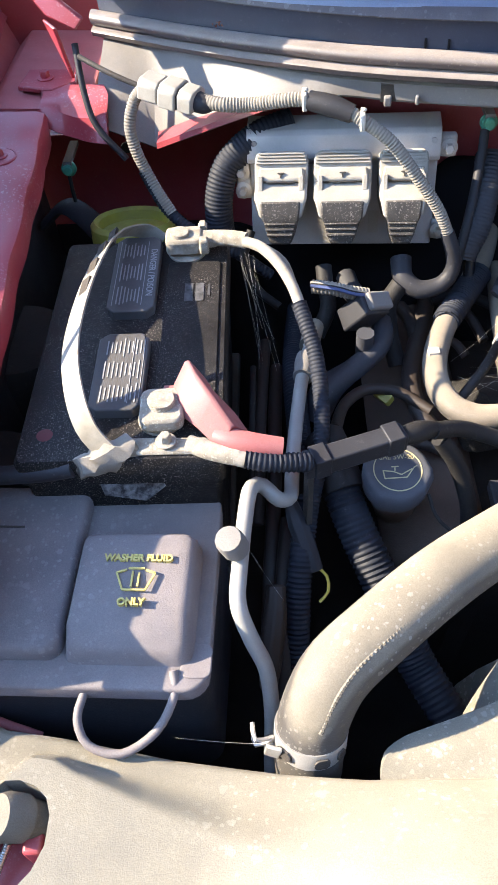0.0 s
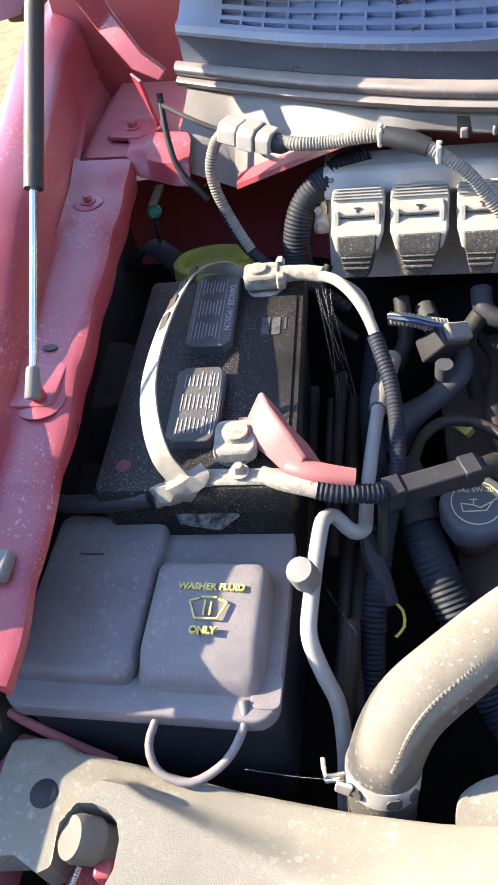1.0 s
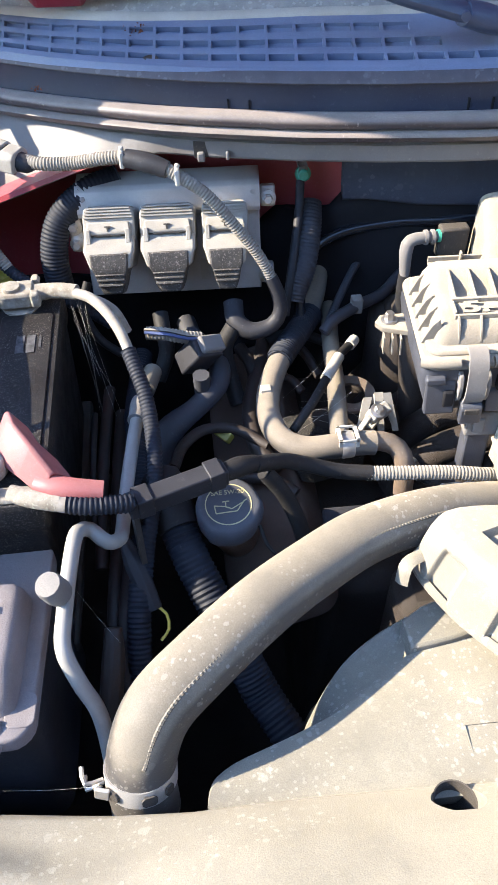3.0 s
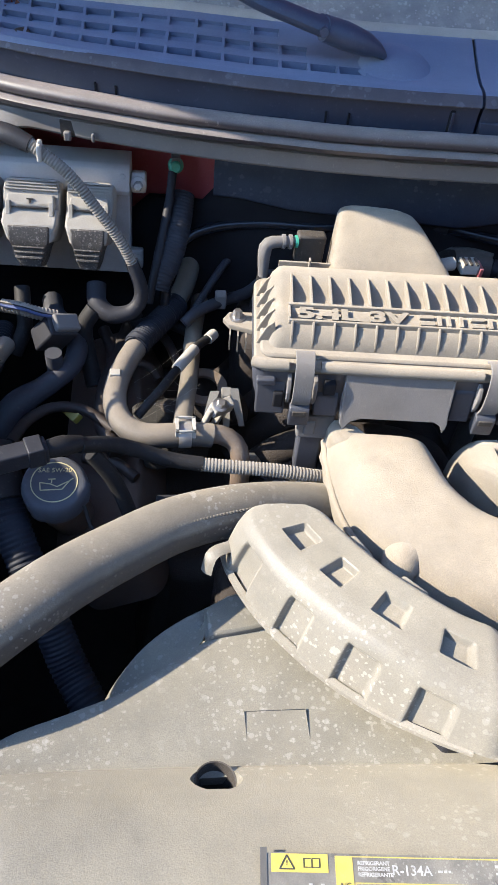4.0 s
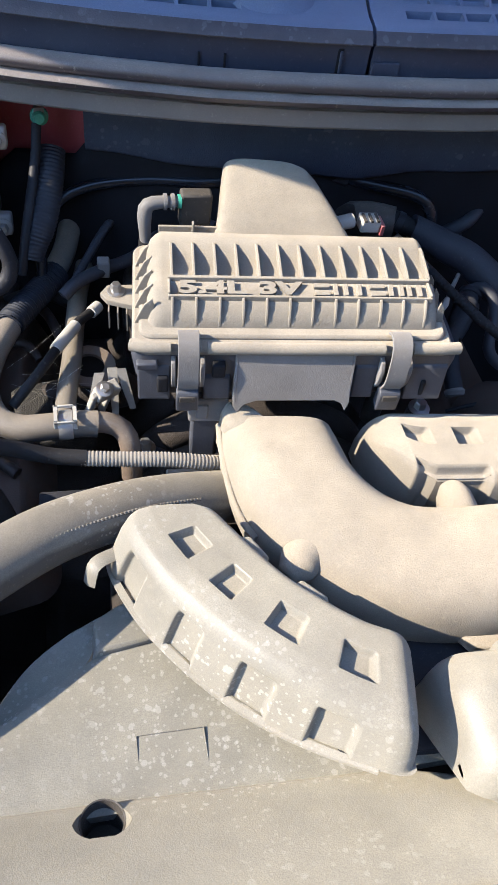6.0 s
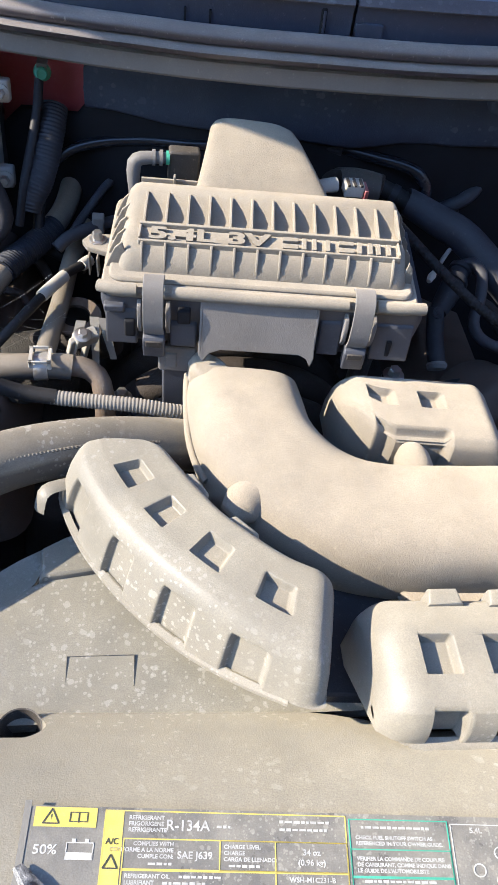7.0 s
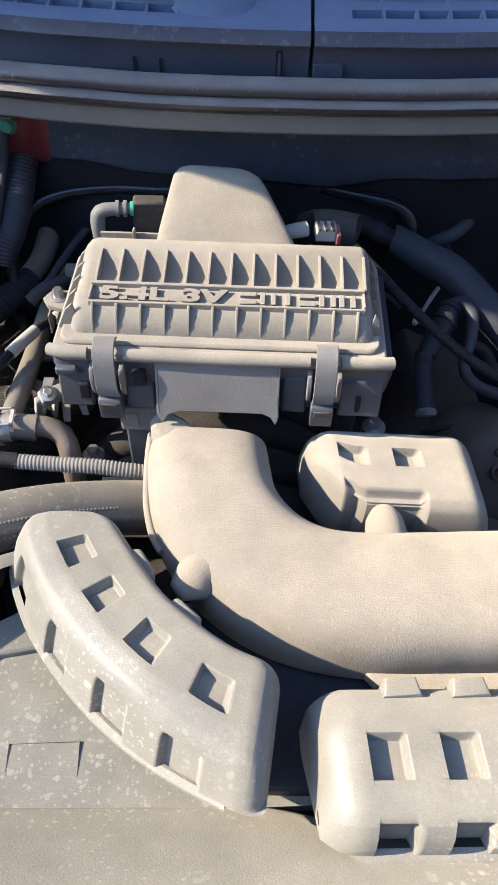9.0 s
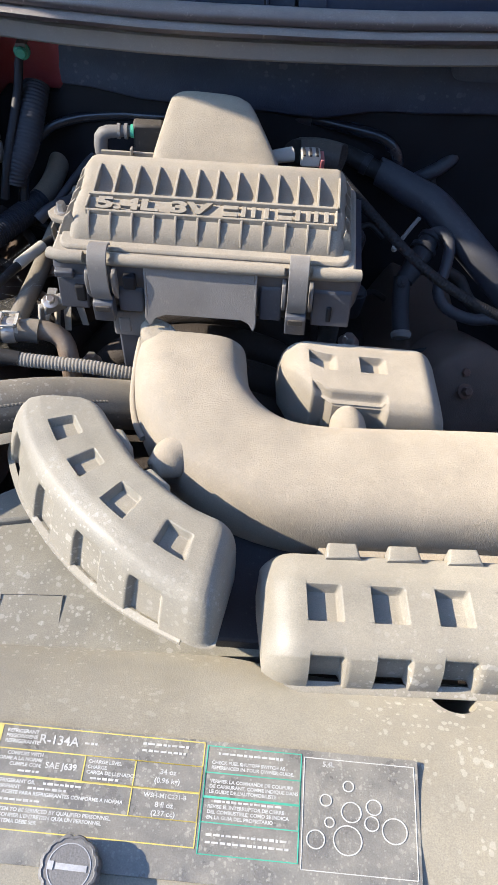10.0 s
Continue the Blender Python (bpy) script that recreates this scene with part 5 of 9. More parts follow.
    py, pz = [(u, q[0]) for u, q in prof], [(u, q[1]) for u, q in prof]
    x0, x1 = 0.066, 0.80

    def place2(s, u):
        x = x0 + (x1 - x0) * s
        end = max(0.0, 1.0 - (x - x0) / 0.034)
        y, z = blend(py, u), blend(pz, u)
        z -= 0.036 * (1 - math.sqrt(max(0.0, 1 - end * end))) * (z - 1.165 if z > 1.165 else 0.0) / 0.048
        y = 0.345 + (y - 0.345) * (1 - 0.20 * end ** 2.5)
        return Vector((x, y - 0.03 * (x - 0.12), z))

    pits = []
    for k in range(12):
        a = (0.103 + 0.0567 * k - x0) / (x1 - x0)
        b = a + 0.0315 / (x1 - x0)
        pits.append((a, b, 0.395, 0.575, 0.0105, 0.0020, 0.0060, 0.016, 0.010))
        pits.append((a + 0.001, b + 0.001, 0.725, 1.2, 0.0120, 0.0025, 0.0060, 0.030, 0.01))
    bm = bmesh.new()
    moulded(bm, place2, 70, 40, pits, [0.047 * (k / 16) ** 1.6 for k in range(17)])
    part("straight_half", bm, snorkel_plastic, root, smooth=62)
    bm = bmesh.new()
    rings(bm, [[(x, 0.2805 + dy - 0.03 * (x - 0.12) + 0.030 * max(0.0, (0.105 - x) / 0.041) ** 2, z) for dy, z in ((0.006, 1.166), (-0.0035, 1.166), (-0.004, 1.1685), (-0.002, 1.1705), (0.006, 1.1715))] for x in [0.066 + 0.0045 * k for k in range(12)] + [0.16 + 0.04 * k for k in range(17)]])
    part("lower_rim", bm, snorkel_plastic, root, smooth=50)
    for k in range(12):
        x = 0.1405 + 0.0567 * k
        bm = bmesh.new()
        slab(bm, [(x - 0.0165, back - 0.010), (x + 0.0165, back - 0.010), (x + 0.0135, back + 0.006), (x - 0.0135, back + 0.006)], 1.178, 1.2035, pose(0, -0.03 * (x - 0.12), 0), 0.004)
        part("rear_tab", bm, snorkel_plastic, root, smooth=50)
    bm = bmesh.new()
    slab(bm, [(-0.11, 0.53), (-0.075, 0.55), (0.0, 0.50), (0.10, 0.47), (0.5, 0.45), (0.8, 0.44), (0.8, 0.345), (0.08, 0.345), (0.0, 0.35), (-0.06, 0.43)], 1.085, 1.110)
    part("floor", bm, black_dusty, root, "dark floor between the halves", bevel=0.003)
    bm = bmesh.new()
    tube(bm, [(-0.196, 0.560, 1.146), (-0.212, 0.552, 1.150), (-0.221, 0.545, 1.147), (-0.225, 0.537, 1.130)], 0.0075, 4, flat=0.35)
    part("hook", bm, snorkel_plastic, root, "small bent hook")
    return root


def resonator():
    root = thing("resonator", (0.17, 0.64, 1.08), "dusty tan plastic resonator box with square pockets", "resonator")
    x0, x1 = 0.0965, 0.282
    prof = [(0.0, (0.700, 1.09)), (0.14, (0.699, 1.155)), (0.20, (0.6955, 1.170)), (0.26, (0.687, 1.1785)), (0.36, (0.6735, 1.1835)), (0.55, (0.640, 1.1845)), (0.72, (0.612, 1.1850)), (0.80, (0.598, 1.1825)), (0.87, (0.590, 1.174)), (0.94, (0.587, 1.155)), (1.0, (0.586, 1.09))]
    py, pz = [(u, q[0]) for u, q in prof], [(u, q[1]) for u, q in prof]

    def place(s, u):
        x = x0 + (x1 - x0) * s
        le, re = max(0.0, 1.0 - (x - x0) / 0.032), max(0.0, 1.0 - (x1 - x) / 0.030)
        y, z = blend(py, u), blend(pz, u)
        lift = max(0.0, z - 1.09) / 0.095
        z -= lift * (0.050 * (1 - math.sqrt(max(0.0, 1 - le * le))) + 0.050 * (1 - math.sqrt(max(0.0, 1 - re * re))))
        y += 0.075 * max(0.0, (0.150 - x) / 0.054) ** 1.6 * max(0.0, (0.69 - y) / 0.10)
        return Vector((x, y - 0.07 * (x - 0.18), z))

    def sx(x):
        return (x - x0) / (x1 - x0)

    pits = [(sx(0.1260), sx(0.1580), 0.415, 0.560, 0.0105, 0.012, 0.040, 0.018, 0.012), (sx(0.1840), sx(0.2150), 0.415, 0.560, 0.0105, 0.012, 0.040, 0.018, 0.012), (sx(0.1270), sx(0.2120), 0.735, 1.2, 0.0130, 0.035, 0.040, 0.040, 0.01)]
    bm = bmesh.new()
    moulded(bm, place, 56, 44, pits)
    part("body", bm, tan_plastic, root, smooth=62)
    bm = bmesh.new()
    rings(bm, [[Vector((x, y - 0.07 * (x - 0.18), z)) for y, z in ((0.600, 1.120), (0.578, 1.120), (0.577, 1.126), (0.600, 1.128))] for x in (0.215, 0.24, 0.27, 0.300)])
    part("seam_flange", bm, tan_plastic, root, bevel=0.001)
    return root


def fan_shroud():
    """The sloping shroud behind the radiator cover, cut in a curve over the fan."""
    root = thing("fan_shroud", (-0.2, 0.45, 0.9), "dusty grey plastic fan shroud spotted with dried splashes", "fan shroud")
    rim = [(-0.439, 0.346, 1.090), (-0.4385, 0.360, 1.089), (-0.433, 0.376, 1.088), (-0.418, 0.388, 1.086), (-0.40, 0.396, 1.085), (-0.36, 0.410, 1.084), (-0.31, 0.430, 1.083), (-0.27, 0.455, 1.082), (-0.225, 0.483, 1.082), (-0.19, 0.497, 1.082), (-0.15, 0.510, 1.080), (-0.05, 0.545, 1.07), (0.1, 0.56, 1.06), (0.3, 0.55, 1.06), (0.5, 0.50, 1.07), (0.7, 0.38, 1.08)]
    pts = spline(rim, 0.006)
    bm = bmesh.new()
    loops = []
    for q in pts:
        y0 = 0.338
        loops.append([(q.x, y0, 1.0935), (q.x, y0 + (q.y - y0) * 0.5, 1.0935 - (1.0935 - q.z) * 0.35), (q.x, q.y - 0.006, q.z + 0.003), (q.x, q.y, q.z - 0.002), (q.x + 0.002, q.y + 0.001, q.z - 0.02), (q.x + 0.004, q.y - 0.004, q.z - 0.02), (q.x, y0, 1.075)])
    rings(bm, loops)
    part("panel", bm, shroud_plastic, root, smooth=40)
    bm = bmesh.new()
    loops = []
    for k in range(25):
        a = radians(205 - 230 * k / 24)
        c = Vector((0.02, 0.50, 0.80))
        r = 0.335
        x, z = c.x + r * math.cos(a), c.z + r * math.sin(a) * 0.80
        loops.append([(x, 0.345, z), (x, 0.535, z - 0.004), (x * 0.99, 0.537, z - 0.010), (x * 0.99, 0.345, z - 0.006)])
    rings(bm, loops)
    part("fan_ring", bm, shroud_plastic, root, smooth=60)
    bm = bmesh.new()
    rings(bm, [[(x0, y0, 1.076), (x0 + 0.002, y0 + 0.001, 1.0865), (x0 + 0.006, y0 + 0.004, 1.092), (x1, y1, 1.093), (x1 + 0.001, y1 + 0.003, 1.089), (x1, y1 + 0.003, 1.07)]
               for x0, y0, x1, y1 in ((-0.226, 0.482, -0.224, 0.515), (-0.205, 0.484, -0.200, 0.529), (-0.180, 0.488, -0.172, 0.538), (-0.150, 0.495, -0.140, 0.546), (-0.110, 0.505, -0.100, 0.556))])
    part("raised_step", bm, shroud_plastic, root, bevel=0.003)
    # the cone that flares from the panel's edge to the fan
    edge = spline([(-0.330, 0.424, 1.060), (-0.31, 0.428, 1.078), (-0.27, 0.453, 1.078), (-0.228, 0.484, 1.080), (-0.224, 0.512, 1.088)], 0.008)
    flare = spline([(-0.345, 0.432, 0.985), (-0.325, 0.455, 1.030), (-0.292, 0.488, 1.055), (-0.256, 0.510, 1.070), (-0.216, 0.524, 1.084)], 0.008)
    bm = bmesh.new()
    loops = []
    for k in range(21):
        p, q = edge[round(k * (len(edge) - 1) / 20)], flare[round(k * (len(flare) - 1) / 20)]
        mid = (p + q) / 2 - Vector((0, 0, 0.010))
        loops.append([p, mid, q, q - Vector((0, -0.003, 0.004)), mid - Vector((0, 0, 0.006)), p - Vector((0, 0, 0.006))])
    rings(bm, loops)
    part("flare", bm, shroud_plastic, root, "shaded curved flare towards the fan", smooth=60)
    bm = bmesh.new()
    for x0, x1, y0, y1 in ((-0.192, -0.130, 0.4003, 0.4010), (-0.192, -0.130, 0.3700, 0.3707), (-0.1923, -0.1916, 0.370, 0.401), (-0.1303, -0.1296, 0.370, 0.401)):
        box(bm, x0, x1, y0, y1, 1.086, 1.0918)
    part("moulded_outline", bm, shroud_plastic, root)
    return root


# ---- battery corner ----
def battery():
    root = thing("battery", (-0.685, 0.79, 1.0), "black car battery with two grey vent plates and corroded terminals", "battery")
    m = pose(-0.685, 0.795, 0, 0, 0, 1.0)
    bm = bmesh.new()
    loops = []
    for z, g in ((1.0, -0.004), (1.17, 0.0), (1.178, 0.0), (1.180, 0.004), (1.209, 0.004), (1.2145, 0.001)):
        loops.append([m @ Vector((*q, z)) for q in rounded(-0.101 - g, 0.101 + g, -0.182 - g, 0.182 + g, 0.008, 3)])
    rings(bm, loops)
    part("case", bm, battery_plastic, root, smooth=40)
    bm = bmesh.new()
    slab(bm, rounded(0.030, 0.095, -0.12, 0.135, 0.006, 3), 1.213, 1.2165, m)
    part("top_step", bm, battery_plastic, root, bevel=0.001)
    for cy, ln in ((0.103, 0.148), (-0.068, 0.118)):
        bm = bmesh.new()
        c = 0.009
        x0, x1, y0, y1 = -0.036, 0.020, cy - ln / 2, cy + ln / 2
        out = [(x0 + c, y0), (x1 - c, y0), (x1, y0 + c), (x1, y1 - c), (x1 - c, y1), (x0 + c, y1), (x0, y1 - c), (x0, y0 + c)]
        slab(bm, out, 1.213, 1.2265, m)
        pl = part("vent_plate", bm, grey_vent, root, "grey moulded vent plate with warnings", bevel=0.0016)
        face = m @ pose(0, 0, 1.2266)
        bm = bmesh.new()
        rnd = random.Random(int(cy * 1000))
        if cy > 0:
            words(bm, "DANGER / POISON", 0.0115, face @ pose(0.012, cy, 0, 0, 0, -90), 0.0003, 'CENTER', 0.95)
        rows = []
        for r in range(7 if cy > 0 else 9):
            x = 0.000 - 0.0042 * r if cy > 0 else 0.012 - 0.0046 * r
            for seg in range(3):
                w = ln * (0.20 + 0.06 * rnd.random())
                rows.append((x, cy - ln * 0.30 + seg * ln * 0.30, 0.0013, w * rnd.uniform(0.6, 1.0)))
        bars(bm, face, rows)
        bars(bm, face, [(-0.030 if cy > 0 else 0.016, cy, 0.0006, ln * 0.85), (0.0045, cy, 0.0006, ln * 0.85)])
        part("print", bm, grey_print, pl)
    # maker's mark as plain bars
    bm = bmesh.new()
    bars(bm, m @ pose(0, 0, 1.2168), [(0.058, 0.073, 0.010, 0.034), (0.071, 0.073, 0.010, 0.034), (0.082, 0.076, 0.003, 0.022)])
    part("maker_mark", bm, worn_print, root)
    bm = bmesh.new()
    slab(bm, [(-0.024, -0.016), (0.010, -0.018), (0.026, -0.004), (0.022, 0.014), (-0.010, 0.018), (-0.027, 0.004)], 0, 0.0008, m @ pose(0.010, -0.1695, 1.160, 78))
    part("side_label", bm, worn_print, root, "torn pale label on the side")
    bm = bmesh.new()
    lathe(bm, [(0.009, 0), (0.008, 0.0004), (0.001, 0.0004)], m @ pose(-0.078, -0.148, 1.2143), 16)
    part("red_spot", bm, faded_red, root, "faded red dot")
    # posts
    for x, y in ((0.052, 0.158), (0.040, -0.130)):
        bm = bmesh.new()
        lathe(bm, [(0.024, 0), (0.024, 0.004), (0.014, 0.005), (0.0095, 0.006), (0.009, 0.026), (0.007, 0.028), (0.0005, 0.028)], m @ pose(x, y, 1.213), 20)
        part("post", bm, lead, root)
    bm = bmesh.new()
    rnd = random.Random(4)
    for _ in range(26):
        x, y, s = 0.022 + rnd.random() * 0.012, -0.135 + rnd.random() * 0.035, 0.002 + rnd.random() * 0.004
        bmesh.ops.create_icosphere(bm, subdivisions=1, radius=s, matrix=m @ pose(x, y, 1.2155) @ Matrix.Diagonal((1, 1, 0.5, 1)))
    part("corrosion", bm, corrosion, root, "blue-green corrosion crust")
    # carrying strap
    bm = bmesh.new()
    pts = spline([(-0.690, 0.618, 1.214), (-0.710, 0.630, 1.242), (-0.722, 0.66, 1.268), (-0.730, 0.71, 1.279), (-0.732, 0.79, 1.276), (-0.729, 0.87, 1.266), (-0.722, 0.93, 1.254), (-0.708, 0.966, 1.240), (-0.690, 0.982, 1.228), (-0.67, 0.978, 1.214)], 0.008)
    loops = []
    for i, q in enumerate(pts):
        t = (pts[min(i + 1, len(pts) - 1)] - pts[max(i - 1, 0)]).normalized()
        w = Vector((0.78, 0.0, 0.62))
        w = (w - t * w.dot(t)).normalized()
        nrm = t.cross(w)
        loops.append([q + w * 0.0125 + nrm * 0.001, q + w * 0.0125 - nrm * 0.001, q - w * 0.0125 - nrm * 0.001, q - w * 0.0125 + nrm * 0.001])
    rings(bm, loops)
    st = part("carry_strap", bm, clear_strap, root, "pale plastic carrying strap", smooth=60)
    for i in range(len(pts) // 2, len(pts) - 10, 5):
        q = pts[i]
        bm = bmesh.new()
        bmesh.ops.create_cube(bm, size=1, matrix=Matrix.Translation(q) @ pose(0, 0, 0, 0, -38.5, 0) @ Matrix.Diagonal((0.013, 0.031, 0.0040, 1)))
        part("strap_slot", bm, black_plastic, st, "dark slot in the strap")
    return root


worn_print = material("worn_print", (0.10, 0.10, 0.105), 0.6, second=(0.03, 0.03, 0.032), bump=0.1, patch=120.0)
torn_label = material("torn_label", (0.02, 0.02, 0.024), 0.35, second=(0.24, 0.235, 0.23), bump=0.3, patch=150.0)
faded_red = material("faded_red_print", (0.10, 0.018, 0.02), 0.6, bump=0.1)
grey_vent = material("grey_vent_plate", (0.05, 0.052, 0.058), 0.5, dust=0.25, dust_colour=(0.20, 0.18, 0.16), bump=0.12)


def cable(name, pts, r, mat, label, category="cable", pitch=0.0, depth=0.0, seg=10, group=""):
    bm = bmesh.new()
    tube(bm, pts, r, seg, pitch, depth)
    return whole(name, bm, mat, label, category, group, smooth=60)


def negative_clamp():
    root = thing("battery_clamp", (-0.637, 0.955, 1.215), "corroded pale lead clamp on the rear battery post", "battery clamp", group="battery clamps")
    m = pose(-0.637, 0.953, 1.222, 0, 0, 3)
    bm = bmesh.new()
    slab(bm, rounded(-0.024, 0.022, -0.018, 0.018, 0.008), 0, 0.020, m)
    part("body", bm, lead, root, bevel=0.003)
    bm = bmesh.new()
    lathe(bm, [(0.012, 0.02), (0.0115, 0.024), (0.002, 0.025)], m @ pose(-0.006, 0, 0), 18)
    part("post_top", bm, lead, root)
    bm = bmesh.new()
    box(bm, 0.018, 0.04, -0.011, 0.011, 0.004, 0.018, m)
    box(bm, 0.018, 0.03, -0.022, -0.008, 0.002, 0.022, m)
    part("ears", bm, lead, root, bevel=0.003)
    bolt(m @ pose(0.022, 0.018, 0.012, -90), "clamp_bolt", root, lead, 0.006, 0.016, False)
    bm = bmesh.new()
    tube(bm, [(-0.600, 0.953, 1.235), (-0.578, 0.947, 1.238), (-0.560, 0.941, 1.238)], 0.010, 14)
    part("crimp", bm, lead, root)
    return root


def positive_clamp():
    root = thing("battery_clamp", (-0.639, 0.66, 1.215), "corroded pale clamp with bolt on the front battery post", "battery clamp", group="battery clamps")
    m = pose(-0.640, 0.664, 1.222, 0, 0, 3)
    bm = bmesh.new()
    slab(bm, rounded(-0.022, 0.022, -0.024, 0.024, 0.010), 0, 0.016, m)
    part("body", bm, lead, root, bevel=0.003)
    bm = bmesh.new()
    lathe(bm, [(0.014, 0.016), (0.0135, 0.022), (0.002, 0.0225)], m @ pose(0.0, 0.002, 0), 18)
    part("post_top", bm, lead, root)
    bm = bmesh.new()
    slab(bm, [(-0.050, -0.046), (0.040, -0.050), (0.058, -0.042), (0.044, -0.030), (-0.030, -0.026), (-0.048, -0.032)], -0.008, -0.002, m)
    part("cable_plate", bm, lead, root, bevel=0.003)
    bolt(m @ pose(0.004, -0.036, 0.0), "plate_bolt", root, lead, 0.0062, 0.011)
    bm = bmesh.new()
    tube(bm, [(-0.665, 0.628, 1.216), (-0.69, 0.618, 1.213), (-0.722, 0.611, 1.203)], [0.012, 0.014, 0.011], 9)
    rnd = random.Random(3)
    for v in bm.verts:
        v.co += Vector((rnd.uniform(-1, 1), rnd.uniform(-1, 1), rnd.uniform(-1, 1))) * 0.0042
    part("taped_joint", bm, loom_dusty, root, "crumpled taped cable joint")
    bm = bmesh.new()
    tube(bm, [(-0.612, 0.628, 1.218), (-0.585, 0.617, 1.218), (-0.562, 0.612, 1.216)], 0.0095, 14)
    part("cable_lug", bm, lead, root)
    return root


def terminal_cover():
    """The red boot of the positive terminal, flipped open, with its sleeve on the cable."""
    root = thing("terminal_cover", (-0.59, 0.66, 1.22), "faded red plastic cover lifted off the positive terminal", "terminal cover")
    folds = [((-0.634, 0.690, 1.230), (-0.614, 0.702, 1.262), (-0.598, 0.704, 1.234)), ((-0.627, 0.662, 1.230), (-0.605, 0.678, 1.267), (-0.586, 0.682, 1.232)),
             ((-0.604, 0.640, 1.228), (-0.586, 0.654, 1.254), (-0.566, 0.661, 1.226)), ((-0.577, 0.617, 1.214), (-0.568, 0.632, 1.238), (-0.552, 0.645, 1.214))]
    bm = bmesh.new()
    rings(bm, [[Vector(a), Vector(a).lerp(Vector(b), 0.9) + Vector((-0.001, 0, 0.002)), Vector(b), Vector(c).lerp(Vector(b), 0.9) + Vector((0.001, 0, 0.002)), Vector(c), Vector(c) - Vector((0.003, 0, 0)), Vector(b) - Vector((0, 0, 0.004)), Vector(a) + Vector((0.003, 0, 0))] for a, b, c in folds])
    part("flap", bm, red_cap, root, "folded flap", smooth=35, bevel=0.0012)
    bm = bmesh.new()
    tube(bm, [(-0.585, 0.634, 1.222), (-0.568, 0.627, 1.222), (-0.545, 0.623, 1.220), (-0.520, 0.622, 1.216)], [0.011, 0.0135, 0.0125, 0.0115], 14)
    part("sleeve", bm, red_cap, root, "cable sleeve", smooth=60)
    for p in ((-0.640, 0.688, 1.222), (-0.634, 0.664, 1.222)):
        part("tab", box(bmesh.new(), p[0], p[0] + 0.010, p[1] - 0.005, p[1] + 0.005, p[2], p[2] + 0.014), red_cap, root, bevel=0.001)
    return root


def sliced(outline, y0):
    """The outline with a point added wherever it crosses y0."""
    out = []
    for k, (x, y) in enumerate(outline):
        px, py = outline[k - 1]
        if (py - y0) * (y - y0) < 0:
            out.append((px + (x - px) * (y0 - py) / (y - py), y0))
        out.append((x, y))
    return out


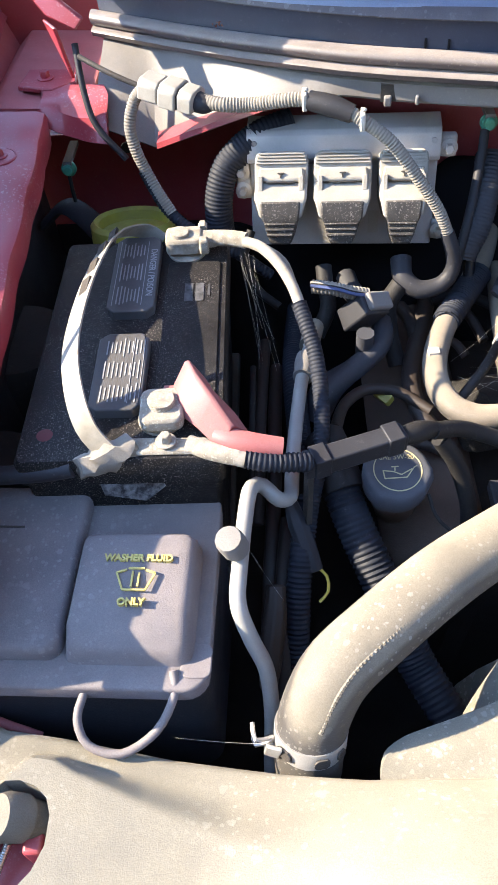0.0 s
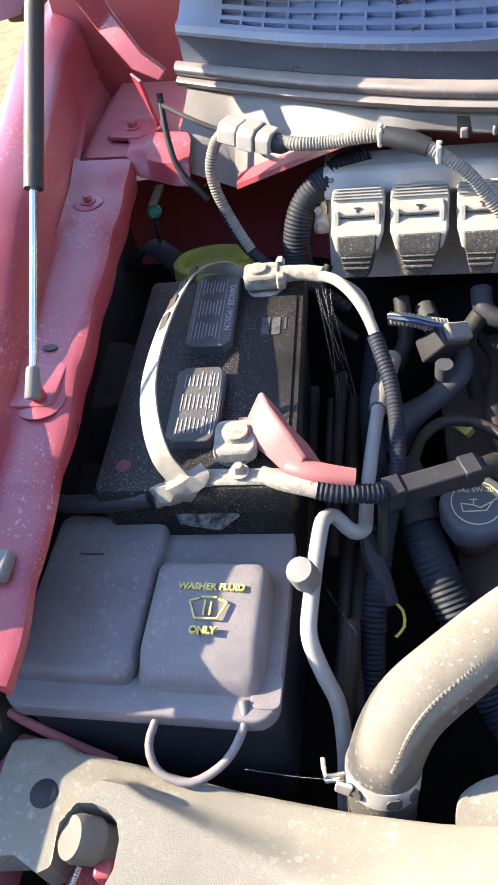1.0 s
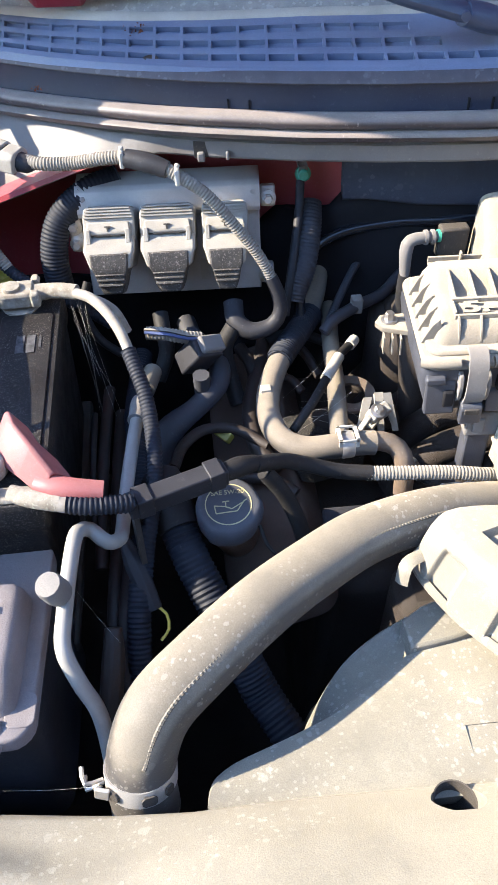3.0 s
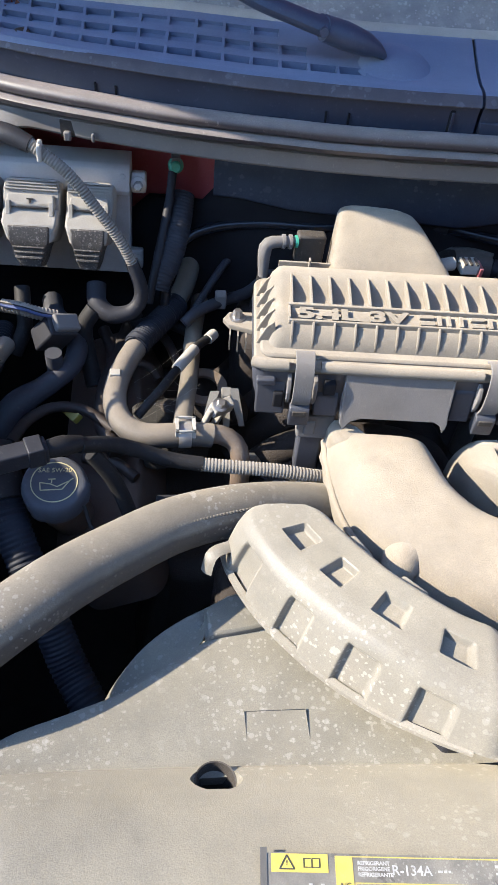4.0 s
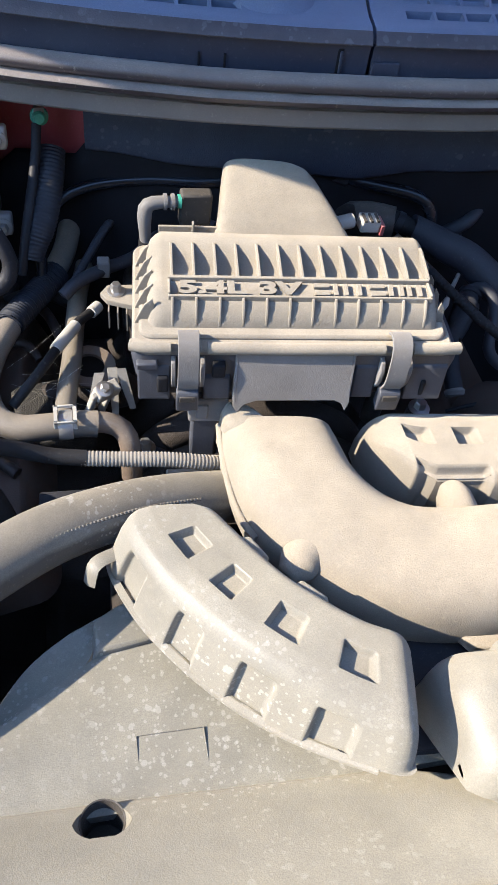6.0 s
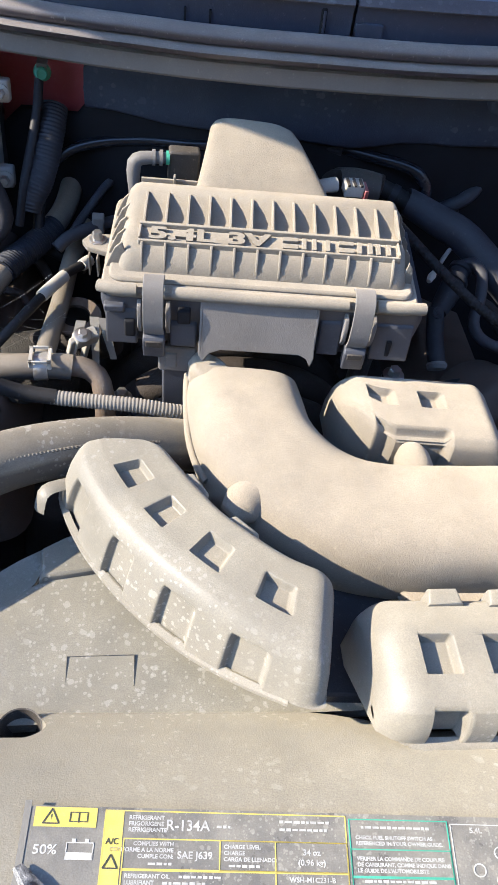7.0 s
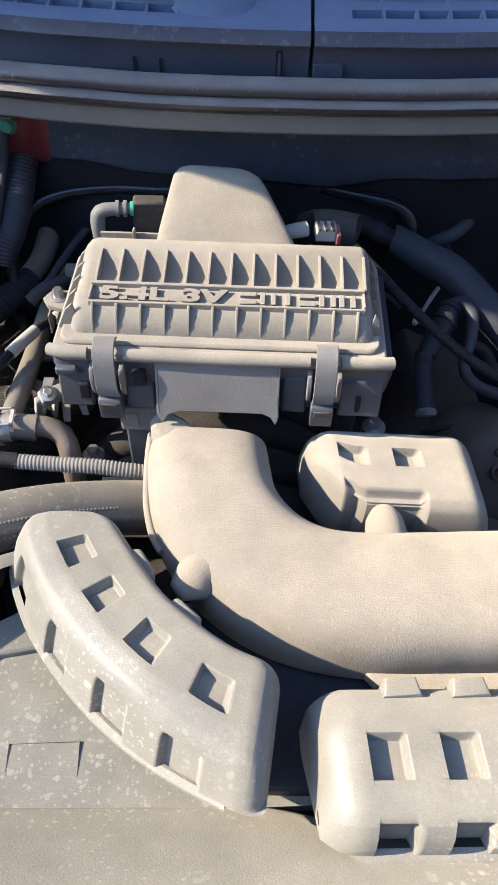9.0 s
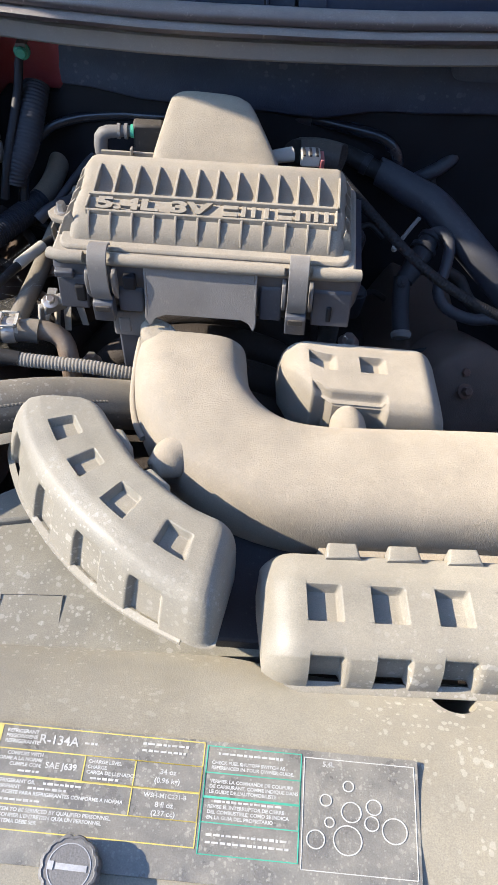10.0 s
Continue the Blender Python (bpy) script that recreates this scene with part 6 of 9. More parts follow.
def washer_tank():
    root = thing("washer_tank", (-0.72, 0.52, 0.95), "grey plastic washer fluid tank with a stepped lid", "washer tank")
    m = pose(-0.71, 0.525, 0, 0, 0, -1.5)
    bm = bmesh.new()
    out = rounded(-0.140, 0.124, -0.112, 0.108, 0.022, 5)
    # a shallow notch cut into the rear edge
    far = max(range(len(out)), key=lambda k: min(0, out[k][0] - out[k - 1][0]) if out[k][1] + out[k - 1][1] < 0.2 else out[k - 1][0] - out[k][0])
    bite = [(0.060, 0.108), (0.056, 0.104), (0.052, 0.0985), (0.044, 0.096), (0.037, 0.0985), (0.034, 0.104), (0.030, 0.108)]
    out = out[:far] + bite + out[far:]
    slab(bm, out, 1.118, 1.137, m, 0.004)
    part("lid_flange", bm, lid_plastic, root, smooth=50)
    bm = bmesh.new()
    slab(bm, rounded(-0.132, 0.124, -0.104, 0.098, 0.02, 4), 0.92, 1.12, m)
    part("body", bm, black_dusty, root, "dark tank body", bevel=0.004)
    bm = bmesh.new()
    slab(bm, rounded(-0.134, -0.012, -0.086, 0.101, 0.014, 4), 1.130, 1.157, m, 0.010)
    part("raised_block", bm, lid_plastic, root, smooth=50)
    bm = bmesh.new()
    loops = []
    for z, g in ((1.13, 0.004), (1.158, 0.0005), (1.1655, -0.002), (1.1685, -0.0055), (1.1695, -0.010)):
        loops.append([m @ Vector((x, y, z - (0.75 * max(0, -0.060 - y) if z > 1.14 else 0))) for x, y in sliced(rounded(-0.007 - g, 0.106 + g, -0.089 - g, 0.036 + g, 0.011, 4), -0.060)])
    rings(bm, loops)
    lid = part("filler_cap", bm, lid_plastic, root, "square flip-up filler cap with yellow print", smooth=50)
    face = m @ pose(0.045, 0, 1.1698)
    bm = bmesh.new()
    words(bm, "WASHER FLUID", 0.0100, face @ pose(0.0075, 0.003, 0), 0.0020, 'CENTER', 1.0, 0.0004, 0.066)
    words(bm, "ONLY", 0.0100, face @ pose(0.006, -0.0435, 0), 0.0020, 'CENTER', 1.0, 0.0004, 0.026)
    for x0, y0, x1, y1 in ((-0.024, -0.012, -0.014, -0.034), (0.024, -0.012, 0.014, -0.034), (-0.014, -0.034, 0.014, -0.034), (-0.024, -0.012, -0.012, -0.008), (0.024, -0.012, 0.012, -0.008), (-0.010, -0.006, 0.010, -0.006), (-0.004, -0.010, -0.004, -0.030), (0.004, -0.012, 0.004, -0.030)):
        x0, x1, y0, y1 = x0 * 0.76 + 0.007, x1 * 0.76 + 0.007, y0 * 0.82 - 0.003, y1 * 0.82 - 0.003
        d = Vector((x1 - x0, y1 - y0, 0))
        a = math.degrees(math.atan2(d.y, d.x))
        box(bm, 0, d.length, -0.0009, 0.0009, 0, 0.0018, face @ pose(x0, y0, 0, 0, 0, a))
    part("yellow_print", bm, cream_paint, lid, "yellow washer symbol and words")
    bm = bmesh.new()
    tube(bm, [m @ Vector(q) for q in ((0.092, -0.094, 1.14), (0.094, -0.112, 1.130), (0.080, -0.140, 1.118), (0.050, -0.158, 1.110), (0.020, -0.152, 1.112), (0.008, -0.132, 1.120), (0.012, -0.108, 1.126))], 0.0040, 10)
    part("tether", bm, lid_plastic, root, "bent plastic cap tether", smooth=60)
    bm = bmesh.new()
    box(bm, -0.098, -0.072, 0.0455, 0.0475, 1.1545, 1.1578, m)
    part("slit", bm, black_plastic, root, "narrow dark slit")
    bm = bmesh.new()
    slab(bm, rounded(0.098, 0.126, -0.100, -0.066, 0.008), 1.134, 1.1385, m)
    part("corner_pad", bm, lid_plastic, root, bevel=0.001)
    return root


def control_module():
    root = thing("engine_control_module", (-0.43, 1.06, 1.10), "dull aluminium engine control module with three plugs", "control module")
    m = pose(-0.434, 1.064, 1.239, 0, -1.5, -4) @ pose(0, 0, 0, -13.5)
    bm = bmesh.new()
    box(bm, -0.122, 0.122, -0.004, 0.028, -0.082, 0.074, m)
    part("case", bm, aluminium, root, bevel=0.002)
    bm = bmesh.new()
    rings(bm, [[m @ Vector((x, y, z)) for y, z in ((0.002, 0.030), (-0.014, 0.032), (-0.018, 0.038), (-0.016, 0.066), (-0.011, 0.0725), (0.020, 0.084), (0.022, 0.030))] for x in (-0.124, 0.123)])
    part("upper_housing", bm, aluminium, root, "pale upper housing with folded top edge", bevel=0.0015)
    for x, z in ((-0.133, 0.020), (0.134, 0.046), (-0.131, -0.004), (0.130, -0.062)):
        bolt(m @ pose(x, -0.008, z, 90), "mounting_bolt", root, clamp_metal, 0.0065, 0.012)
        bm = bmesh.new()
        box(bm, x - 0.010, x + 0.010, -0.007, 0.010, z - 0.012, z + 0.016, m)
        part("lug", bm, aluminium, root, bevel=0.003)
    for x in (-0.114, 0.114):
        bm = bmesh.new()
        lathe(bm, [(0.0035, 0), (0.003, 0.001), (0.0005, 0.0012)], m @ pose(x, -0.0175, 0.058, 90), 12)
        part("rivet", bm, steel, root)
    mp = m @ pose(0, -0.040, 0.054, -17) @ Matrix.Diagonal((1, 1, 0.90, 1)) @ pose(0, 0.020, -0.043)
    for x0, x1 in ((-0.110, -0.043), (-0.036, 0.036), (0.045, 0.105)):
        c, w = (x0 + x1) / 2, (x1 - x0) / 2

        def solid(levels, back=0.016):
            """Levels of (height, half-width share, front depth), top to bottom."""
            b = bmesh.new()
            return rings(b, [[mp @ Vector((c + s * w * f, y, z)) for s, y in ((-1, back), (1, back), (1, d), (-1, d))] for z, f, d in levels])

        plug = part("plug", solid(((0.043, 0.80, -0.022), (0.039, 0.96, -0.030), (0.026, 1.0, -0.034), (-0.004, 1.0, -0.036), (-0.008, 0.96, -0.034))), white_grey, root, "pale dusty harness plug", bevel=0.0025)
        for k in range(4):
            bm = bmesh.new()
            f = 0.86 + 0.03 * k
            box(bm, c - w * f, c + w * f, -0.0335 - 0.0013 * k, -0.020, 0.0385 - 0.0042 * k, 0.0404 - 0.0042 * k, mp)
            part("rib", bm, white_grey, plug)
        part("lever_top", solid(((0.020, 0.80, -0.040), (0.006, 0.86, -0.046), (0.002, 0.86, -0.045)), -0.03), white_grey, plug, "grey lever plate", bevel=0.0015)
        for s in (-1, 1):
            bm = bmesh.new()
            box(bm, c + s * w * 0.76 - 0.0030, c + s * w * 0.76 + 0.0030, -0.0485, -0.034, -0.010, 0.010, mp)
            part("lever_arm", bm, white_grey, plug, bevel=0.001)
        bm = bmesh.new()
        box(bm, c - 0.0010, c + 0.0010, -0.0465, -0.040, 0.007, 0.013, mp)
        box(bm, c - 0.004, c + 0.004, -0.0460, -0.040, 0.0125, 0.0142, mp)
        box(bm, c - w * 0.5, c + w * 0.5, -0.0472, -0.040, 0.0008, 0.0020, mp)
        part("lever_slot", bm, black_plastic, plug, "dark lever slot")
        part("shell", solid(((0.001, 0.97, -0.041), (-0.020, 0.98, -0.055), (-0.026, 0.92, -0.057), (-0.046, 0.78, -0.053))), white_grey, plug, bevel=0.003)
        part("boot", solid(((-0.024, 0.74, -0.0590), (-0.046, 0.70, -0.0565), (-0.052, 0.62, -0.0535), (-0.070, 0.50, -0.048), (-0.082, 0.36, -0.044)), -0.010), scuffed_black, plug, "black scuffed boot", bevel=0.002)
        for k in range(3):
            bm = bmesh.new()
            box(bm, c - w * (0.60 - 0.04 * k), c + w * (0.56 - 0.05 * k), -0.0545 + 0.0012 * k, -0.046, -0.0555 - 0.0075 * k, -0.0525 - 0.007 * k, mp)
            part("boot_rib", bm, scuffed_black, plug, bevel=0.001)
    bm = bmesh.new()
    bars(bm, m @ pose(0.043, -0.0045, -0.050, 90), [(0, 0, 0.014, 0.030)])
    part("sticker", bm, white_plastic, root, "small pale sticker")
    bm = bmesh.new()
    box(bm, -0.12, 0.12, 0.028, 0.06, -0.06, 0.06, m)
    part("mount", bm, black_plastic, root)
    return root


scuffed_black = material("scuffed_black_plastic", (0.018, 0.018, 0.020), 0.5, second=(0.045, 0.042, 0.040), dust=0.12, bump=0.4, patch=60.0, spots=1.0, spot_colour=(0.34, 0.31, 0.27), spot_scale=170.0)
white_grey = material("pale_plug_plastic", (0.29, 0.27, 0.235), 0.6, second=(0.40, 0.375, 0.33), dust=0.55, dust_colour=(0.43, 0.395, 0.335), bump=0.2, patch=45.0)


def oil_filler():
    root = thing("oil_filler", (-0.38, 0.70, 1.0), "dusty black oil filler cap with yellow oil-can print", "oil filler")
    m = pose(-0.393, 0.667, 1.113, 10, 0, -4)
    bm = bmesh.new()

    def lobed(j):
        return 1.0 if j % 16 not in (0, 1, 15) else 1.05

    lathe(bm, [(0.030, -0.022), (0.036, -0.020), (0.0375, -0.014), (0.0385, 0.004), (0.037, 0.011), (0.034, 0.014), (0.030, 0.0145), (0.0005, 0.0145)], m, 48, lobed)
    cap = part("cap", bm, cap_plastic, root)
    bm = bmesh.new()
    face = m @ pose(0, 0, 0.0146)
    lathe(bm, [(0.0268, 0), (0.0268, 0.0006), (0.0256, 0.0006), (0.0256, 0)], face, 40, None, True)
    words(bm, "SAE 5W-20", 0.0085, face @ pose(-0.001, 0.0155, 0, 0, 0, 4), 0.0004, 'CENTER', 0.95)
    for x0, y0, x1, y1 in ((-0.014, -0.012, 0.010, -0.009), (0.010, -0.009, 0.018, 0.004), (0.018, 0.004, 0.021, 0.006), (-0.014, -0.012, -0.016, -0.002), (-0.016, -0.002, -0.004, -0.003), (-0.004, -0.003, 0.004, -0.006), (0.004, -0.006, 0.016, 0.002), (-0.007, 0.003, 0.001, 0.004), (-0.003, -0.002, -0.003, 0.003)):
        d = Vector((x1 - x0, y1 - y0, 0))
        box(bm, 0, d.length, -0.0006, 0.0006, 0, 0.0006, face @ pose(x0, y0, 0, 0, 0, math.degrees(math.atan2(d.y, d.x))))
    part("yellow_print", bm, beige_print, cap, "pale yellow ring, words and oil can")
    bm = bmesh.new()
    tube(bm, [m @ Vector((0, 0, -0.02)), m @ Vector((0, 0.005, -0.06)), (-0.375, 0.715, 0.99)], [0.026, 0.024, 0.028], 20)
    part("neck", bm, engine_brown, root)
    bm = bmesh.new()
    tube(bm, [m @ Vector((0.035, -0.018, -0.005)), m @ Vector((0.05, -0.045, -0.02)), m @ Vector((0.10, -0.075, -0.035))], 0.0022, 6)
    part("tether", bm, rubber, root)
    return root


air_box()
throttle_duct()
inlet_tube()
snorkel()
resonator()
fan_shroud()
battery()
negative_clamp()
positive_clamp()
terminal_cover()
washer_tank()
control_module()
oil_filler()


# ---- engine, hoses and harness ----
def engine():
    root = thing("engine", (0.0, 0.8, 0.55), "dark oily engine block under the intake", "engine")
    bm = bmesh.new()
    box(bm, -0.30, 0.30, 0.62, 1.10, 0.55, 0.96, None, 0.03)
    part("block", bm, engine_dark, root, bevel=0.02)
    for side in (-1, 1):
        bm = bmesh.new()
        slab(bm, rounded(-0.06, 0.06, -0.24, 0.22, 0.03, 4), -0.06, 0.035, pose(side * 0.335, 0.86, 0.985, 0, side * 24, 0), 0.02)
        part("valve_cover", bm, engine_brown, root, "brown-black valve cover", smooth=50)
    for k in range(7):
        bm = bmesh.new()
        tube(bm, [(-0.16, 0.68 + 0.055 * k, 0.98), (-0.10, 0.68 + 0.055 * k, 1.05), (0.0, 0.68 + 0.055 * k, 1.075), (0.10, 0.68 + 0.055 * k, 1.05), (0.16, 0.68 + 0.055 * k, 0.98)], 0.022, 10)
        part("intake_runner", bm, engine_dark, root)
    bm = bmesh.new()
    box(bm, -0.2, 0.2, 0.56, 0.64, 0.7, 1.02)
    part("front_cover", bm, engine_dark, root, bevel=0.02)
    for x, y, z in ((0.186, 0.735, 1.135), (0.176, 0.82, 1.16)):
        bm = bmesh.new()
        tube(bm, [(x, y, z - 0.14), (x, y, z)], 0.014, 12, curve=False)
        part("coil", bm, black_plastic, root, bevel=0.002)
        bolt(pose(x, y, z), "coil_bolt", root, steel, 0.008, 0.012)
    return root


def intake_manifold():
    root = thing("intake_manifold", (0.02, 0.98, 0.88), "dark dusty intake manifold behind the air box", "manifold")
    bm = bmesh.new()
    slab(bm, rounded(-0.155, 0.185, 0.915, 1.045, 0.035, 6), 0.88, 1.135, None, 0.02)
    part("plenum", bm, engine_dark, root, smooth=50)
    for k in range(4):
        x = -0.115 + 0.085 * k
        bm = bmesh.new()
        tube(bm, [(x, 1.02, 1.12), (x, 0.97, 1.150), (x, 0.92, 1.135), (x, 0.885, 1.08), (x, 0.87, 1.0)], 0.021, 14)
        part("runner", bm, engine_dark, root, smooth=60)
    return root


def yellow_clip(base):
    bm = bmesh.new()
    slab(bm, rounded(-0.014, 0.014, -0.007, 0.007, 0.003), 0, 0.012, pose(*base, 30, 0, -50))
    return whole("dipstick_handle", bm, yellow_plastic, "small dirty yellow dipstick handle", "dipstick", bevel=0.001)


def radiator_hose():
    root = thing("radiator_hose", (-0.30, 0.5, 1.05), "fat dusty tan-grey upper radiator hose", "radiator hose")
    pts = [(-0.499, 0.385, 1.02), (-0.499, 0.388, 1.065), (-0.494, 0.403, 1.108), (-0.476, 0.427, 1.138), (-0.440, 0.458, 1.148), (-0.375, 0.510, 1.154), (-0.315, 0.552, 1.152), (-0.255, 0.588, 1.148), (-0.185, 0.617, 1.135), (-0.11, 0.640, 1.112), (-0.04, 0.655, 1.085), (0.02, 0.66, 1.05)]
    bm = bmesh.new()
    tube(bm, pts, [0.0325, 0.0325, 0.0325, 0.0325, 0.0325, 0.0315, 0.031, 0.030, 0.030, 0.030, 0.030, 0.030], 28)
    hose = part("hose", bm, hose_rubber, root, smooth=60)
    # the raised moulding seam along its flank
    bm = bmesh.new()
    line = spline(pts[2:10], 0.001)
    loops = []
    for i, q in enumerate(line[:-1]):
        t = (line[i + 1] - q).normalized()
        # the seam follows the sun's terminator, so its shadow sharpens the shade line
        n = t.cross(to_sun).normalized()
        if n.y > 0:
            n = -n
        n = (n + to_sun * 0.20).normalized()
        lift = 0.0015 if i % 4 < 2 else 0.0008
        c, b = q + n * (0.0326 - 0.0028 * ease(i / 230.0)), t.cross(n)
        loops.append([c - b * 0.0022, c - b * 0.0010 + n * lift, c + b * 0.0010 + n * lift, c + b * 0.0022, c - n * 0.002])
    rings(bm, loops)
    part("moulding_seam", bm, hose_rubber, hose, "raised notched moulding seam", smooth=20)
    bm = bmesh.new()
    d = Vector((0.05, 0.30, 0.95)).normalized()
    c = Vector((-0.498, 0.394, 1.086))
    tube(bm, [c - d * 0.010, c - d * 0.009, c + d * 0.009, c + d * 0.010], [0.0335, 0.0350, 0.0350, 0.0335], 36, curve=False)
    cl = part("hose_clamp", bm, clamp_metal, root, "flat spring hose clamp", smooth=40)
    face = Vector((0.10, -0.90, 0.28)).normalized()
    for a0, w in ((-0.9, 0.008), (0.15, 0.007), (0.75, 0.005)):
        bm = bmesh.new()
        q = Matrix.Rotation(a0, 3, d) @ (face - d * face.dot(d)).normalized()
        s = d.cross(q).normalized()
        o = c + q * 0.0349
        rings(bm, [[o + s * u * w + d * v * 0.0055 + q * h for u, v in ((-1, -0.5), (-0.6, -1), (0.6, -1), (1, -0.5), (1, 0.5), (0.6, 1), (-0.6, 1), (-1, 0.5))] for h in (-0.001, 0.0009)])
        part("clamp_slot", bm, black_plastic, cl, "dark slot in the band")
    for s0 in (-1, 1):
        bm = bmesh.new()
        tube(bm, [c + Vector((-0.034, -0.006, 0.003 * s0)), c + Vector((-0.050, -0.010, 0.007 * s0)), c + Vector((-0.053, 0.004, 0.011 * s0))], 0.0022, 6)
        part("wire_ear", bm, clamp_metal, cl)
    bm = bmesh.new()
    rings(bm, [[(-0.541, 0.376, 1.078), (-0.528, 0.372, 1.078), (-0.528, 0.376, 1.078), (-0.541, 0.380, 1.078)], [(-0.538, 0.374, 1.102), (-0.524, 0.370, 1.102), (-0.524, 0.374, 1.102), (-0.538, 0.378, 1.102)]])
    part("tang", bm, clamp_metal, cl, bevel=0.001)
    return root


def air_con_line():
    root = thing("air_conditioning_line", (-0.53, 0.5, 0.95), "pale aluminium air-conditioning pipe with a capped port", "pipe")
    pts = [(-0.472, 0.905, 1.13), (-0.482, 0.855, 1.145), (-0.494, 0.79, 1.150), (-0.502, 0.73, 1.146), (-0.508, 0.672, 1.142), (-0.510, 0.640, 1.142), (-0.512, 0.615, 1.147), (-0.524, 0.603, 1.158), (-0.540, 0.612, 1.170), (-0.551, 0.604, 1.178),
           (-0.556, 0.580, 1.176), (-0.562, 0.52, 1.162), (-0.563, 0.488, 1.150), (-0.552, 0.468, 1.122), (-0.538, 0.452, 1.086), (-0.534, 0.430, 1.03), (-0.536, 0.41, 0.96), (-0.536, 0.36, 0.90)]
    bm = bmesh.new()
    tube(bm, pts, 0.0080, 16, step=0.006)
    part("pipe", bm, pipe_metal, root, smooth=60)
    bm = bmesh.new()
    tube(bm, [(-0.488, 0.825, 1.148), (-0.4905, 0.810, 1.149), (-0.491, 0.805, 1.149), (-0.494, 0.788, 1.150)], [0.0125, 0.0135, 0.0120, 0.0120], 16)
    part("fitting", bm, grey_plastic, root)
    bm = bmesh.new()
    tube(bm, [(-0.475, 0.90, 1.132), (-0.484, 0.848, 1.146)], 0.0125, 16)
    part("braided_end", bm, rubber_dusty, root)
    bm = bmesh.new()
    ax = pose(-0.5610, 0.536, 1.162, 12, -14)
    lathe(bm, [(0.008, 0.0), (0.008, 0.014), (0.0130, 0.015), (0.0138, 0.018), (0.0138, 0.038), (0.0125, 0.042), (0.0005, 0.0425)], ax, 30, lambda j: 1.0 if j % 2 else 0.97)
    part("port_cap", bm, grey_plastic, root, "grey knurled port cap")
    return root


def heater_hoses():
    root = thing("heater_hose", (-0.26, 0.82, 1.0), "black heater hose with dusty looms and a spring clamp", "heater hose")
    bm = bmesh.new()
    tube(bm, [(-0.215, 1.11, 1.17), (-0.232, 1.045, 1.135), (-0.262, 0.985, 1.125), (-0.298, 0.92, 1.125), (-0.322, 0.86, 1.122), (-0.329, 0.81, 1.12), (-0.318, 0.768, 1.12), (-0.292, 0.748, 1.12), (-0.255, 0.746, 1.122), (-0.225, 0.748, 1.122), (-0.205, 0.748, 1.12)], 0.0155, 16)
    hose = part("hose", bm, rubber_mid, root, smooth=60)
    bm = bmesh.new()
    tube(bm, [(-0.243, 1.01, 1.128), (-0.262, 0.980, 1.126), (-0.298, 0.92, 1.127), (-0.303, 0.91, 1.127)], 0.0185, 14, pitch=0.0042, depth=0.002)
    part("split_loom", bm, loom_black, hose)
    bm = bmesh.new()
    tube(bm, [(-0.225, 0.748, 1.122), (-0.196, 0.750, 1.120), (-0.176, 0.744, 1.112), (-0.168, 0.730, 1.095), (-0.166, 0.722, 1.05)], 0.0125, 16)
    part("metal_pipe", bm, rust_pipe, root, "rust-stained metal pipe")
    bm = bmesh.new()
    tube(bm, [(-0.248, 0.747, 1.122), (-0.246, 0.747, 1.122), (-0.234, 0.748, 1.122), (-0.232, 0.748, 1.122)], [0.0165, 0.018, 0.018, 0.0165], 18, curve=False)
    clamp = part("spring_clamp", bm, clamp_metal, root, smooth=60)
    for y0, y1, z0 in ((0.734, 0.7365, 1.130), (0.757, 0.7595, 1.132)):
        bm = bmesh.new()
        for x0, x1, za, zb in ((-0.253, -0.227, z0 - 0.012, z0 - 0.008), (-0.253, -0.227, z0 + 0.008, z0 + 0.012), (-0.253, -0.248, z0 - 0.012, z0 + 0.012), (-0.232, -0.227, z0 - 0.012, z0 + 0.012)):
            box(bm, x0, x1, y0, y1, za, zb)
        part("clamp_frame", bm, white_plastic, clamp, "pale square clamp frame", bevel=0.0008, segments=1)
    for x in (-0.2505, -0.2295):
        part("clamp_bridge", box(bmesh.new(), x - 0.002, x + 0.002, 0.7365, 0.757, 1.1395, 1.1425), white_plastic, clamp)
    bm = bmesh.new()
    box(bm, -0.336, -0.322, 0.838, 0.850, 1.125, 1.139)
    part("white_tag", bm, white_plastic, hose, bevel=0.001)
    bm = bmesh.new()
    tube(bm, [(-0.205, 1.06, 1.10), (-0.219, 0.97, 1.105), (-0.228, 0.88, 1.105), (-0.240, 0.79, 1.105), (-0.242, 0.76, 1.10)], 0.0125, 14)
    part("second_hose", bm, rubber_dusty, root, smooth=60)


rubber_mid = material("worn_hose_rubber", (0.040, 0.037, 0.035), 0.55, dust=0.85, dust_colour=(0.36, 0.30, 0.225), bump=0.15, cling=0.12)
rust_pipe = material("rust_stained_pipe", (0.20, 0.14, 0.10), 0.55, second=(0.10, 0.06, 0.045), metal=0.4, dust=0.4, dust_colour=(0.45, 0.4, 0.32), bump=0.2, patch=40.0)


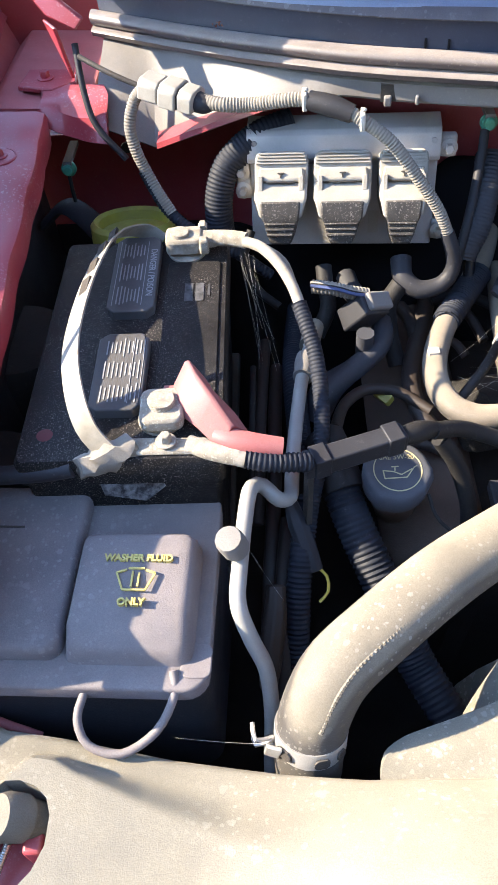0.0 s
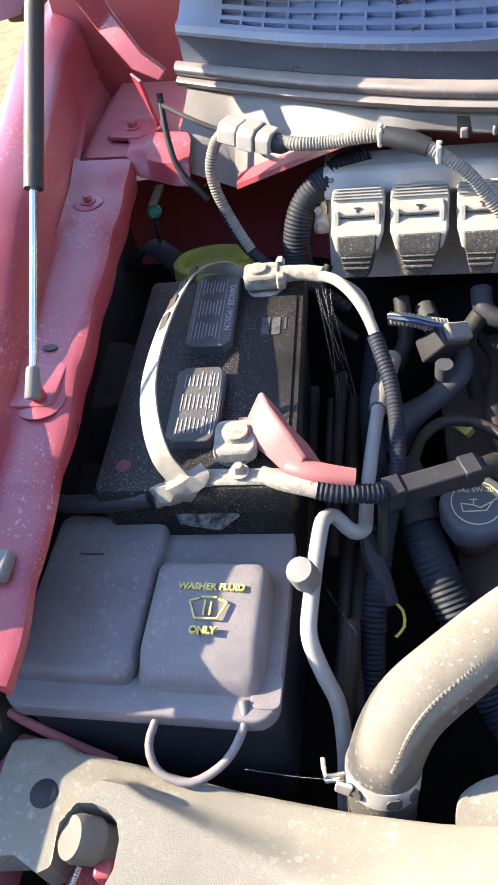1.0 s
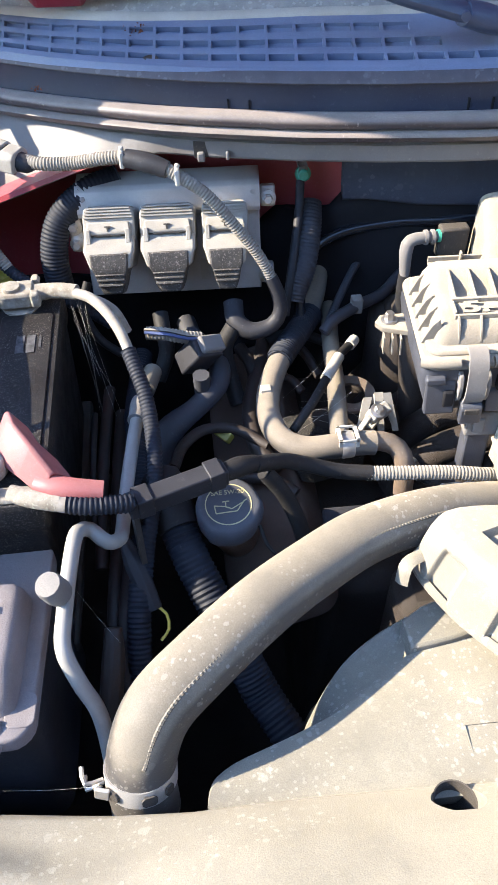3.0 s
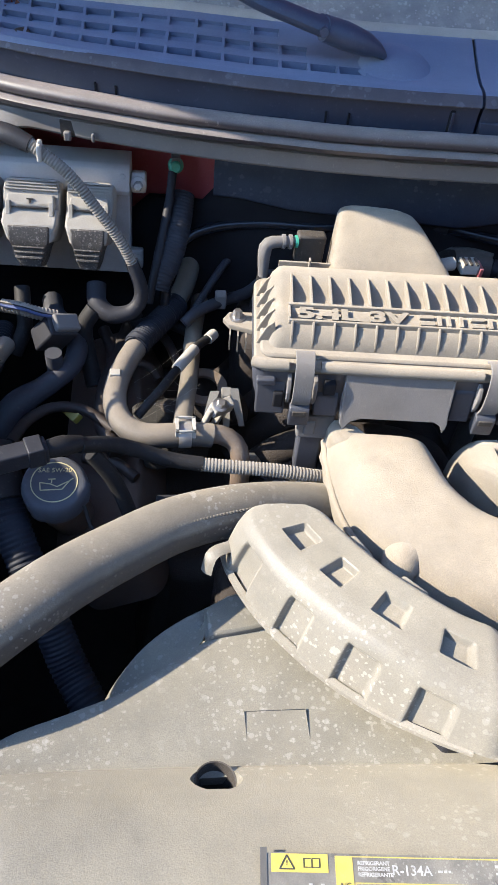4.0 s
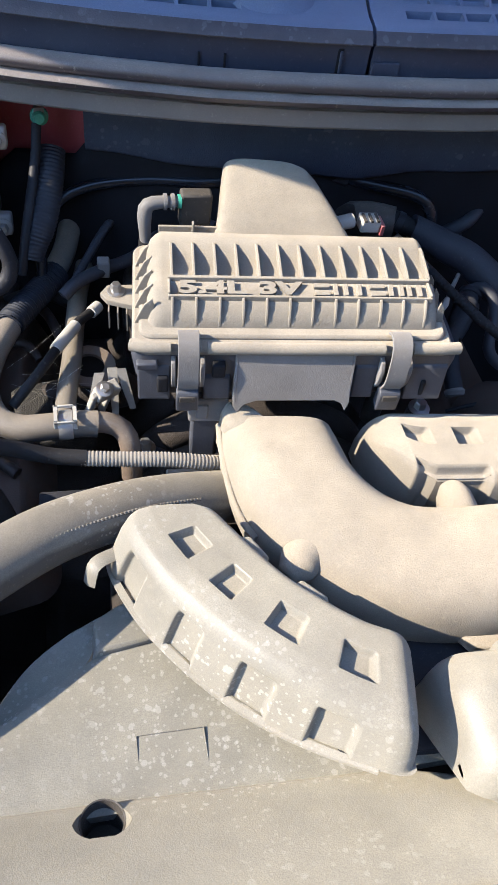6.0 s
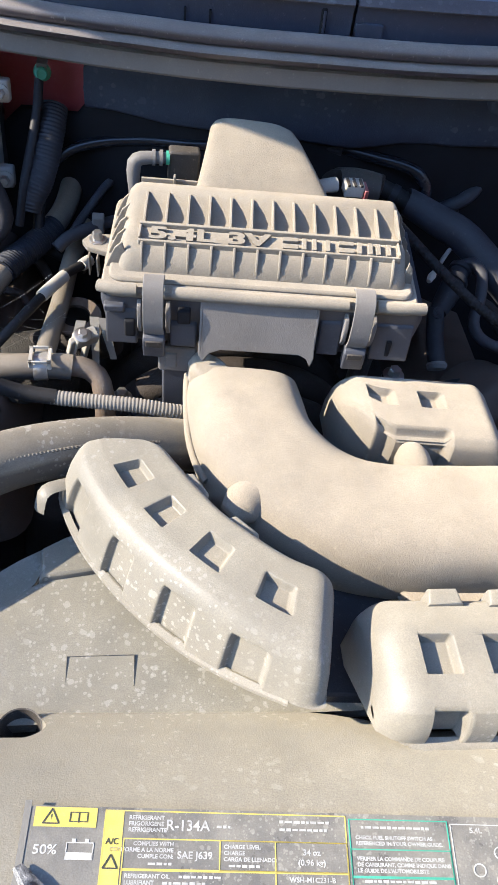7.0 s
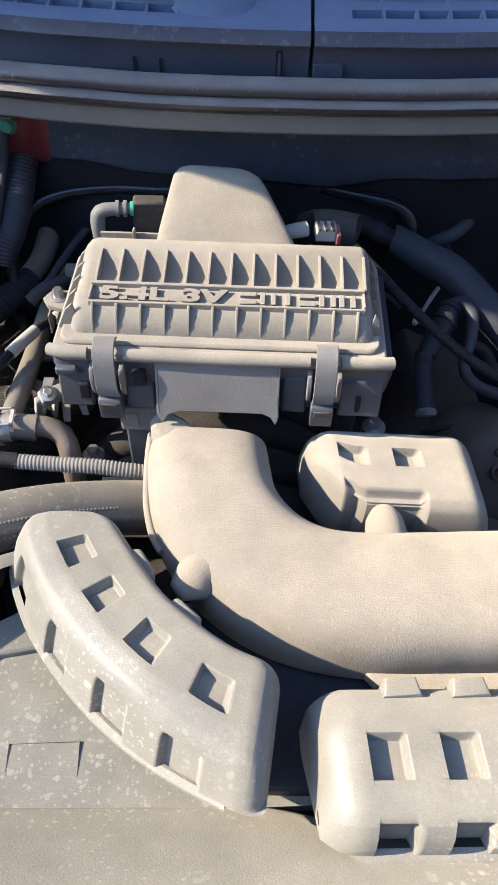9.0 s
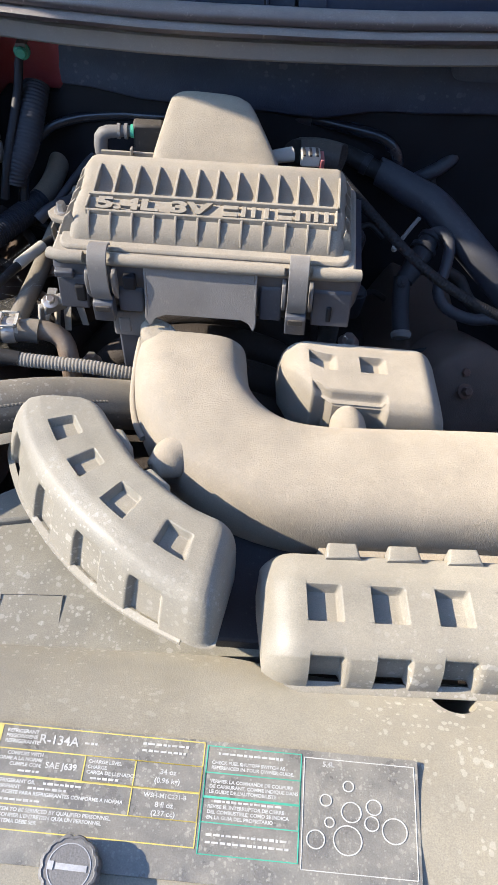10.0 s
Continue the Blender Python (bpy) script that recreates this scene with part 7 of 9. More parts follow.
def harness():
    g = "wiring looms"
    # dusty loom that arches over the control module
    root = thing("upper_loom", (-0.60, 1.08, 1.30), "pale dusty wiring loom with taped connector over the control module", "wiring loom", group=g)
    bm = bmesh.new()
    tube(bm, [(-0.664, 1.049, 1.212), (-0.680, 1.060, 1.236), (-0.694, 1.070, 1.262), (-0.704, 1.074, 1.290), (-0.708, 1.080, 1.320), (-0.699, 1.088, 1.348), (-0.684, 1.090, 1.364)], 0.0080, 12, pitch=0.0038, depth=0.0009)
    part("loom", bm, loom_dusty, root)
    bm = bmesh.new()
    tube(bm, [(-0.609, 1.052, 1.362), (-0.585, 1.040, 1.362), (-0.55, 1.037, 1.362), (-0.51, 1.028, 1.370), (-0.48, 1.022, 1.372), (-0.445, 1.008, 1.368), (-0.415, 0.995, 1.355), (-0.385, 0.985, 1.335), (-0.355, 0.974, 1.300), (-0.325, 0.966, 1.260), (-0.306, 0.961, 1.222)], [0.0088, 0.0086, 0.0082, 0.0080, 0.0078, 0.0078], 12, pitch=0.0038, depth=0.0009)
    part("loom", bm, loom_dusty, root)
    bm = bmesh.new()
    tube(bm, [(-0.309, 0.962, 1.228), (-0.299, 0.957, 1.203), (-0.296, 0.952, 1.180), (-0.308, 0.947, 1.160), (-0.336, 0.947, 1.152), (-0.356, 0.962, 1.160), (-0.358, 0.985, 1.175)], [0.0088, 0.0095, 0.010, 0.011, 0.0125, 0.0135, 0.014], 12)
    part("loom_end", bm, black_dusty, root, "dark taped end of the loom")
    bm = bmesh.new()
    tube(bm, [(-0.482, 1.022, 1.372), (-0.455, 1.012, 1.369), (-0.432, 1.003, 1.363)], [0.011, 0.0125, 0.0105], 12)
    part("tape", bm, black_dusty, root, "black tape wrap")
    for p in ((-0.487, 1.024, 1.372), (-0.421, 0.997, 1.359)):
        bm = bmesh.new()
        box(bm, p[0] - 0.003, p[0] + 0.003, p[1] - 0.0105, p[1] + 0.0105, p[2] - 0.0105, p[2] + 0.0105)
        box(bm, p[0] - 0.002, p[0] + 0.004, p[1] - 0.004, p[1] + 0.000, p[2] + 0.010, p[2] + 0.015)
        part("cable_tie", bm, white_plastic, root, bevel=0.002)
    d = pose(-0.647, 1.068, 1.364, 0, 6, -26)
    for x0, x1, h in ((-0.040, -0.012, 0.0185), (-0.010, 0.014, 0.0205), (0.016, 0.036, 0.0185)):
        bm = bmesh.new()
        rings(bm, [[d @ Vector((x, h * c, h * 0.85 * s)) for c, s in ((1, -0.6), (1, 0.55), (0.6, 0.95), (-0.6, 0.95), (-1, 0.55), (-1, -0.6))] for x in (x0, x1)])
        part("connector", bm, white_grey, root, "pale block connector", bevel=0.002)
    for x in (-0.011, 0.015):
        bm = bmesh.new()
        rings(bm, [[d @ Vector((x + o, 0.017 * c, 0.0145 * s)) for c, s in ((1, -0.6), (1, 0.55), (0.6, 0.95), (-0.6, 0.95), (-1, 0.55), (-1, -0.6))] for o in (-0.002, 0.002)])
        part("seal_band", bm, black_plastic, root, "black seal band")
    bm = bmesh.new()
    tube(bm, [d @ Vector((0.034, 0, 0)), d @ Vector((0.044, 0, 0)), d @ Vector((0.056, 0.002, 0.002))], [0.013, 0.012, 0.007], 9)
    part("wire_bundle", bm, black_dusty, root)
    # loom that runs on from the left panel down behind the battery
    cable("loom", [(-0.697, 1.072, 1.262), (-0.686, 1.064, 1.240), (-0.665, 1.05, 1.21), (-0.615, 1.02, 1.185), (-0.575, 1.01, 1.17), (-0.53, 1.0, 1.14)], 0.0085, loom_black, "black ribbed loom running behind the battery", "wiring loom", 0.005, 0.0012, group=g)
    cable("bonnet_cable", [(-0.775, 1.150, 1.395), (-0.768, 1.12, 1.345), (-0.755, 1.10, 1.31), (-0.72, 1.085, 1.272)], 0.0042, black_dusty, "thin black cable beside the cowl panel")
    cable("bonnet_cable", [(-0.768, 1.128, 1.388), (-0.72, 1.105, 1.372), (-0.66, 1.09, 1.352)], 0.0035, black_plastic, "thin black cable across the cowl panel")
    # big convoluted duct behind the control module
    cable("convoluted_tube", [(-0.50, 1.105, 1.305), (-0.545, 1.09, 1.295), (-0.585, 1.075, 1.265), (-0.60, 1.06, 1.22), (-0.598, 1.05, 1.16)], 0.0195, loom_black, "thick black convoluted tube beside the control module", "convoluted tube", 0.0050, 0.0014, 18)
    cable("convoluted_tube", [(-0.240, 1.085, 1.262), (-0.245, 1.055, 1.240), (-0.254, 1.025, 1.208), (-0.266, 1.002, 1.180), (-0.270, 0.992, 1.164)], [0.0185, 0.0195, 0.0195, 0.019, 0.013], rubber_grey, "thick grey convoluted tube hanging below the firewall", "convoluted tube", 0.0048, 0.0013, 18)
    cable("ground_strap", [(-0.255, 1.076, 1.302), (-0.260, 1.05, 1.265), (-0.276, 1.00, 1.20), (-0.285, 0.98, 1.15)], 0.006, black_dusty, "black strap hanging from a green push pin", "strap")
    cable("loom", [(-0.556, 1.02, 1.20), (-0.566, 1.0, 1.17), (-0.55, 0.985, 1.13), (-0.52, 0.97, 1.11)], 0.006, rubber, "thin black loom beside the control module", "wiring loom", group=g)
    # negative cable: bare, then in loom, running forward beside the battery
    cable("battery_cable", [(-0.566, 0.942, 1.238), (-0.540, 0.918, 1.243), (-0.518, 0.890, 1.236), (-0.503, 0.862, 1.224), (-0.494, 0.838, 1.210)], 0.0068, white_wire, "pale grey battery cable arching from the rear clamp", "battery cable")
    cable("battery_cable", [(-0.566, 0.944, 1.236), (-0.540, 0.935, 1.232), (-0.515, 0.93, 1.215), (-0.502, 0.93, 1.18)], 0.0052, white_wire, "thin pale grey cable branching from the rear clamp", "battery cable")
    cable("loom", [(-0.497, 0.846, 1.214), (-0.488, 0.820, 1.200), (-0.480, 0.795, 1.185), (-0.475, 0.76, 1.165), (-0.474, 0.72, 1.145), (-0.478, 0.68, 1.125), (-0.488, 0.64, 1.10), (-0.497, 0.60, 1.07)], 0.0098, loom_black, "ribbed black loom round the battery cable", "wiring loom", 0.0048, 0.0014, 12, group=g)
    cable("battery_cable", [(-0.728, 0.612, 1.203), (-0.76, 0.612, 1.196), (-0.81, 0.614, 1.19), (-0.845, 0.62, 1.185)], 0.0098, rubber_grey, "grey battery cable running out to the fender", "battery cable")
    cable("battery_cable", [(-0.572, 0.614, 1.217), (-0.558, 0.610, 1.216), (-0.545, 0.609, 1.214)], 0.0088, white_wire, "short pale cable end", "battery cable")
    cable("loom", [(-0.556, 0.610, 1.216), (-0.535, 0.608, 1.213), (-0.508, 0.611, 1.208), (-0.492, 0.614, 1.204)], 0.0105, loom_black, "short ribbed loom beside the positive terminal", "wiring loom", 0.0048, 0.0015, 12, group=g)
    root = thing("cable_channel", (-0.45, 0.64, 1.17), "black plastic cable channel with snap cover", "cable channel")
    m = pose(-0.447, 0.637, 1.196, 0, 0, 20)
    bm = bmesh.new()
    box(bm, -0.055, 0.055, -0.011, 0.011, -0.014, 0.008, m)
    part("body", bm, black_dusty, root, bevel=0.002)
    for x in (-0.038, 0.042):
        bm = bmesh.new()
        box(bm, x - 0.009, x + 0.009, -0.0125, 0.0125, -0.015, 0.0105, m)
        part("snap", bm, black_dusty, root, bevel=0.0015)
    bm = bmesh.new()
    tube(bm, [m @ Vector((0.05, 0, -0.004)), m @ Vector((0.075, 0.004, -0.008)), m @ Vector((0.095, 0.006, -0.014))], [0.010, 0.012, 0.009], 10)
    part("taped_end", bm, rubber, root)
    bm = bmesh.new()
    box(bm, -0.052, -0.046, -0.006, 0.006, -0.10, -0.013, m)
    part("stand", bm, black_plastic, root)
    cable("loom", [(-0.362, 0.672, 1.182), (-0.33, 0.69, 1.165), (-0.30, 0.70, 1.145), (-0.26, 0.700, 1.128), (-0.22, 0.698, 1.122)], 0.0095, rubber, "taped black harness crossing the engine", "wiring loom", group=g)
    cable("loom", [(-0.225, 0.698, 1.122), (-0.18, 0.695, 1.120), (-0.13, 0.692, 1.118), (-0.08, 0.69, 1.11), (-0.02, 0.70, 1.09)], 0.0092, loom_dusty, "tan dusty ribbed loom crossing the engine", "wiring loom", 0.0042, 0.0011, 12, group=g)
    cable("loom", [(-0.35, 0.68, 1.16), (-0.325, 0.672, 1.12), (-0.305, 0.66, 1.06), (-0.30, 0.65, 1.0)], 0.010, rubber, "black taped harness branch hanging down", "wiring loom", group=g)
    # thick convoluted coolant loom under the hose
    cable("convoluted_tube", [(-0.462, 0.698, 1.108), (-0.455, 0.672, 1.094), (-0.440, 0.632, 1.072), (-0.422, 0.597, 1.048), (-0.400, 0.557, 1.017), (-0.375, 0.512, 0.977), (-0.34, 0.455, 0.95), (-0.32, 0.43, 0.90)], 0.0225, loom_black, "thick black convoluted tube running under the hose", "convoluted tube", 0.0062, 0.0020, 20)
    cable("sleeve", [(-0.470, 0.725, 1.112), (-0.462, 0.700, 1.108), (-0.450, 0.662, 1.092)], 0.0255, rubber, "frayed black sleeve at the tube's end", "sleeve")
    cable("convoluted_tube", [(-0.492, 0.65, 1.10), (-0.497, 0.615, 1.08), (-0.503, 0.57, 1.05), (-0.506, 0.52, 1.0), (-0.506, 0.46, 0.92)], 0.0145, loom_black, "black convoluted tube going down beside the engine", "convoluted tube", 0.0055, 0.002, 14)
    cable("convoluted_tube", [(-0.494, 1.0, 1.08), (-0.500, 0.93, 1.08), (-0.503, 0.86, 1.09), (-0.500, 0.79, 1.085), (-0.495, 0.72, 1.08)], 0.015, loom_black, "dark convoluted tube beside the battery", "convoluted tube", 0.0055, 0.002, 14)
    for pts, r, mt in (([(-0.54, 0.93, 1.08), (-0.545, 0.83, 1.075), (-0.548, 0.74, 1.06), (-0.550, 0.66, 1.03)], 0.008, rubber_brown),
                       ([(-0.525, 0.90, 1.06), (-0.528, 0.80, 1.06), (-0.53, 0.70, 1.04), (-0.535, 0.60, 1.02), (-0.54, 0.50, 0.96)], 0.009, rubber_brown),
                       ([(-0.555, 0.86, 1.10), (-0.556, 0.78, 1.09), (-0.556, 0.70, 1.06)], 0.004, rubber),
                       ([(-0.513, 0.66, 1.04), (-0.52, 0.58, 1.03), (-0.523, 0.50, 0.99), (-0.522, 0.42, 0.9)], 0.010, rubber_brown)):
        cable("pipe", pts, r, mt, "dirty brown-black pipe beside the battery", "pipe", group="side pipes")
    # vacuum and heater pipework at the middle
    cable("pipe", [(-0.425, 1.02, 1.12), (-0.418, 0.985, 1.120), (-0.398, 0.955, 1.118), (-0.384, 0.925, 1.113), (-0.390, 0.889, 1.108), (-0.421, 0.862, 1.095), (-0.458, 0.838, 1.08), (-0.48, 0.81, 1.05)], [0.0145, 0.0145, 0.0145, 0.0145, 0.0150, 0.0155, 0.021, 0.021], rubber_grey, "grey bent hose with a plug below the control module", "pipe")
    cable("plug", [(-0.410, 0.882, 1.10), (-0.411, 0.879, 1.138)], 0.0115, rubber_grey, "grey ribbed plug on a bent hose", "plug")
    cable("hose", [(-0.455, 0.75, 1.10), (-0.44, 0.80, 1.09), (-0.41, 0.83, 1.085), (-0.37, 0.83, 1.08), (-0.33, 0.80, 1.075)], 0.0075, rubber_brown, "thin brown hose looping beside the filler", "hose")
    cable("hose", [(-0.305, 1.02, 1.10), (-0.325, 0.95, 1.085), (-0.345, 0.88, 1.07), (-0.345, 0.82, 1.065), (-0.325, 0.77, 1.06)], 0.0125, rubber_brown, "dark hose behind the oil filler", "hose")
    cable("hose", [(-0.31, 0.98, 1.105), (-0.28, 0.99, 1.11), (-0.25, 0.995, 1.10), (-0.20, 0.97, 1.09)], 0.0075, rubber, "thin black hose crossing behind", "hose")
    cable("loom", [(-0.36, 0.955, 1.155), (-0.375, 0.945, 1.13), (-0.37, 0.93, 1.09), (-0.36, 0.90, 1.06)], 0.0125, rubber, "black harness trunk under the module plugs", "wiring loom", group=g)
    cable("loom", [(-0.46, 0.985, 1.165), (-0.458, 0.965, 1.15), (-0.455, 0.94, 1.13), (-0.47, 0.92, 1.10)], 0.011, rubber, "black harness trunk under the module plugs", "wiring loom", group=g)
    cable("loom", [(-0.477, 0.925, 1.178), (-0.455, 0.918, 1.180), (-0.43, 0.915, 1.175), (-0.408, 0.918, 1.168)], 0.0095, loom_dusty, "short open loom with bare wires", "wiring loom", 0.0048, 0.0014, group=g)
    for k, mt in enumerate((white_wire, rubber, blue_wire)):
        cable("wire", [(-0.480, 0.922 - 0.003 * k, 1.186), (-0.45, 0.912 - 0.003 * k, 1.188), (-0.425, 0.908 - 0.003 * k, 1.182), (-0.40, 0.912, 1.172)], 0.0022, mt, "thin bare wire in an open loom", "wire", seg=6, group="bare wires")
    root = thing("connector", (-0.41, 0.91, 1.10), "dirty dark multi-pin connector with white dust", "connector")
    d = pose(-0.410, 0.910, 1.150, 30, 20, 30)
    bm = bmesh.new()
    box(bm, -0.02, 0.02, -0.016, 0.016, -0.03, 0.022, d)
    part("shell", bm, black_dusty, root, bevel=0.003)
    bm = bmesh.new()
    box(bm, -0.014, 0.022, -0.012, 0.012, 0.018, 0.030, d)
    part("face", bm, grey_plastic, root, bevel=0.003)
    # white-wrapped cable beside the air box
    cable("cable", [(-0.20, 0.93, 1.13), (-0.222, 0.90, 1.135), (-0.245, 0.86, 1.135), (-0.27, 0.82, 1.13), (-0.30, 0.79, 1.11)], 0.0062, rubber, "black cable with pale tape beside the air box")
    bm = bmesh.new()
    tube(bm, [(-0.222, 0.899, 1.135), (-0.238, 0.872, 1.136), (-0.248, 0.856, 1.135)], 0.0078, 10)
    whole("tape_wrap", bm, white_plastic, "pale tape wrapped round a cable", "tape", smooth=60)
    bm = bmesh.new()
    tube(bm, [(-0.192, 0.94, 1.13), (-0.202, 0.926, 1.131)], 0.0078, 10)
    whole("tape_wrap", bm, white_plastic, "pale tape wrapped round a cable", "tape", smooth=60)
    cable("loom", [(-0.225, 0.975, 1.13), (-0.202, 1.012, 1.15), (-0.168, 1.062, 1.172), (-0.134, 1.088, 1.18), (-0.10, 1.074, 1.186), (-0.07, 1.055, 1.19), (-0.03, 1.03, 1.19)], 0.0062, rubber_grey, "thin grey ribbed loom behind the air box", "wiring loom", 0.0036, 0.0007, group=g)
    cable("cable", [(-0.235, 0.948, 1.14), (-0.218, 0.962, 1.15), (-0.18, 0.988, 1.152), (-0.14, 1.012, 1.152), (-0.105, 1.045, 1.162), (-0.072, 1.073, 1.17)], 0.0085, rubber_grey, "grey cable rising behind the air box")
    bm = bmesh.new()
    box(bm, -0.190, -0.174, 0.978, 0.994, 1.144, 1.168)
    whole("cable_clip", bm, grey_plastic, "small grey clip holding a cable", "clip", bevel=0.002)
    cable("pipe", [(-0.25, 1.085, 1.19), (-0.215, 1.09, 1.21), (-0.142, 1.100, 1.226), (-0.08, 1.100, 1.236), (-0.02, 1.09, 1.238)], 0.0125, rubber, "black pipe with a metal band under the firewall mat", "pipe")
    bm = bmesh.new()
    tube(bm, [(-0.165, 1.0975, 1.2215), (-0.135, 1.1005, 1.2270)], 0.0131, 16, curve=False)
    whole("pipe_band", bm, steel, "dull metal band round a pipe", "band", smooth=60)
    for p0, p1, r in (((-0.35, 0.99, 1.09), (-0.335, 0.90, 1.07), 0.0095), ((-0.31, 0.93, 1.08), (-0.27, 0.90, 1.075), 0.006), ((-0.29, 1.01, 1.09), (-0.24, 0.93, 1.075), 0.007), ((-0.37, 0.78, 1.04), (-0.30, 0.74, 1.045), 0.008)):
        mid = (Vector(p0) + Vector(p1)) / 2 + Vector((0.006, 0.004, 0.006))
        cable("hose", [p0, tuple(mid), p1], r, rubber_brown, "dark hose deep beside the engine", "hose", group="deep hoses")
    # foam block under the webs
    bm = bmesh.new()
    slab(bm, rounded(-0.045, 0.045, -0.055, 0.05, 0.015), 0, 0.03, pose(-0.255, 0.825, 1.035, 0, 0, 12), 0.008)
    rnd = random.Random(8)
    for v in bm.verts:
        v.co += Vector((rnd.uniform(-1, 1), rnd.uniform(-1, 1), rnd.uniform(-1, 1))) * 0.0015
    whole("foam_block", bm, foam_dark, "dark crumbling foam block speckled with debris", "foam")
    # side plug with yellow seal left of the hose
    root = thing("connector", (-0.50, 0.60, 1.0), "black two-way connector with a yellow wire", "connector")
    d = pose(-0.500, 0.612, 1.085, 40, 0, 25)
    bm = bmesh.new()
    tube(bm, [d @ Vector((0, 0.04, 0)), d @ Vector((0, 0.01, 0)), d @ Vector((0, -0.03, 0)), d @ Vector((0, -0.045, 0))], [0.007, 0.012, 0.012, 0.010], 8)
    part("shell", bm, black_dusty, root, bevel=0.001)
    bm = bmesh.new()
    tube(bm, [d @ Vector((0.002, -0.04, 0)), d @ Vector((0.010, -0.055, 0.002)), d @ Vector((0.006, -0.072, 0.0)), d @ Vector((-0.006, -0.08, -0.004))], 0.0018, 6)
    part("yellow_wire", bm, yellow_paint, root)
    root = thing("sensor_plug", (-0.545, 0.50, 1.0), "brown-black sensor plug low beside the pipe", "connector")
    bm = bmesh.new()
    tube(bm, [(-0.528, 0.552, 1.075), (-0.530, 0.525, 1.055), (-0.535, 0.495, 1.03), (-0.538, 0.47, 1.0)], [0.010, 0.0135, 0.0135, 0.010], 8)
    part("shell", bm, rubber_brown, root, bevel=0.002)


foam_dark = material("speckled_foam", (0.016, 0.015, 0.014), 0.9, bump=0.8, spots=1.4, spot_colour=(0.2, 0.17, 0.13), spot_scale=330.0)
white_wire = material("pale_cable", (0.34, 0.315, 0.275), 0.6, second=(0.22, 0.195, 0.16), dust=0.5, dust_colour=(0.42, 0.375, 0.31), bump=0.2, patch=70.0)
blue_wire = plain("blue_wire", (0.05, 0.07, 0.16), 0.4)
rubber_grey = material("grey_rubber", (0.019, 0.021, 0.029), 0.6, dust=0.15, dust_colour=(0.16, 0.152, 0.15), bump=0.2)
glossy_black = material("glossy_black_pipe", (0.010, 0.012, 0.017), 0.22, dust=0.05, dust_colour=(0.12, 0.12, 0.13), bump=0.03)
rubber_brown = material("brown_rubber", (0.016, 0.012, 0.011), 0.6, second=(0.030, 0.020, 0.016), dust=0.10, dust_colour=(0.12, 0.092, 0.075), bump=0.2)


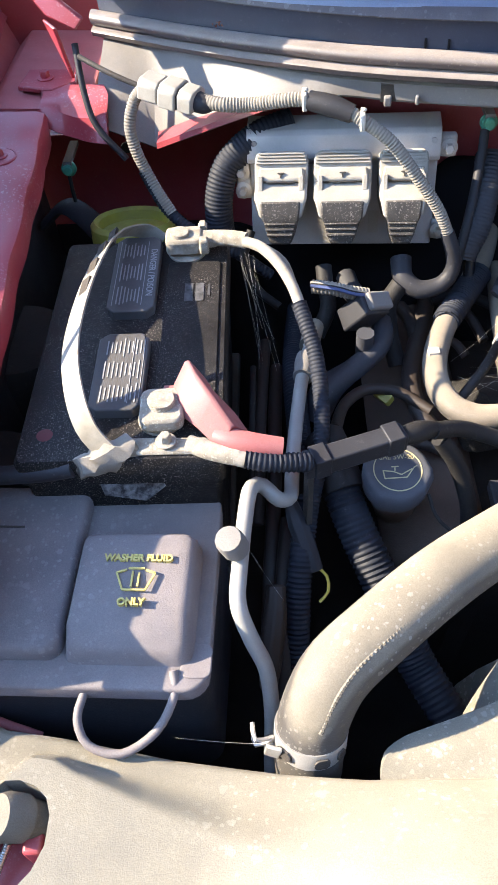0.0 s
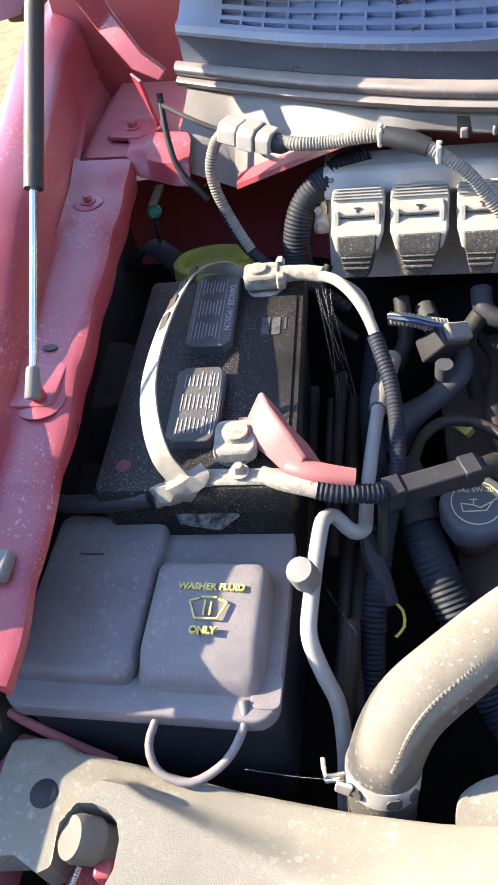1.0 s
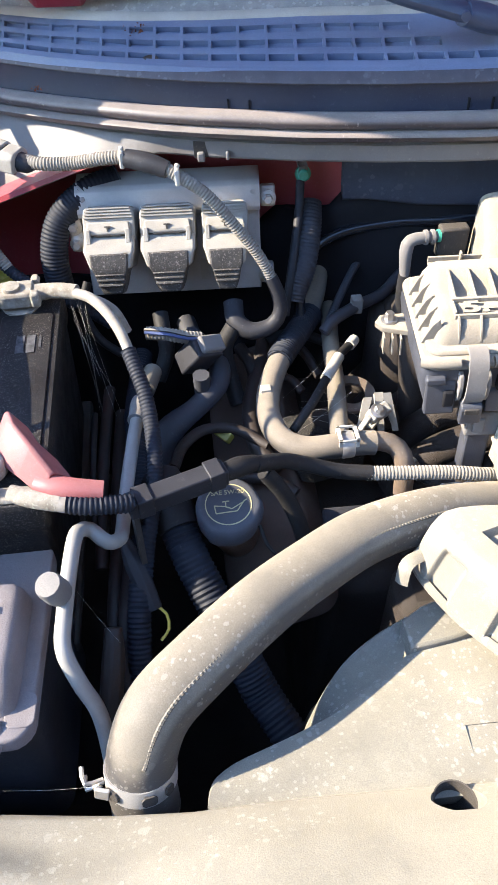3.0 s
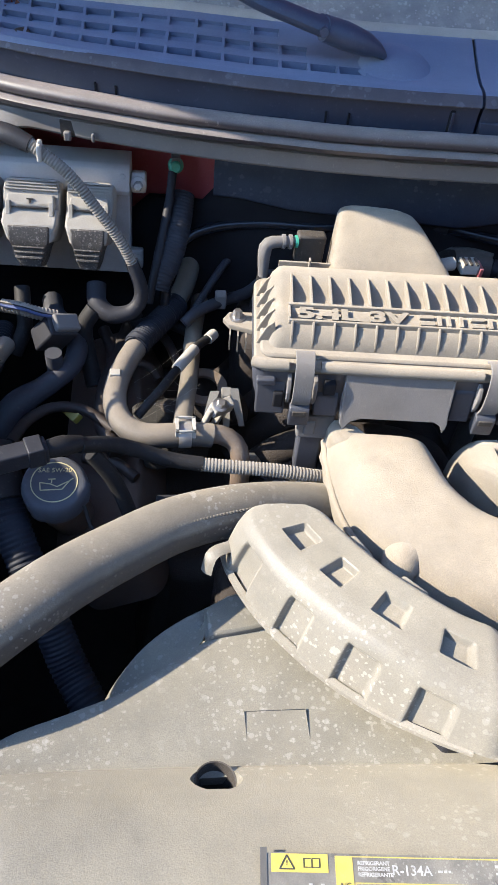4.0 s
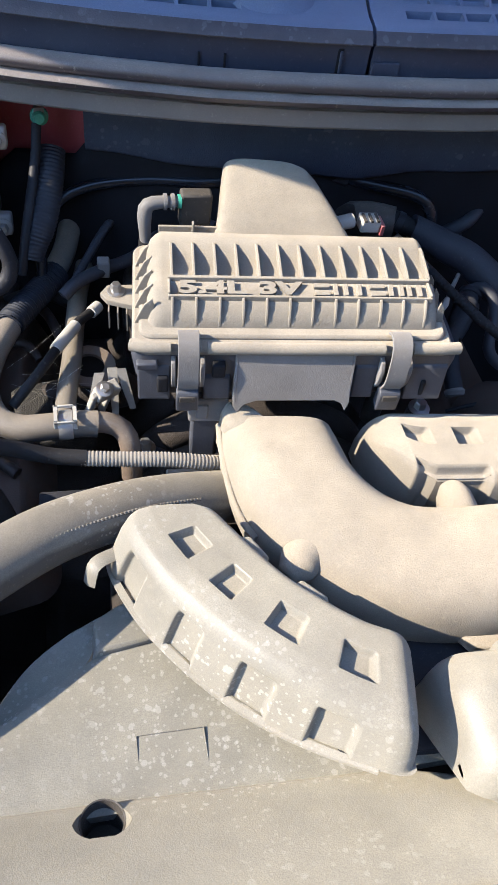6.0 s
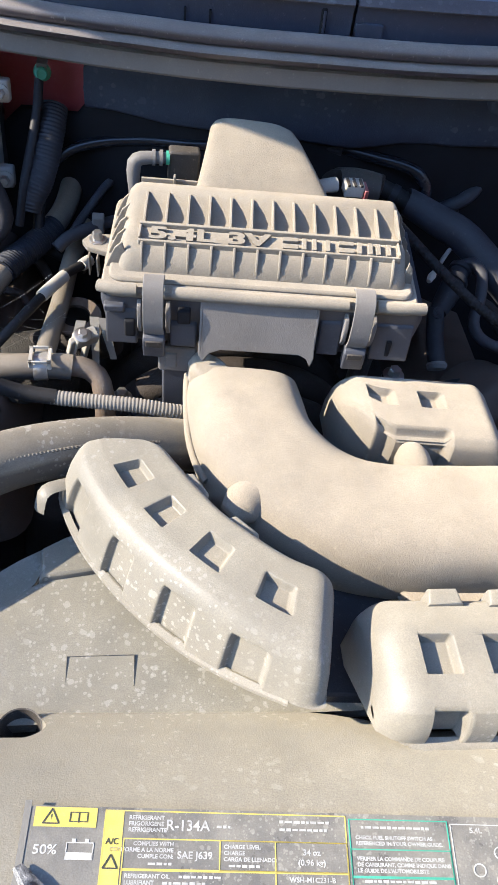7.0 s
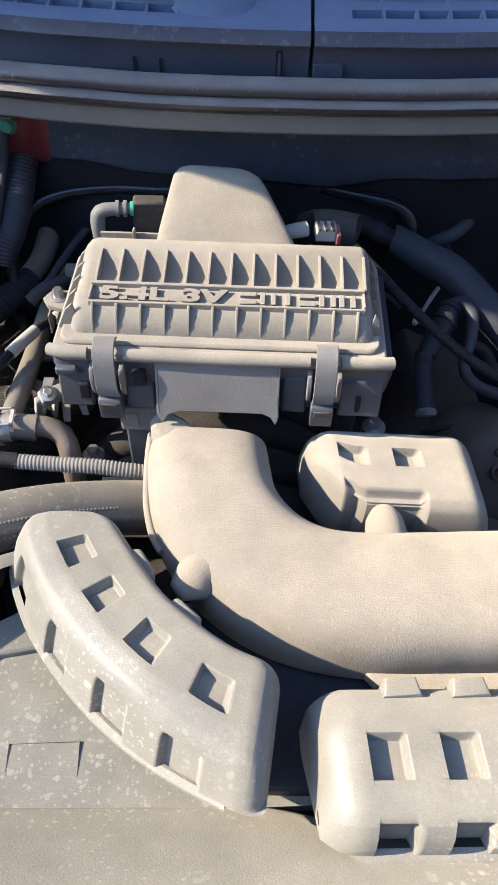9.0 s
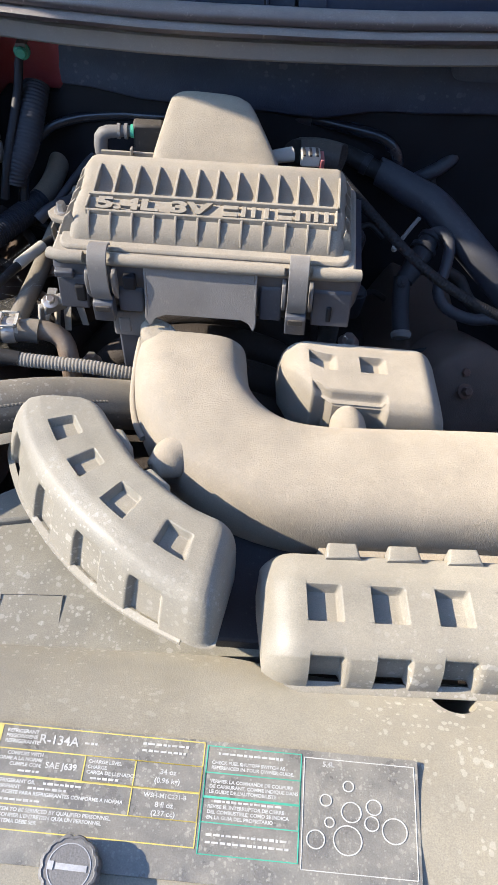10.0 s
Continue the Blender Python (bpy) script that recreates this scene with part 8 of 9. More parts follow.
def right_side():
    cable("hose", [(0.163, 0.893, 1.272), (0.194, 0.848, 1.260), (0.235, 0.803, 1.240), (0.279, 0.770, 1.218), (0.330, 0.753, 1.195), (0.367, 0.746, 1.180), (0.414, 0.739, 1.160), (0.50, 0.73, 1.11)], 0.0066, rubber, "long thin black hose crossing beside the engine", "hose", 0.0036, 0.0006)
    root = thing("heater_pipe", (0.30, 0.94, 1.15), "thick grey-black insulated hose running down beside the engine", "hose")
    bm = bmesh.new()
    tube(bm, [(0.238, 0.992, 1.215), (0.244, 0.989, 1.214), (0.278, 0.965, 1.207), (0.316, 0.940, 1.197), (0.363, 0.887, 1.170), (0.404, 0.858, 1.140), (0.451, 0.836, 1.10), (0.52, 0.80, 1.04)], [0.019, 0.0225, 0.0230, 0.0232, 0.0235, 0.0235], 20)
    part("insulated_hose", bm, rubber_grey, root, "dusty insulated sleeve", smooth=60)
    bm = bmesh.new()
    tube(bm, [(0.180, 1.022, 1.228), (0.207, 1.008, 1.222), (0.242, 0.990, 1.214)], 0.0125, 14)
    part("pipe_end", bm, rubber, root, smooth=60)
    bm = bmesh.new()
    tube(bm, [(0.216, 1.003, 1.220), (0.224, 0.999, 1.218)], 0.0145, 14, curve=False)
    part("band", bm, black_dusty, root, smooth=40)
    cable("pipe", [(0.060, 1.040, 1.262), (0.119, 1.031, 1.268), (0.176, 1.018, 1.264), (0.224, 1.007, 1.260), (0.249, 1.001, 1.250), (0.262, 0.996, 1.230), (0.262, 0.99, 1.19)], 0.0085, glossy_black, "glossy black pipe behind the duct", "pipe", seg=14)
    bm = bmesh.new()
    tube(bm, [(0.114, 1.032, 1.268), (0.140, 1.0265, 1.267)], 0.0105, 16, curve=False)
    whole("pipe_sleeve", bm, black_dusty, "short black sleeve on the glossy pipe", "sleeve", smooth=60)
    cable("pipe", [(-0.262, 0.985, 1.13), (-0.258, 1.015, 1.175), (-0.235, 1.050, 1.210), (-0.19, 1.062, 1.228), (-0.12, 1.055, 1.242), (-0.05, 1.04, 1.250), (0.06, 1.04, 1.26)], 0.0080, glossy_black, "glossy black pipe behind the air box", "pipe")
    cable("hose", [(0.18, 1.085, 1.24), (0.217, 1.096, 1.250), (0.257, 1.098, 1.245), (0.281, 1.063, 1.235), (0.310, 1.024, 1.215), (0.33, 1.0, 1.17)], 0.0062, rubber, "thin black hose under the firewall mat", "hose", group="rear hoses")
    cable("hose", [(0.48, 1.065, 1.238), (0.415, 1.059, 1.235), (0.364, 1.039, 1.228), (0.327, 1.008, 1.215), (0.295, 1.014, 1.19)], 0.0095, rubber_grey, "grey-black hose in the rear corner", "hose", group="rear hoses")
    cable("hose", [(0.48, 1.09, 1.242), (0.421, 1.094, 1.24), (0.371, 1.096, 1.235), (0.336, 1.080, 1.225), (0.322, 1.066, 1.205)], 0.0085, rubber, "black hose in the rear corner", "hose", group="rear hoses")
    cable("hose", [(0.308, 0.905, 1.178), (0.318, 0.899, 1.188), (0.327, 0.880, 1.185), (0.321, 0.848, 1.170), (0.311, 0.821, 1.150), (0.325, 0.805, 1.135), (0.357, 0.792, 1.130), (0.393, 0.794, 1.130), (0.46, 0.79, 1.12)], 0.0078, rubber_grey, "curled grey hose beside the valve", "hose")
    cable("hose", [(0.322, 0.845, 1.165), (0.345, 0.845, 1.150), (0.36, 0.83, 1.13), (0.40, 0.82, 1.10)], 0.0085, rubber, "black hose behind the curled hose", "hose")
    cable("wire", [(0.27, 0.79, 1.06), (0.30, 0.786, 1.075), (0.34, 0.79, 1.075), (0.38, 0.775, 1.07)], 0.0028, rubber, "thin black wire below the valve", "wire")
    for a, b in (((0.205, 0.925, 1.16), (0.25, 0.93, 1.15)), ((0.215, 0.86, 1.095), (0.258, 0.87, 1.09))):
        cable("wire", [a, ((a[0] + b[0]) / 2, a[1] + 0.012, a[2] + 0.006), b], 0.0040, rubber, "short black line between air box and valve", "wire")
    root = thing("vent_valve", (0.28, 0.83, 1.0), "dark vacuum valve with a pale tip and tube", "valve")
    bm = bmesh.new()
    tube(bm, [(0.312, 0.910, 1.174), (0.303, 0.896, 1.171), (0.293, 0.879, 1.163), (0.281, 0.862, 1.152), (0.271, 0.849, 1.143)], [0.011, 0.014, 0.0165, 0.0150, 0.0125], 14, curve=False)
    body = part("body", bm, black_dusty, root, smooth=30)
    for q, r in (((0.309, 0.905, 1.174), 0.0165), ((0.298, 0.888, 1.168), 0.0185)):
        bm = bmesh.new()
        tube(bm, [q, (q[0] - 0.004, q[1] - 0.006, q[2] - 0.0025)], r, 12, curve=False)
        part("collar", bm, black_dusty, body, bevel=0.001)
    bm = bmesh.new()
    tube(bm, [(0.268, 0.852, 1.146), (0.267, 0.835, 1.132), (0.267, 0.817, 1.118), (0.268, 0.788, 1.100)], 0.0118, 18)
    part("tube", bm, black_dusty, root)
    bm = bmesh.new()
    tube(bm, [(0.268, 0.792, 1.1025), (0.268, 0.7895, 1.101), (0.268, 0.786, 1.098), (0.268, 0.7852, 1.0975)], [0.0125, 0.0140, 0.0140, 0.0120], 20, curve=False)
    part("cap", bm, grey_plastic, root, "grey end cap")
    bolt(pose(0.266, 0.838, 1.150, 40), "clip_screw", root, black_dusty, 0.0045, 0.004)
    bm = bmesh.new()
    tube(bm, [(0.291, 0.923, 1.190), (0.278, 0.905, 1.188), (0.262, 0.882, 1.184)], 0.0030, 8)
    part("stem", bm, grey_plastic, root)
    bm = bmesh.new()
    tube(bm, [(0.262, 0.882, 1.184), (0.256, 0.874, 1.182), (0.250, 0.865, 1.180)], [0.003, 0.0055, 0.0032], 10)
    part("pale_tip", bm, white_plastic, root)
    for x, y, z in ((0.205, 0.893, 1.176), (0.213, 0.850, 1.116)):
        bm = bmesh.new()
        lathe(bm, [(0.0125, -0.05), (0.0125, 0.0), (0.0110, 0.003), (0.0085, 0.003), (0.0085, 0.009), (0.0060, 0.011), (0.0005, 0.011)], pose(x, y, z, 18), 12)
        whole("stud", bm, black_dusty, "dark stud with a dull top beside the air box", "stud", group="studs", smooth=40)
    root = thing("purge_valve", (0.13, 0.90, 1.20), "dark purge valve with white and red plugs", "valve")
    bm = bmesh.new()
    tube(bm, [(0.118, 0.937, 1.266), (0.123, 0.937, 1.266), (0.165, 0.930, 1.266), (0.170, 0.929, 1.266)], [0.022, 0.0245, 0.0245, 0.022], 20)
    body = part("body", bm, black_plastic, root, bevel=0.002)
    bm = bmesh.new()
    tube(bm, [(0.066, 0.897, 1.285), (0.086, 0.899, 1.287), (0.106, 0.904, 1.288)], [0.004, 0.0085, 0.009], 14)
    part("white_plug", bm, white_plastic, body)
    bm = bmesh.new()
    box(bm, 0.116, 0.140, 0.893, 0.913, 1.278, 1.294)
    part("plug_shell", bm, white_plastic, body, bevel=0.002)
    bm = bmesh.new()
    box(bm, 0.140, 0.145, 0.890, 0.912, 1.276, 1.290)
    part("red_lock", bm, red_cap, body, bevel=0.001)
    for k in range(3):
        bm = bmesh.new()
        box(bm, 0.118 + 0.008 * k, 0.121 + 0.008 * k, 0.8915, 0.908, 1.2935, 1.296)
        part("plug_slot", bm, black_plastic, body)
    root = thing("vacuum_elbow", (-0.12, 0.93, 1.20), "dusty pale vacuum elbow with a green ring", "elbow")
    bm = bmesh.new()
    tube(bm, [(-0.134, 0.940, 1.225), (-0.136, 0.945, 1.264), (-0.132, 0.947, 1.277), (-0.118, 0.948, 1.280), (-0.096, 0.949, 1.281)], [0.0062, 0.0075, 0.0090, 0.0078, 0.0065], 14)
    elbow = part("elbow", bm, grey_plastic, root, smooth=60)
    for x in (-0.112, -0.103):
        part("hose_barb", tube(bmesh.new(), [(x - 0.002, 0.9485, 1.2805), (x + 0.002, 0.9485, 1.2805)], 0.0095, 14, curve=False), grey_plastic, elbow)
    bm = bmesh.new()
    tube(bm, [(-0.097, 0.949, 1.281), (-0.093, 0.949, 1.281)], 0.0082, 14, curve=False)
    part("green_ring", bm, green_print, root)
    bm = bmesh.new()
    box(bm, -0.094, -0.056, 0.944, 0.962, 1.250, 1.292)
    part("black_box", bm, black_plastic, root, bevel=0.003)
    bm = bmesh.new()
    tube(bm, [(-0.134, 0.941, 1.232), (-0.133, 0.940, 1.19), (-0.12, 0.935, 1.12)], 0.0085, 12)
    part("down_pipe", bm, rubber, root)
    root = thing("alternator", (0.36, 0.70, 0.90), "brown-black round alternator casing with bolts", "alternator")
    m = pose(0.362, 0.715, 1.06, 62, 0, 8)
    bm = bmesh.new()
    lathe(bm, [(0.066, -0.10), (0.070, -0.04), (0.070, -0.006), (0.064, 0.003), (0.04, 0.006), (0.0005, 0.006)], m, 36)
    body = part("casing", bm, engine_brown, root, smooth=50)
    for p in ((0.346, 0.731, 1.092), (0.348, 0.709, 1.079)):
        bolt(pose(*p, 42, 0, 8), "casing_bolt", body, rust, 0.0062, 0.012)
    bm = bmesh.new()
    box(bm, -0.045, 0.060, -0.066, -0.062, -0.004, 0.010, m)
    part("casing_seam", bm, black_plastic, body, "dark seam across the casing", bevel=0.001)
    bm = bmesh.new()
    box(bm, -0.02, 0.03, -0.085, -0.045, -0.05, 0.0, m)
    part("bracket", bm, engine_brown, root, bevel=0.004)


def engine_front():
    """Brackets and small fittings in front of the engine, behind the radiator hose."""
    root = thing("bracket", (-0.16, 0.75, 1.0), "steel bracket with a bolt beside the intake tube", "bracket")
    bm = bmesh.new()
    slab(bm, [(-0.165, 0.765), (-0.15, 0.775), (-0.09, 0.735), (-0.085, 0.70), (-0.13, 0.73)], 1.048, 1.055)
    part("plate", bm, black_dusty, root, bevel=0.002)
    bolt(pose(-0.147, 0.760, 1.055), "bolt", root, steel, 0.008, 0.014)
    bm = bmesh.new()
    box(bm, -0.13, -0.11, 0.72, 0.74, 0.95, 1.05)
    part("leg", bm, black_plastic, root)
    root = thing("throttle_bracket", (-0.19, 0.80, 1.0), "pale dusty clip bracket beside the air box", "bracket")
    bm = bmesh.new()
    d = pose(-0.192, 0.79, 1.130, 20, 0, 30)
    box(bm, -0.014, 0.016, -0.008, 0.008, -0.010, 0.008, d)
    box(bm, -0.020, -0.012, -0.004, 0.004, -0.050, 0.004, d)
    box(bm, 0.002, 0.008, -0.006, 0.004, -0.060, 0.0, d)
    part("clip", bm, white_grey, root, bevel=0.002)
    bolt(d @ pose(-0.004, 0, 0.008), "bolt", root, steel, 0.006, 0.008)
    for x0, y0, x1, y1 in ((-0.198, 0.822, -0.214, 0.790), (-0.182, 0.830, -0.180, 0.795), (-0.172, 0.828, -0.158, 0.806)):
        bm = bmesh.new()
        rings(bm, [[(x0 - 0.006, y0, 1.128), (x0 + 0.006, y0, 1.128), (x0 + 0.006, y0 + 0.002, 1.122), (x0 - 0.006, y0 + 0.002, 1.122)], [(x1 - 0.004, y1, 1.078), (x1 + 0.004, y1, 1.078), (x1 + 0.004, y1 + 0.003, 1.076), (x1 - 0.004, y1 + 0.003, 1.076)]])
        part("leg", bm, white_grey, root)
    bm = bmesh.new()
    lathe(bm, [(0.033, 0), (0.033, 0.005), (0.019, 0.005), (0.019, 0)], pose(-0.208, 0.866, 1.092, 6), 24, None, True)
    whole("lifting_eye", bm, rust_pipe, "flat steel lifting eye on the engine", "bracket", smooth=40)
    bm = bmesh.new()
    tube(bm, [(-0.27, 0.86, 1.04), (-0.235, 0.85, 1.065), (-0.19, 0.84, 1.07), (-0.16, 0.83, 1.09)], [0.020, 0.018, 0.02, 0.022], 14)
    whole("intake_runner", bm, engine_dark, "dark intake runner below the air box", "intake runner", smooth=60)
    bm = bmesh.new()
    box(bm, -0.13, -0.085, 0.655, 0.70, 1.06, 1.09)
    box(bm, -0.118, -0.108, 0.65, 0.66, 1.085, 1.105)
    box(bm, -0.10, -0.09, 0.65, 0.66, 1.085, 1.10)
    whole("injector_plug", bm, white_grey, "pale dusty injector plug beside the tube", "connector", bevel=0.002)
    bm = bmesh.new()
    box(bm, -0.275, -0.215, 0.655, 0.70, 1.045, 1.062)
    whole("belt_bracket", bm, black_dusty, "black bracket plate behind the hose", "bracket", bevel=0.003)
    bm = bmesh.new()
    slab(bm, [(-0.33, 0.395), (-0.30, 0.40), (-0.295, 0.425), (-0.325, 0.42)], 1.0, 1.012)
    whole("oil_cooler_fitting", bm, steel, "small dirty metal fitting beside the shroud", "fitting", bevel=0.003)


def left_bay():
    # push pins
    for p in ((-0.822, 1.155, 1.222), (-0.251, 1.080, 1.309)):
        root = thing("push_pin", p, "green push pin holding a black strap", "fastener", group="push pins")
        m = pose(*p, 82)
        bm = bmesh.new()
        lathe(bm, [(0.011, -0.004), (0.011, 0.001), (0.008, 0.002), (0.008, 0.007), (0.006, 0.009), (0.0005, 0.009)], m, 16)
        part("head", bm, green_cap, root)
        bm = bmesh.new()
        box(bm, p[0] - 0.006, p[0] + 0.006, p[1] - 0.003, p[1] + 0.06, p[2] + 0.006, p[2] + 0.012)
        part("tab", bm, grey_plastic, root)
    cable("strap", [(-0.822, 1.150, 1.215), (-0.821, 1.146, 1.19), (-0.818, 1.14, 1.15)], 0.0028, rubber, "thin black strap below a push pin", "strap")
    bm = bmesh.new()
    lathe(bm, [(0.008, 0), (0.008, 0.003), (0.0005, 0.003)], pose(-0.735, 1.1705, 1.245, 90), 18)
    whole("grommet", bm, black_plastic, "round black hole plug in the firewall", "grommet")
    # red sheet joining fender and firewall, rolled over and wavy along its lower edge
    bm = bmesh.new()
    loops = []
    for k in range(15):
        f = k / 14
        x = -0.835 + 0.092 * f
        yt, yb = 1.165 - 0.020 * f, 1.122 - 0.028 * f - 0.004 * math.sin(f * 9.0)
        zt, zb = 1.326 + 0.006 * f, 1.300 - 0.014 * f + 0.004 * math.sin(f * 7.0 + 1.0)
        ym, zm = (yt + yb) / 2 - 0.006 + 0.004 * math.sin(f * 8.0), (zt + zb) / 2 + 0.008
        loops.append([(x - 0.01, yt + 0.03, zt), (x, yt, zt), (x, ym + 0.010, zm + 0.004), (x, ym - 0.008, zm), (x, yb, zb), (x, yb + 0.004, zb - 0.003), (x, ym + 0.004, zm - 0.008), (x - 0.01, yt + 0.03, zt - 0.008)])
    rings(bm, loops)
    whole("corner_panel", bm, red_paint, "pink-red sheet metal joining fender and firewall", "panel", smooth=50)
    bm = bmesh.new()
    rings(bm, [[(x, y, z), (x, y + 0.002, z + 0.007), (x, y + 0.030, z + 0.009), (x, y + 0.030, z)] for x, y, z in ((-0.680, 1.098, 1.278), (-0.60, 1.074, 1.316), (-0.522, 1.052, 1.351))])
    whole("firewall_flange", bm, red_paint, "narrow sunlit red flange on the firewall", "flange")
    # yellow cap behind the battery
    root = thing("yellow_cap", (-0.72, 1.08, 1.0), "bright yellow plastic fluid cap behind the battery", "cap")
    bm = bmesh.new()
    m = pose(-0.725, 1.080, 1.172, -14, 0, 0)
    lathe(bm, [(0.058, -0.03), (0.062, -0.015), (0.062, 0.006), (0.056, 0.012), (0.050, 0.008), (0.048, -0.005), (0.0005, -0.005)], m, 40)
    part("rim", bm, yellow_plastic, root)
    bm = bmesh.new()
    tube(bm, [(-0.725, 1.085, 1.14), (-0.725, 1.085, 0.95)], 0.045, 20, curve=False)
    part("neck", bm, black_plastic, root)
    # dark liner shapes left of the battery
    bm = bmesh.new()
    tube(bm, [(-0.88, 1.16, 1.13), (-0.84, 1.15, 1.165), (-0.80, 1.115, 1.165), (-0.765, 1.085, 1.14)], 0.018, 12, flat=0.4)
    whole("liner_edge", bm, black_dusty, "curved dark wheel-arch liner edge", "liner", smooth=60)
    bm = bmesh.new()
    lathe(bm, [(0.075, -0.15), (0.078, 0.0), (0.070, 0.014), (0.03, 0.018), (0.0005, 0.018)], pose(-0.875, 0.91, 1.10), 32)
    whole("canister", bm, black_plastic, "round black canister beside the battery", "canister", smooth=50)
    bm = bmesh.new()
    lathe(bm, [(0.05, -0.12), (0.052, 0.0), (0.045, 0.01), (0.0005, 0.01)], pose(-0.865, 0.72, 1.08), 28)
    whole("canister", bm, black_plastic, "small round black canister beside the battery", "canister", smooth=50)
    for y in (0.500, 0.468):
        bm = bmesh.new()
        tube(bm, [(-0.905, y, 1.14), (-0.87, y, 1.13), (-0.835, y, 1.12)], 0.009, 12)
        whole("hose_end", bm, rubber_grey, "grey hose end beside the washer tank", "hose", group="hose ends", smooth=60)
    bm = bmesh.new()
    box(bm, -0.79, -0.58, 0.58, 1.0, 0.98, 1.0)
    whole("battery_tray", bm, black_plastic, "black plastic battery tray", "tray", bevel=0.004)
    bm = bmesh.new()
    slab(bm, [(-0.030, -0.012), (0.012, -0.022), (0.033, -0.006), (0.026, 0.012), (-0.012, 0.020), (-0.034, 0.006)], 0, 0.0012, pose(-0.672, 0.612, 1.178, 68, 0, 4))
    whole("cable_tag", bm, torn_label, "torn black and silver tag under the clamp", "tag")
    cable("tube", [(-0.90, 0.45, 1.10), (-0.86, 0.43, 1.085), (-0.81, 0.415, 1.065), (-0.76, 0.405, 1.04)], 0.005, red_inner, "thin red hose in front of the washer tank", "hose")
    bm = bmesh.new()
    lathe(bm, [(0.013, -0.004), (0.013, 0.002), (0.010, 0.004), (0.0005, 0.004)], pose(-0.798, 0.351, 1.1035, 0), 18)
    whole("trim_screw", bm, black_dusty, "black cross-head trim screw in the cover", "screw")


def cover_label():
    """The film label on the radiator cover: frames and what can be read of its words."""
    root = thing("service_label", (0.0, 0.19, 1.208), "worn clear film label with yellow, green and white frames", "label")
    m = pose(-0.2005, 0.2465, 1.1990, 0.5, -1.2, -5.1) @ Matrix.Diagonal((0.884, 0.83, 1, 1))

    def at(x, y, z=0.0009):
        return m @ pose(x, -y, z)

    bm = bmesh.new()
    slab(bm, rounded(0.0, 0.434, -0.115, 0.0, 0.003), -0.0014, 0.0008, m)
    part("film", bm, label_film, root)

    def frame_bars(mat, name, rects, w=0.0009):
        b = bmesh.new()
        for x0, x1, y0, y1 in rects:
            for a, c, d, e in ((x0, x1, y0, y0 + w), (x0, x1, y1 - w, y1), (x0, x0 + w, y0, y1), (x1 - w, x1, y0, y1)):
                box(b, a, c, -e, -d, 0.0008, 0.0012, m)
        return part(name, b, mat, root)

    frame_bars(label_yellow, "yellow_frame", ((0.058, 0.250, 0.002, 0.090), (0.074, 0.250, 0.023, 0.046), (0.1485, 0.250, 0.023, 0.046), (0.192, 0.250, 0.023, 0.070), (0.074, 0.250, 0.046, 0.070)))
    bm = bmesh.new()
    box(bm, 0.004, 0.052, -0.016, -0.001, 0.0008, 0.0012, m)
    box(bm, 0.0585, 0.073, -0.088, -0.0025, 0.0008, 0.0011, m)
    part("yellow_field", bm, label_yellow, root, "faded yellow warning fields")
    frame_bars(green_print, "green_frame", ((0.252, 0.334, 0.004, 0.094), (0.252, 0.334, 0.027, 0.048), (0.252, 0.334, 0.048, 0.069)))
    frame_bars(label_white, "white_frame", ((0.336, 0.431, 0.006, 0.098),), 0.0007)
    # dark signs on the yellow
    bm = bmesh.new()
    for x, y, s in ((0.017, 0.0085, 0.0062), (0.0655, 0.041, 0.0055)):
        for (ax, ay), (bx, by) in (((-1, 0.8), (1, 0.8)), ((1, 0.8), (0, -1)), ((0, -1), (-1, 0.8))):
            d = Vector(((bx - ax) * s, -(by - ay) * s, 0))
            box(bm, 0, d.length, -0.0005, 0.0005, 0, 0.0004, at(x + ax * s, y + ay * s, 0.0012) @ pose(0, 0, 0, 0, 0, math.degrees(math.atan2(d.y, d.x))))
    words(bm, "A/C", 0.0068, at(0.0655, 0.026, 0.0013), 0.0002, 'CENTER', 0.9)
    words(bm, "!", 0.0062, at(0.017, 0.0088, 0.0013), 0.0002)
    for x0, x1, y0, y1 in ((0.031, 0.0375, 0.0045, 0.0052), (0.0385, 0.045, 0.0045, 0.0052), (0.031, 0.0317, 0.0045, 0.012), (0.0443, 0.045, 0.0045, 0.012), (0.0377, 0.0384, 0.005, 0.0126), (0.031, 0.0375, 0.0115, 0.0122), (0.0385, 0.045, 0.0115, 0.0122)):
        box(bm, x0, x1, -y1, -y0, 0.0011, 0.0016, m)
    tagged(part("dark_signs", bm, dark_print, root, "dark warning signs"), kind="stuff")
    bm = bmesh.new()

    def say(text, size, x, y, width=0.0, align='LEFT'):
        words(bm, text, size, at(x, y), 0.0002, align, 1.0, 0.00012, width)

    say("R-134A", 0.0115, 0.106, 0.013, 0.034)
    say("SAE J639", 0.0075, 0.116, 0.035, 0.027)
    say("34 oz", 0.0062, 0.221, 0.031, 0.0, 'CENTER')
    say("(0.96 kg)", 0.0062, 0.221, 0.0385, 0.0, 'CENTER')
    say("8 fl oz", 0.0062, 0.221, 0.0585, 0.0, 'CENTER')
    say("(237 cc)", 0.0062, 0.221, 0.0655, 0.0, 'CENTER')
    say("WSH-M1C231-B", 0.0052, 0.221, 0.0512, 0.0, 'CENTER')
    say("50%", 0.0098, 0.006, 0.033, 0.018)
    say("5.4L", 0.006, 0.352, 0.011)
    for k, text in enumerate(("REFRIGERANT", "FRIGORIGENE", "REFRIGERANTE")):
        say(text, 0.0044, 0.077, 0.0075 + 0.0046 * k)
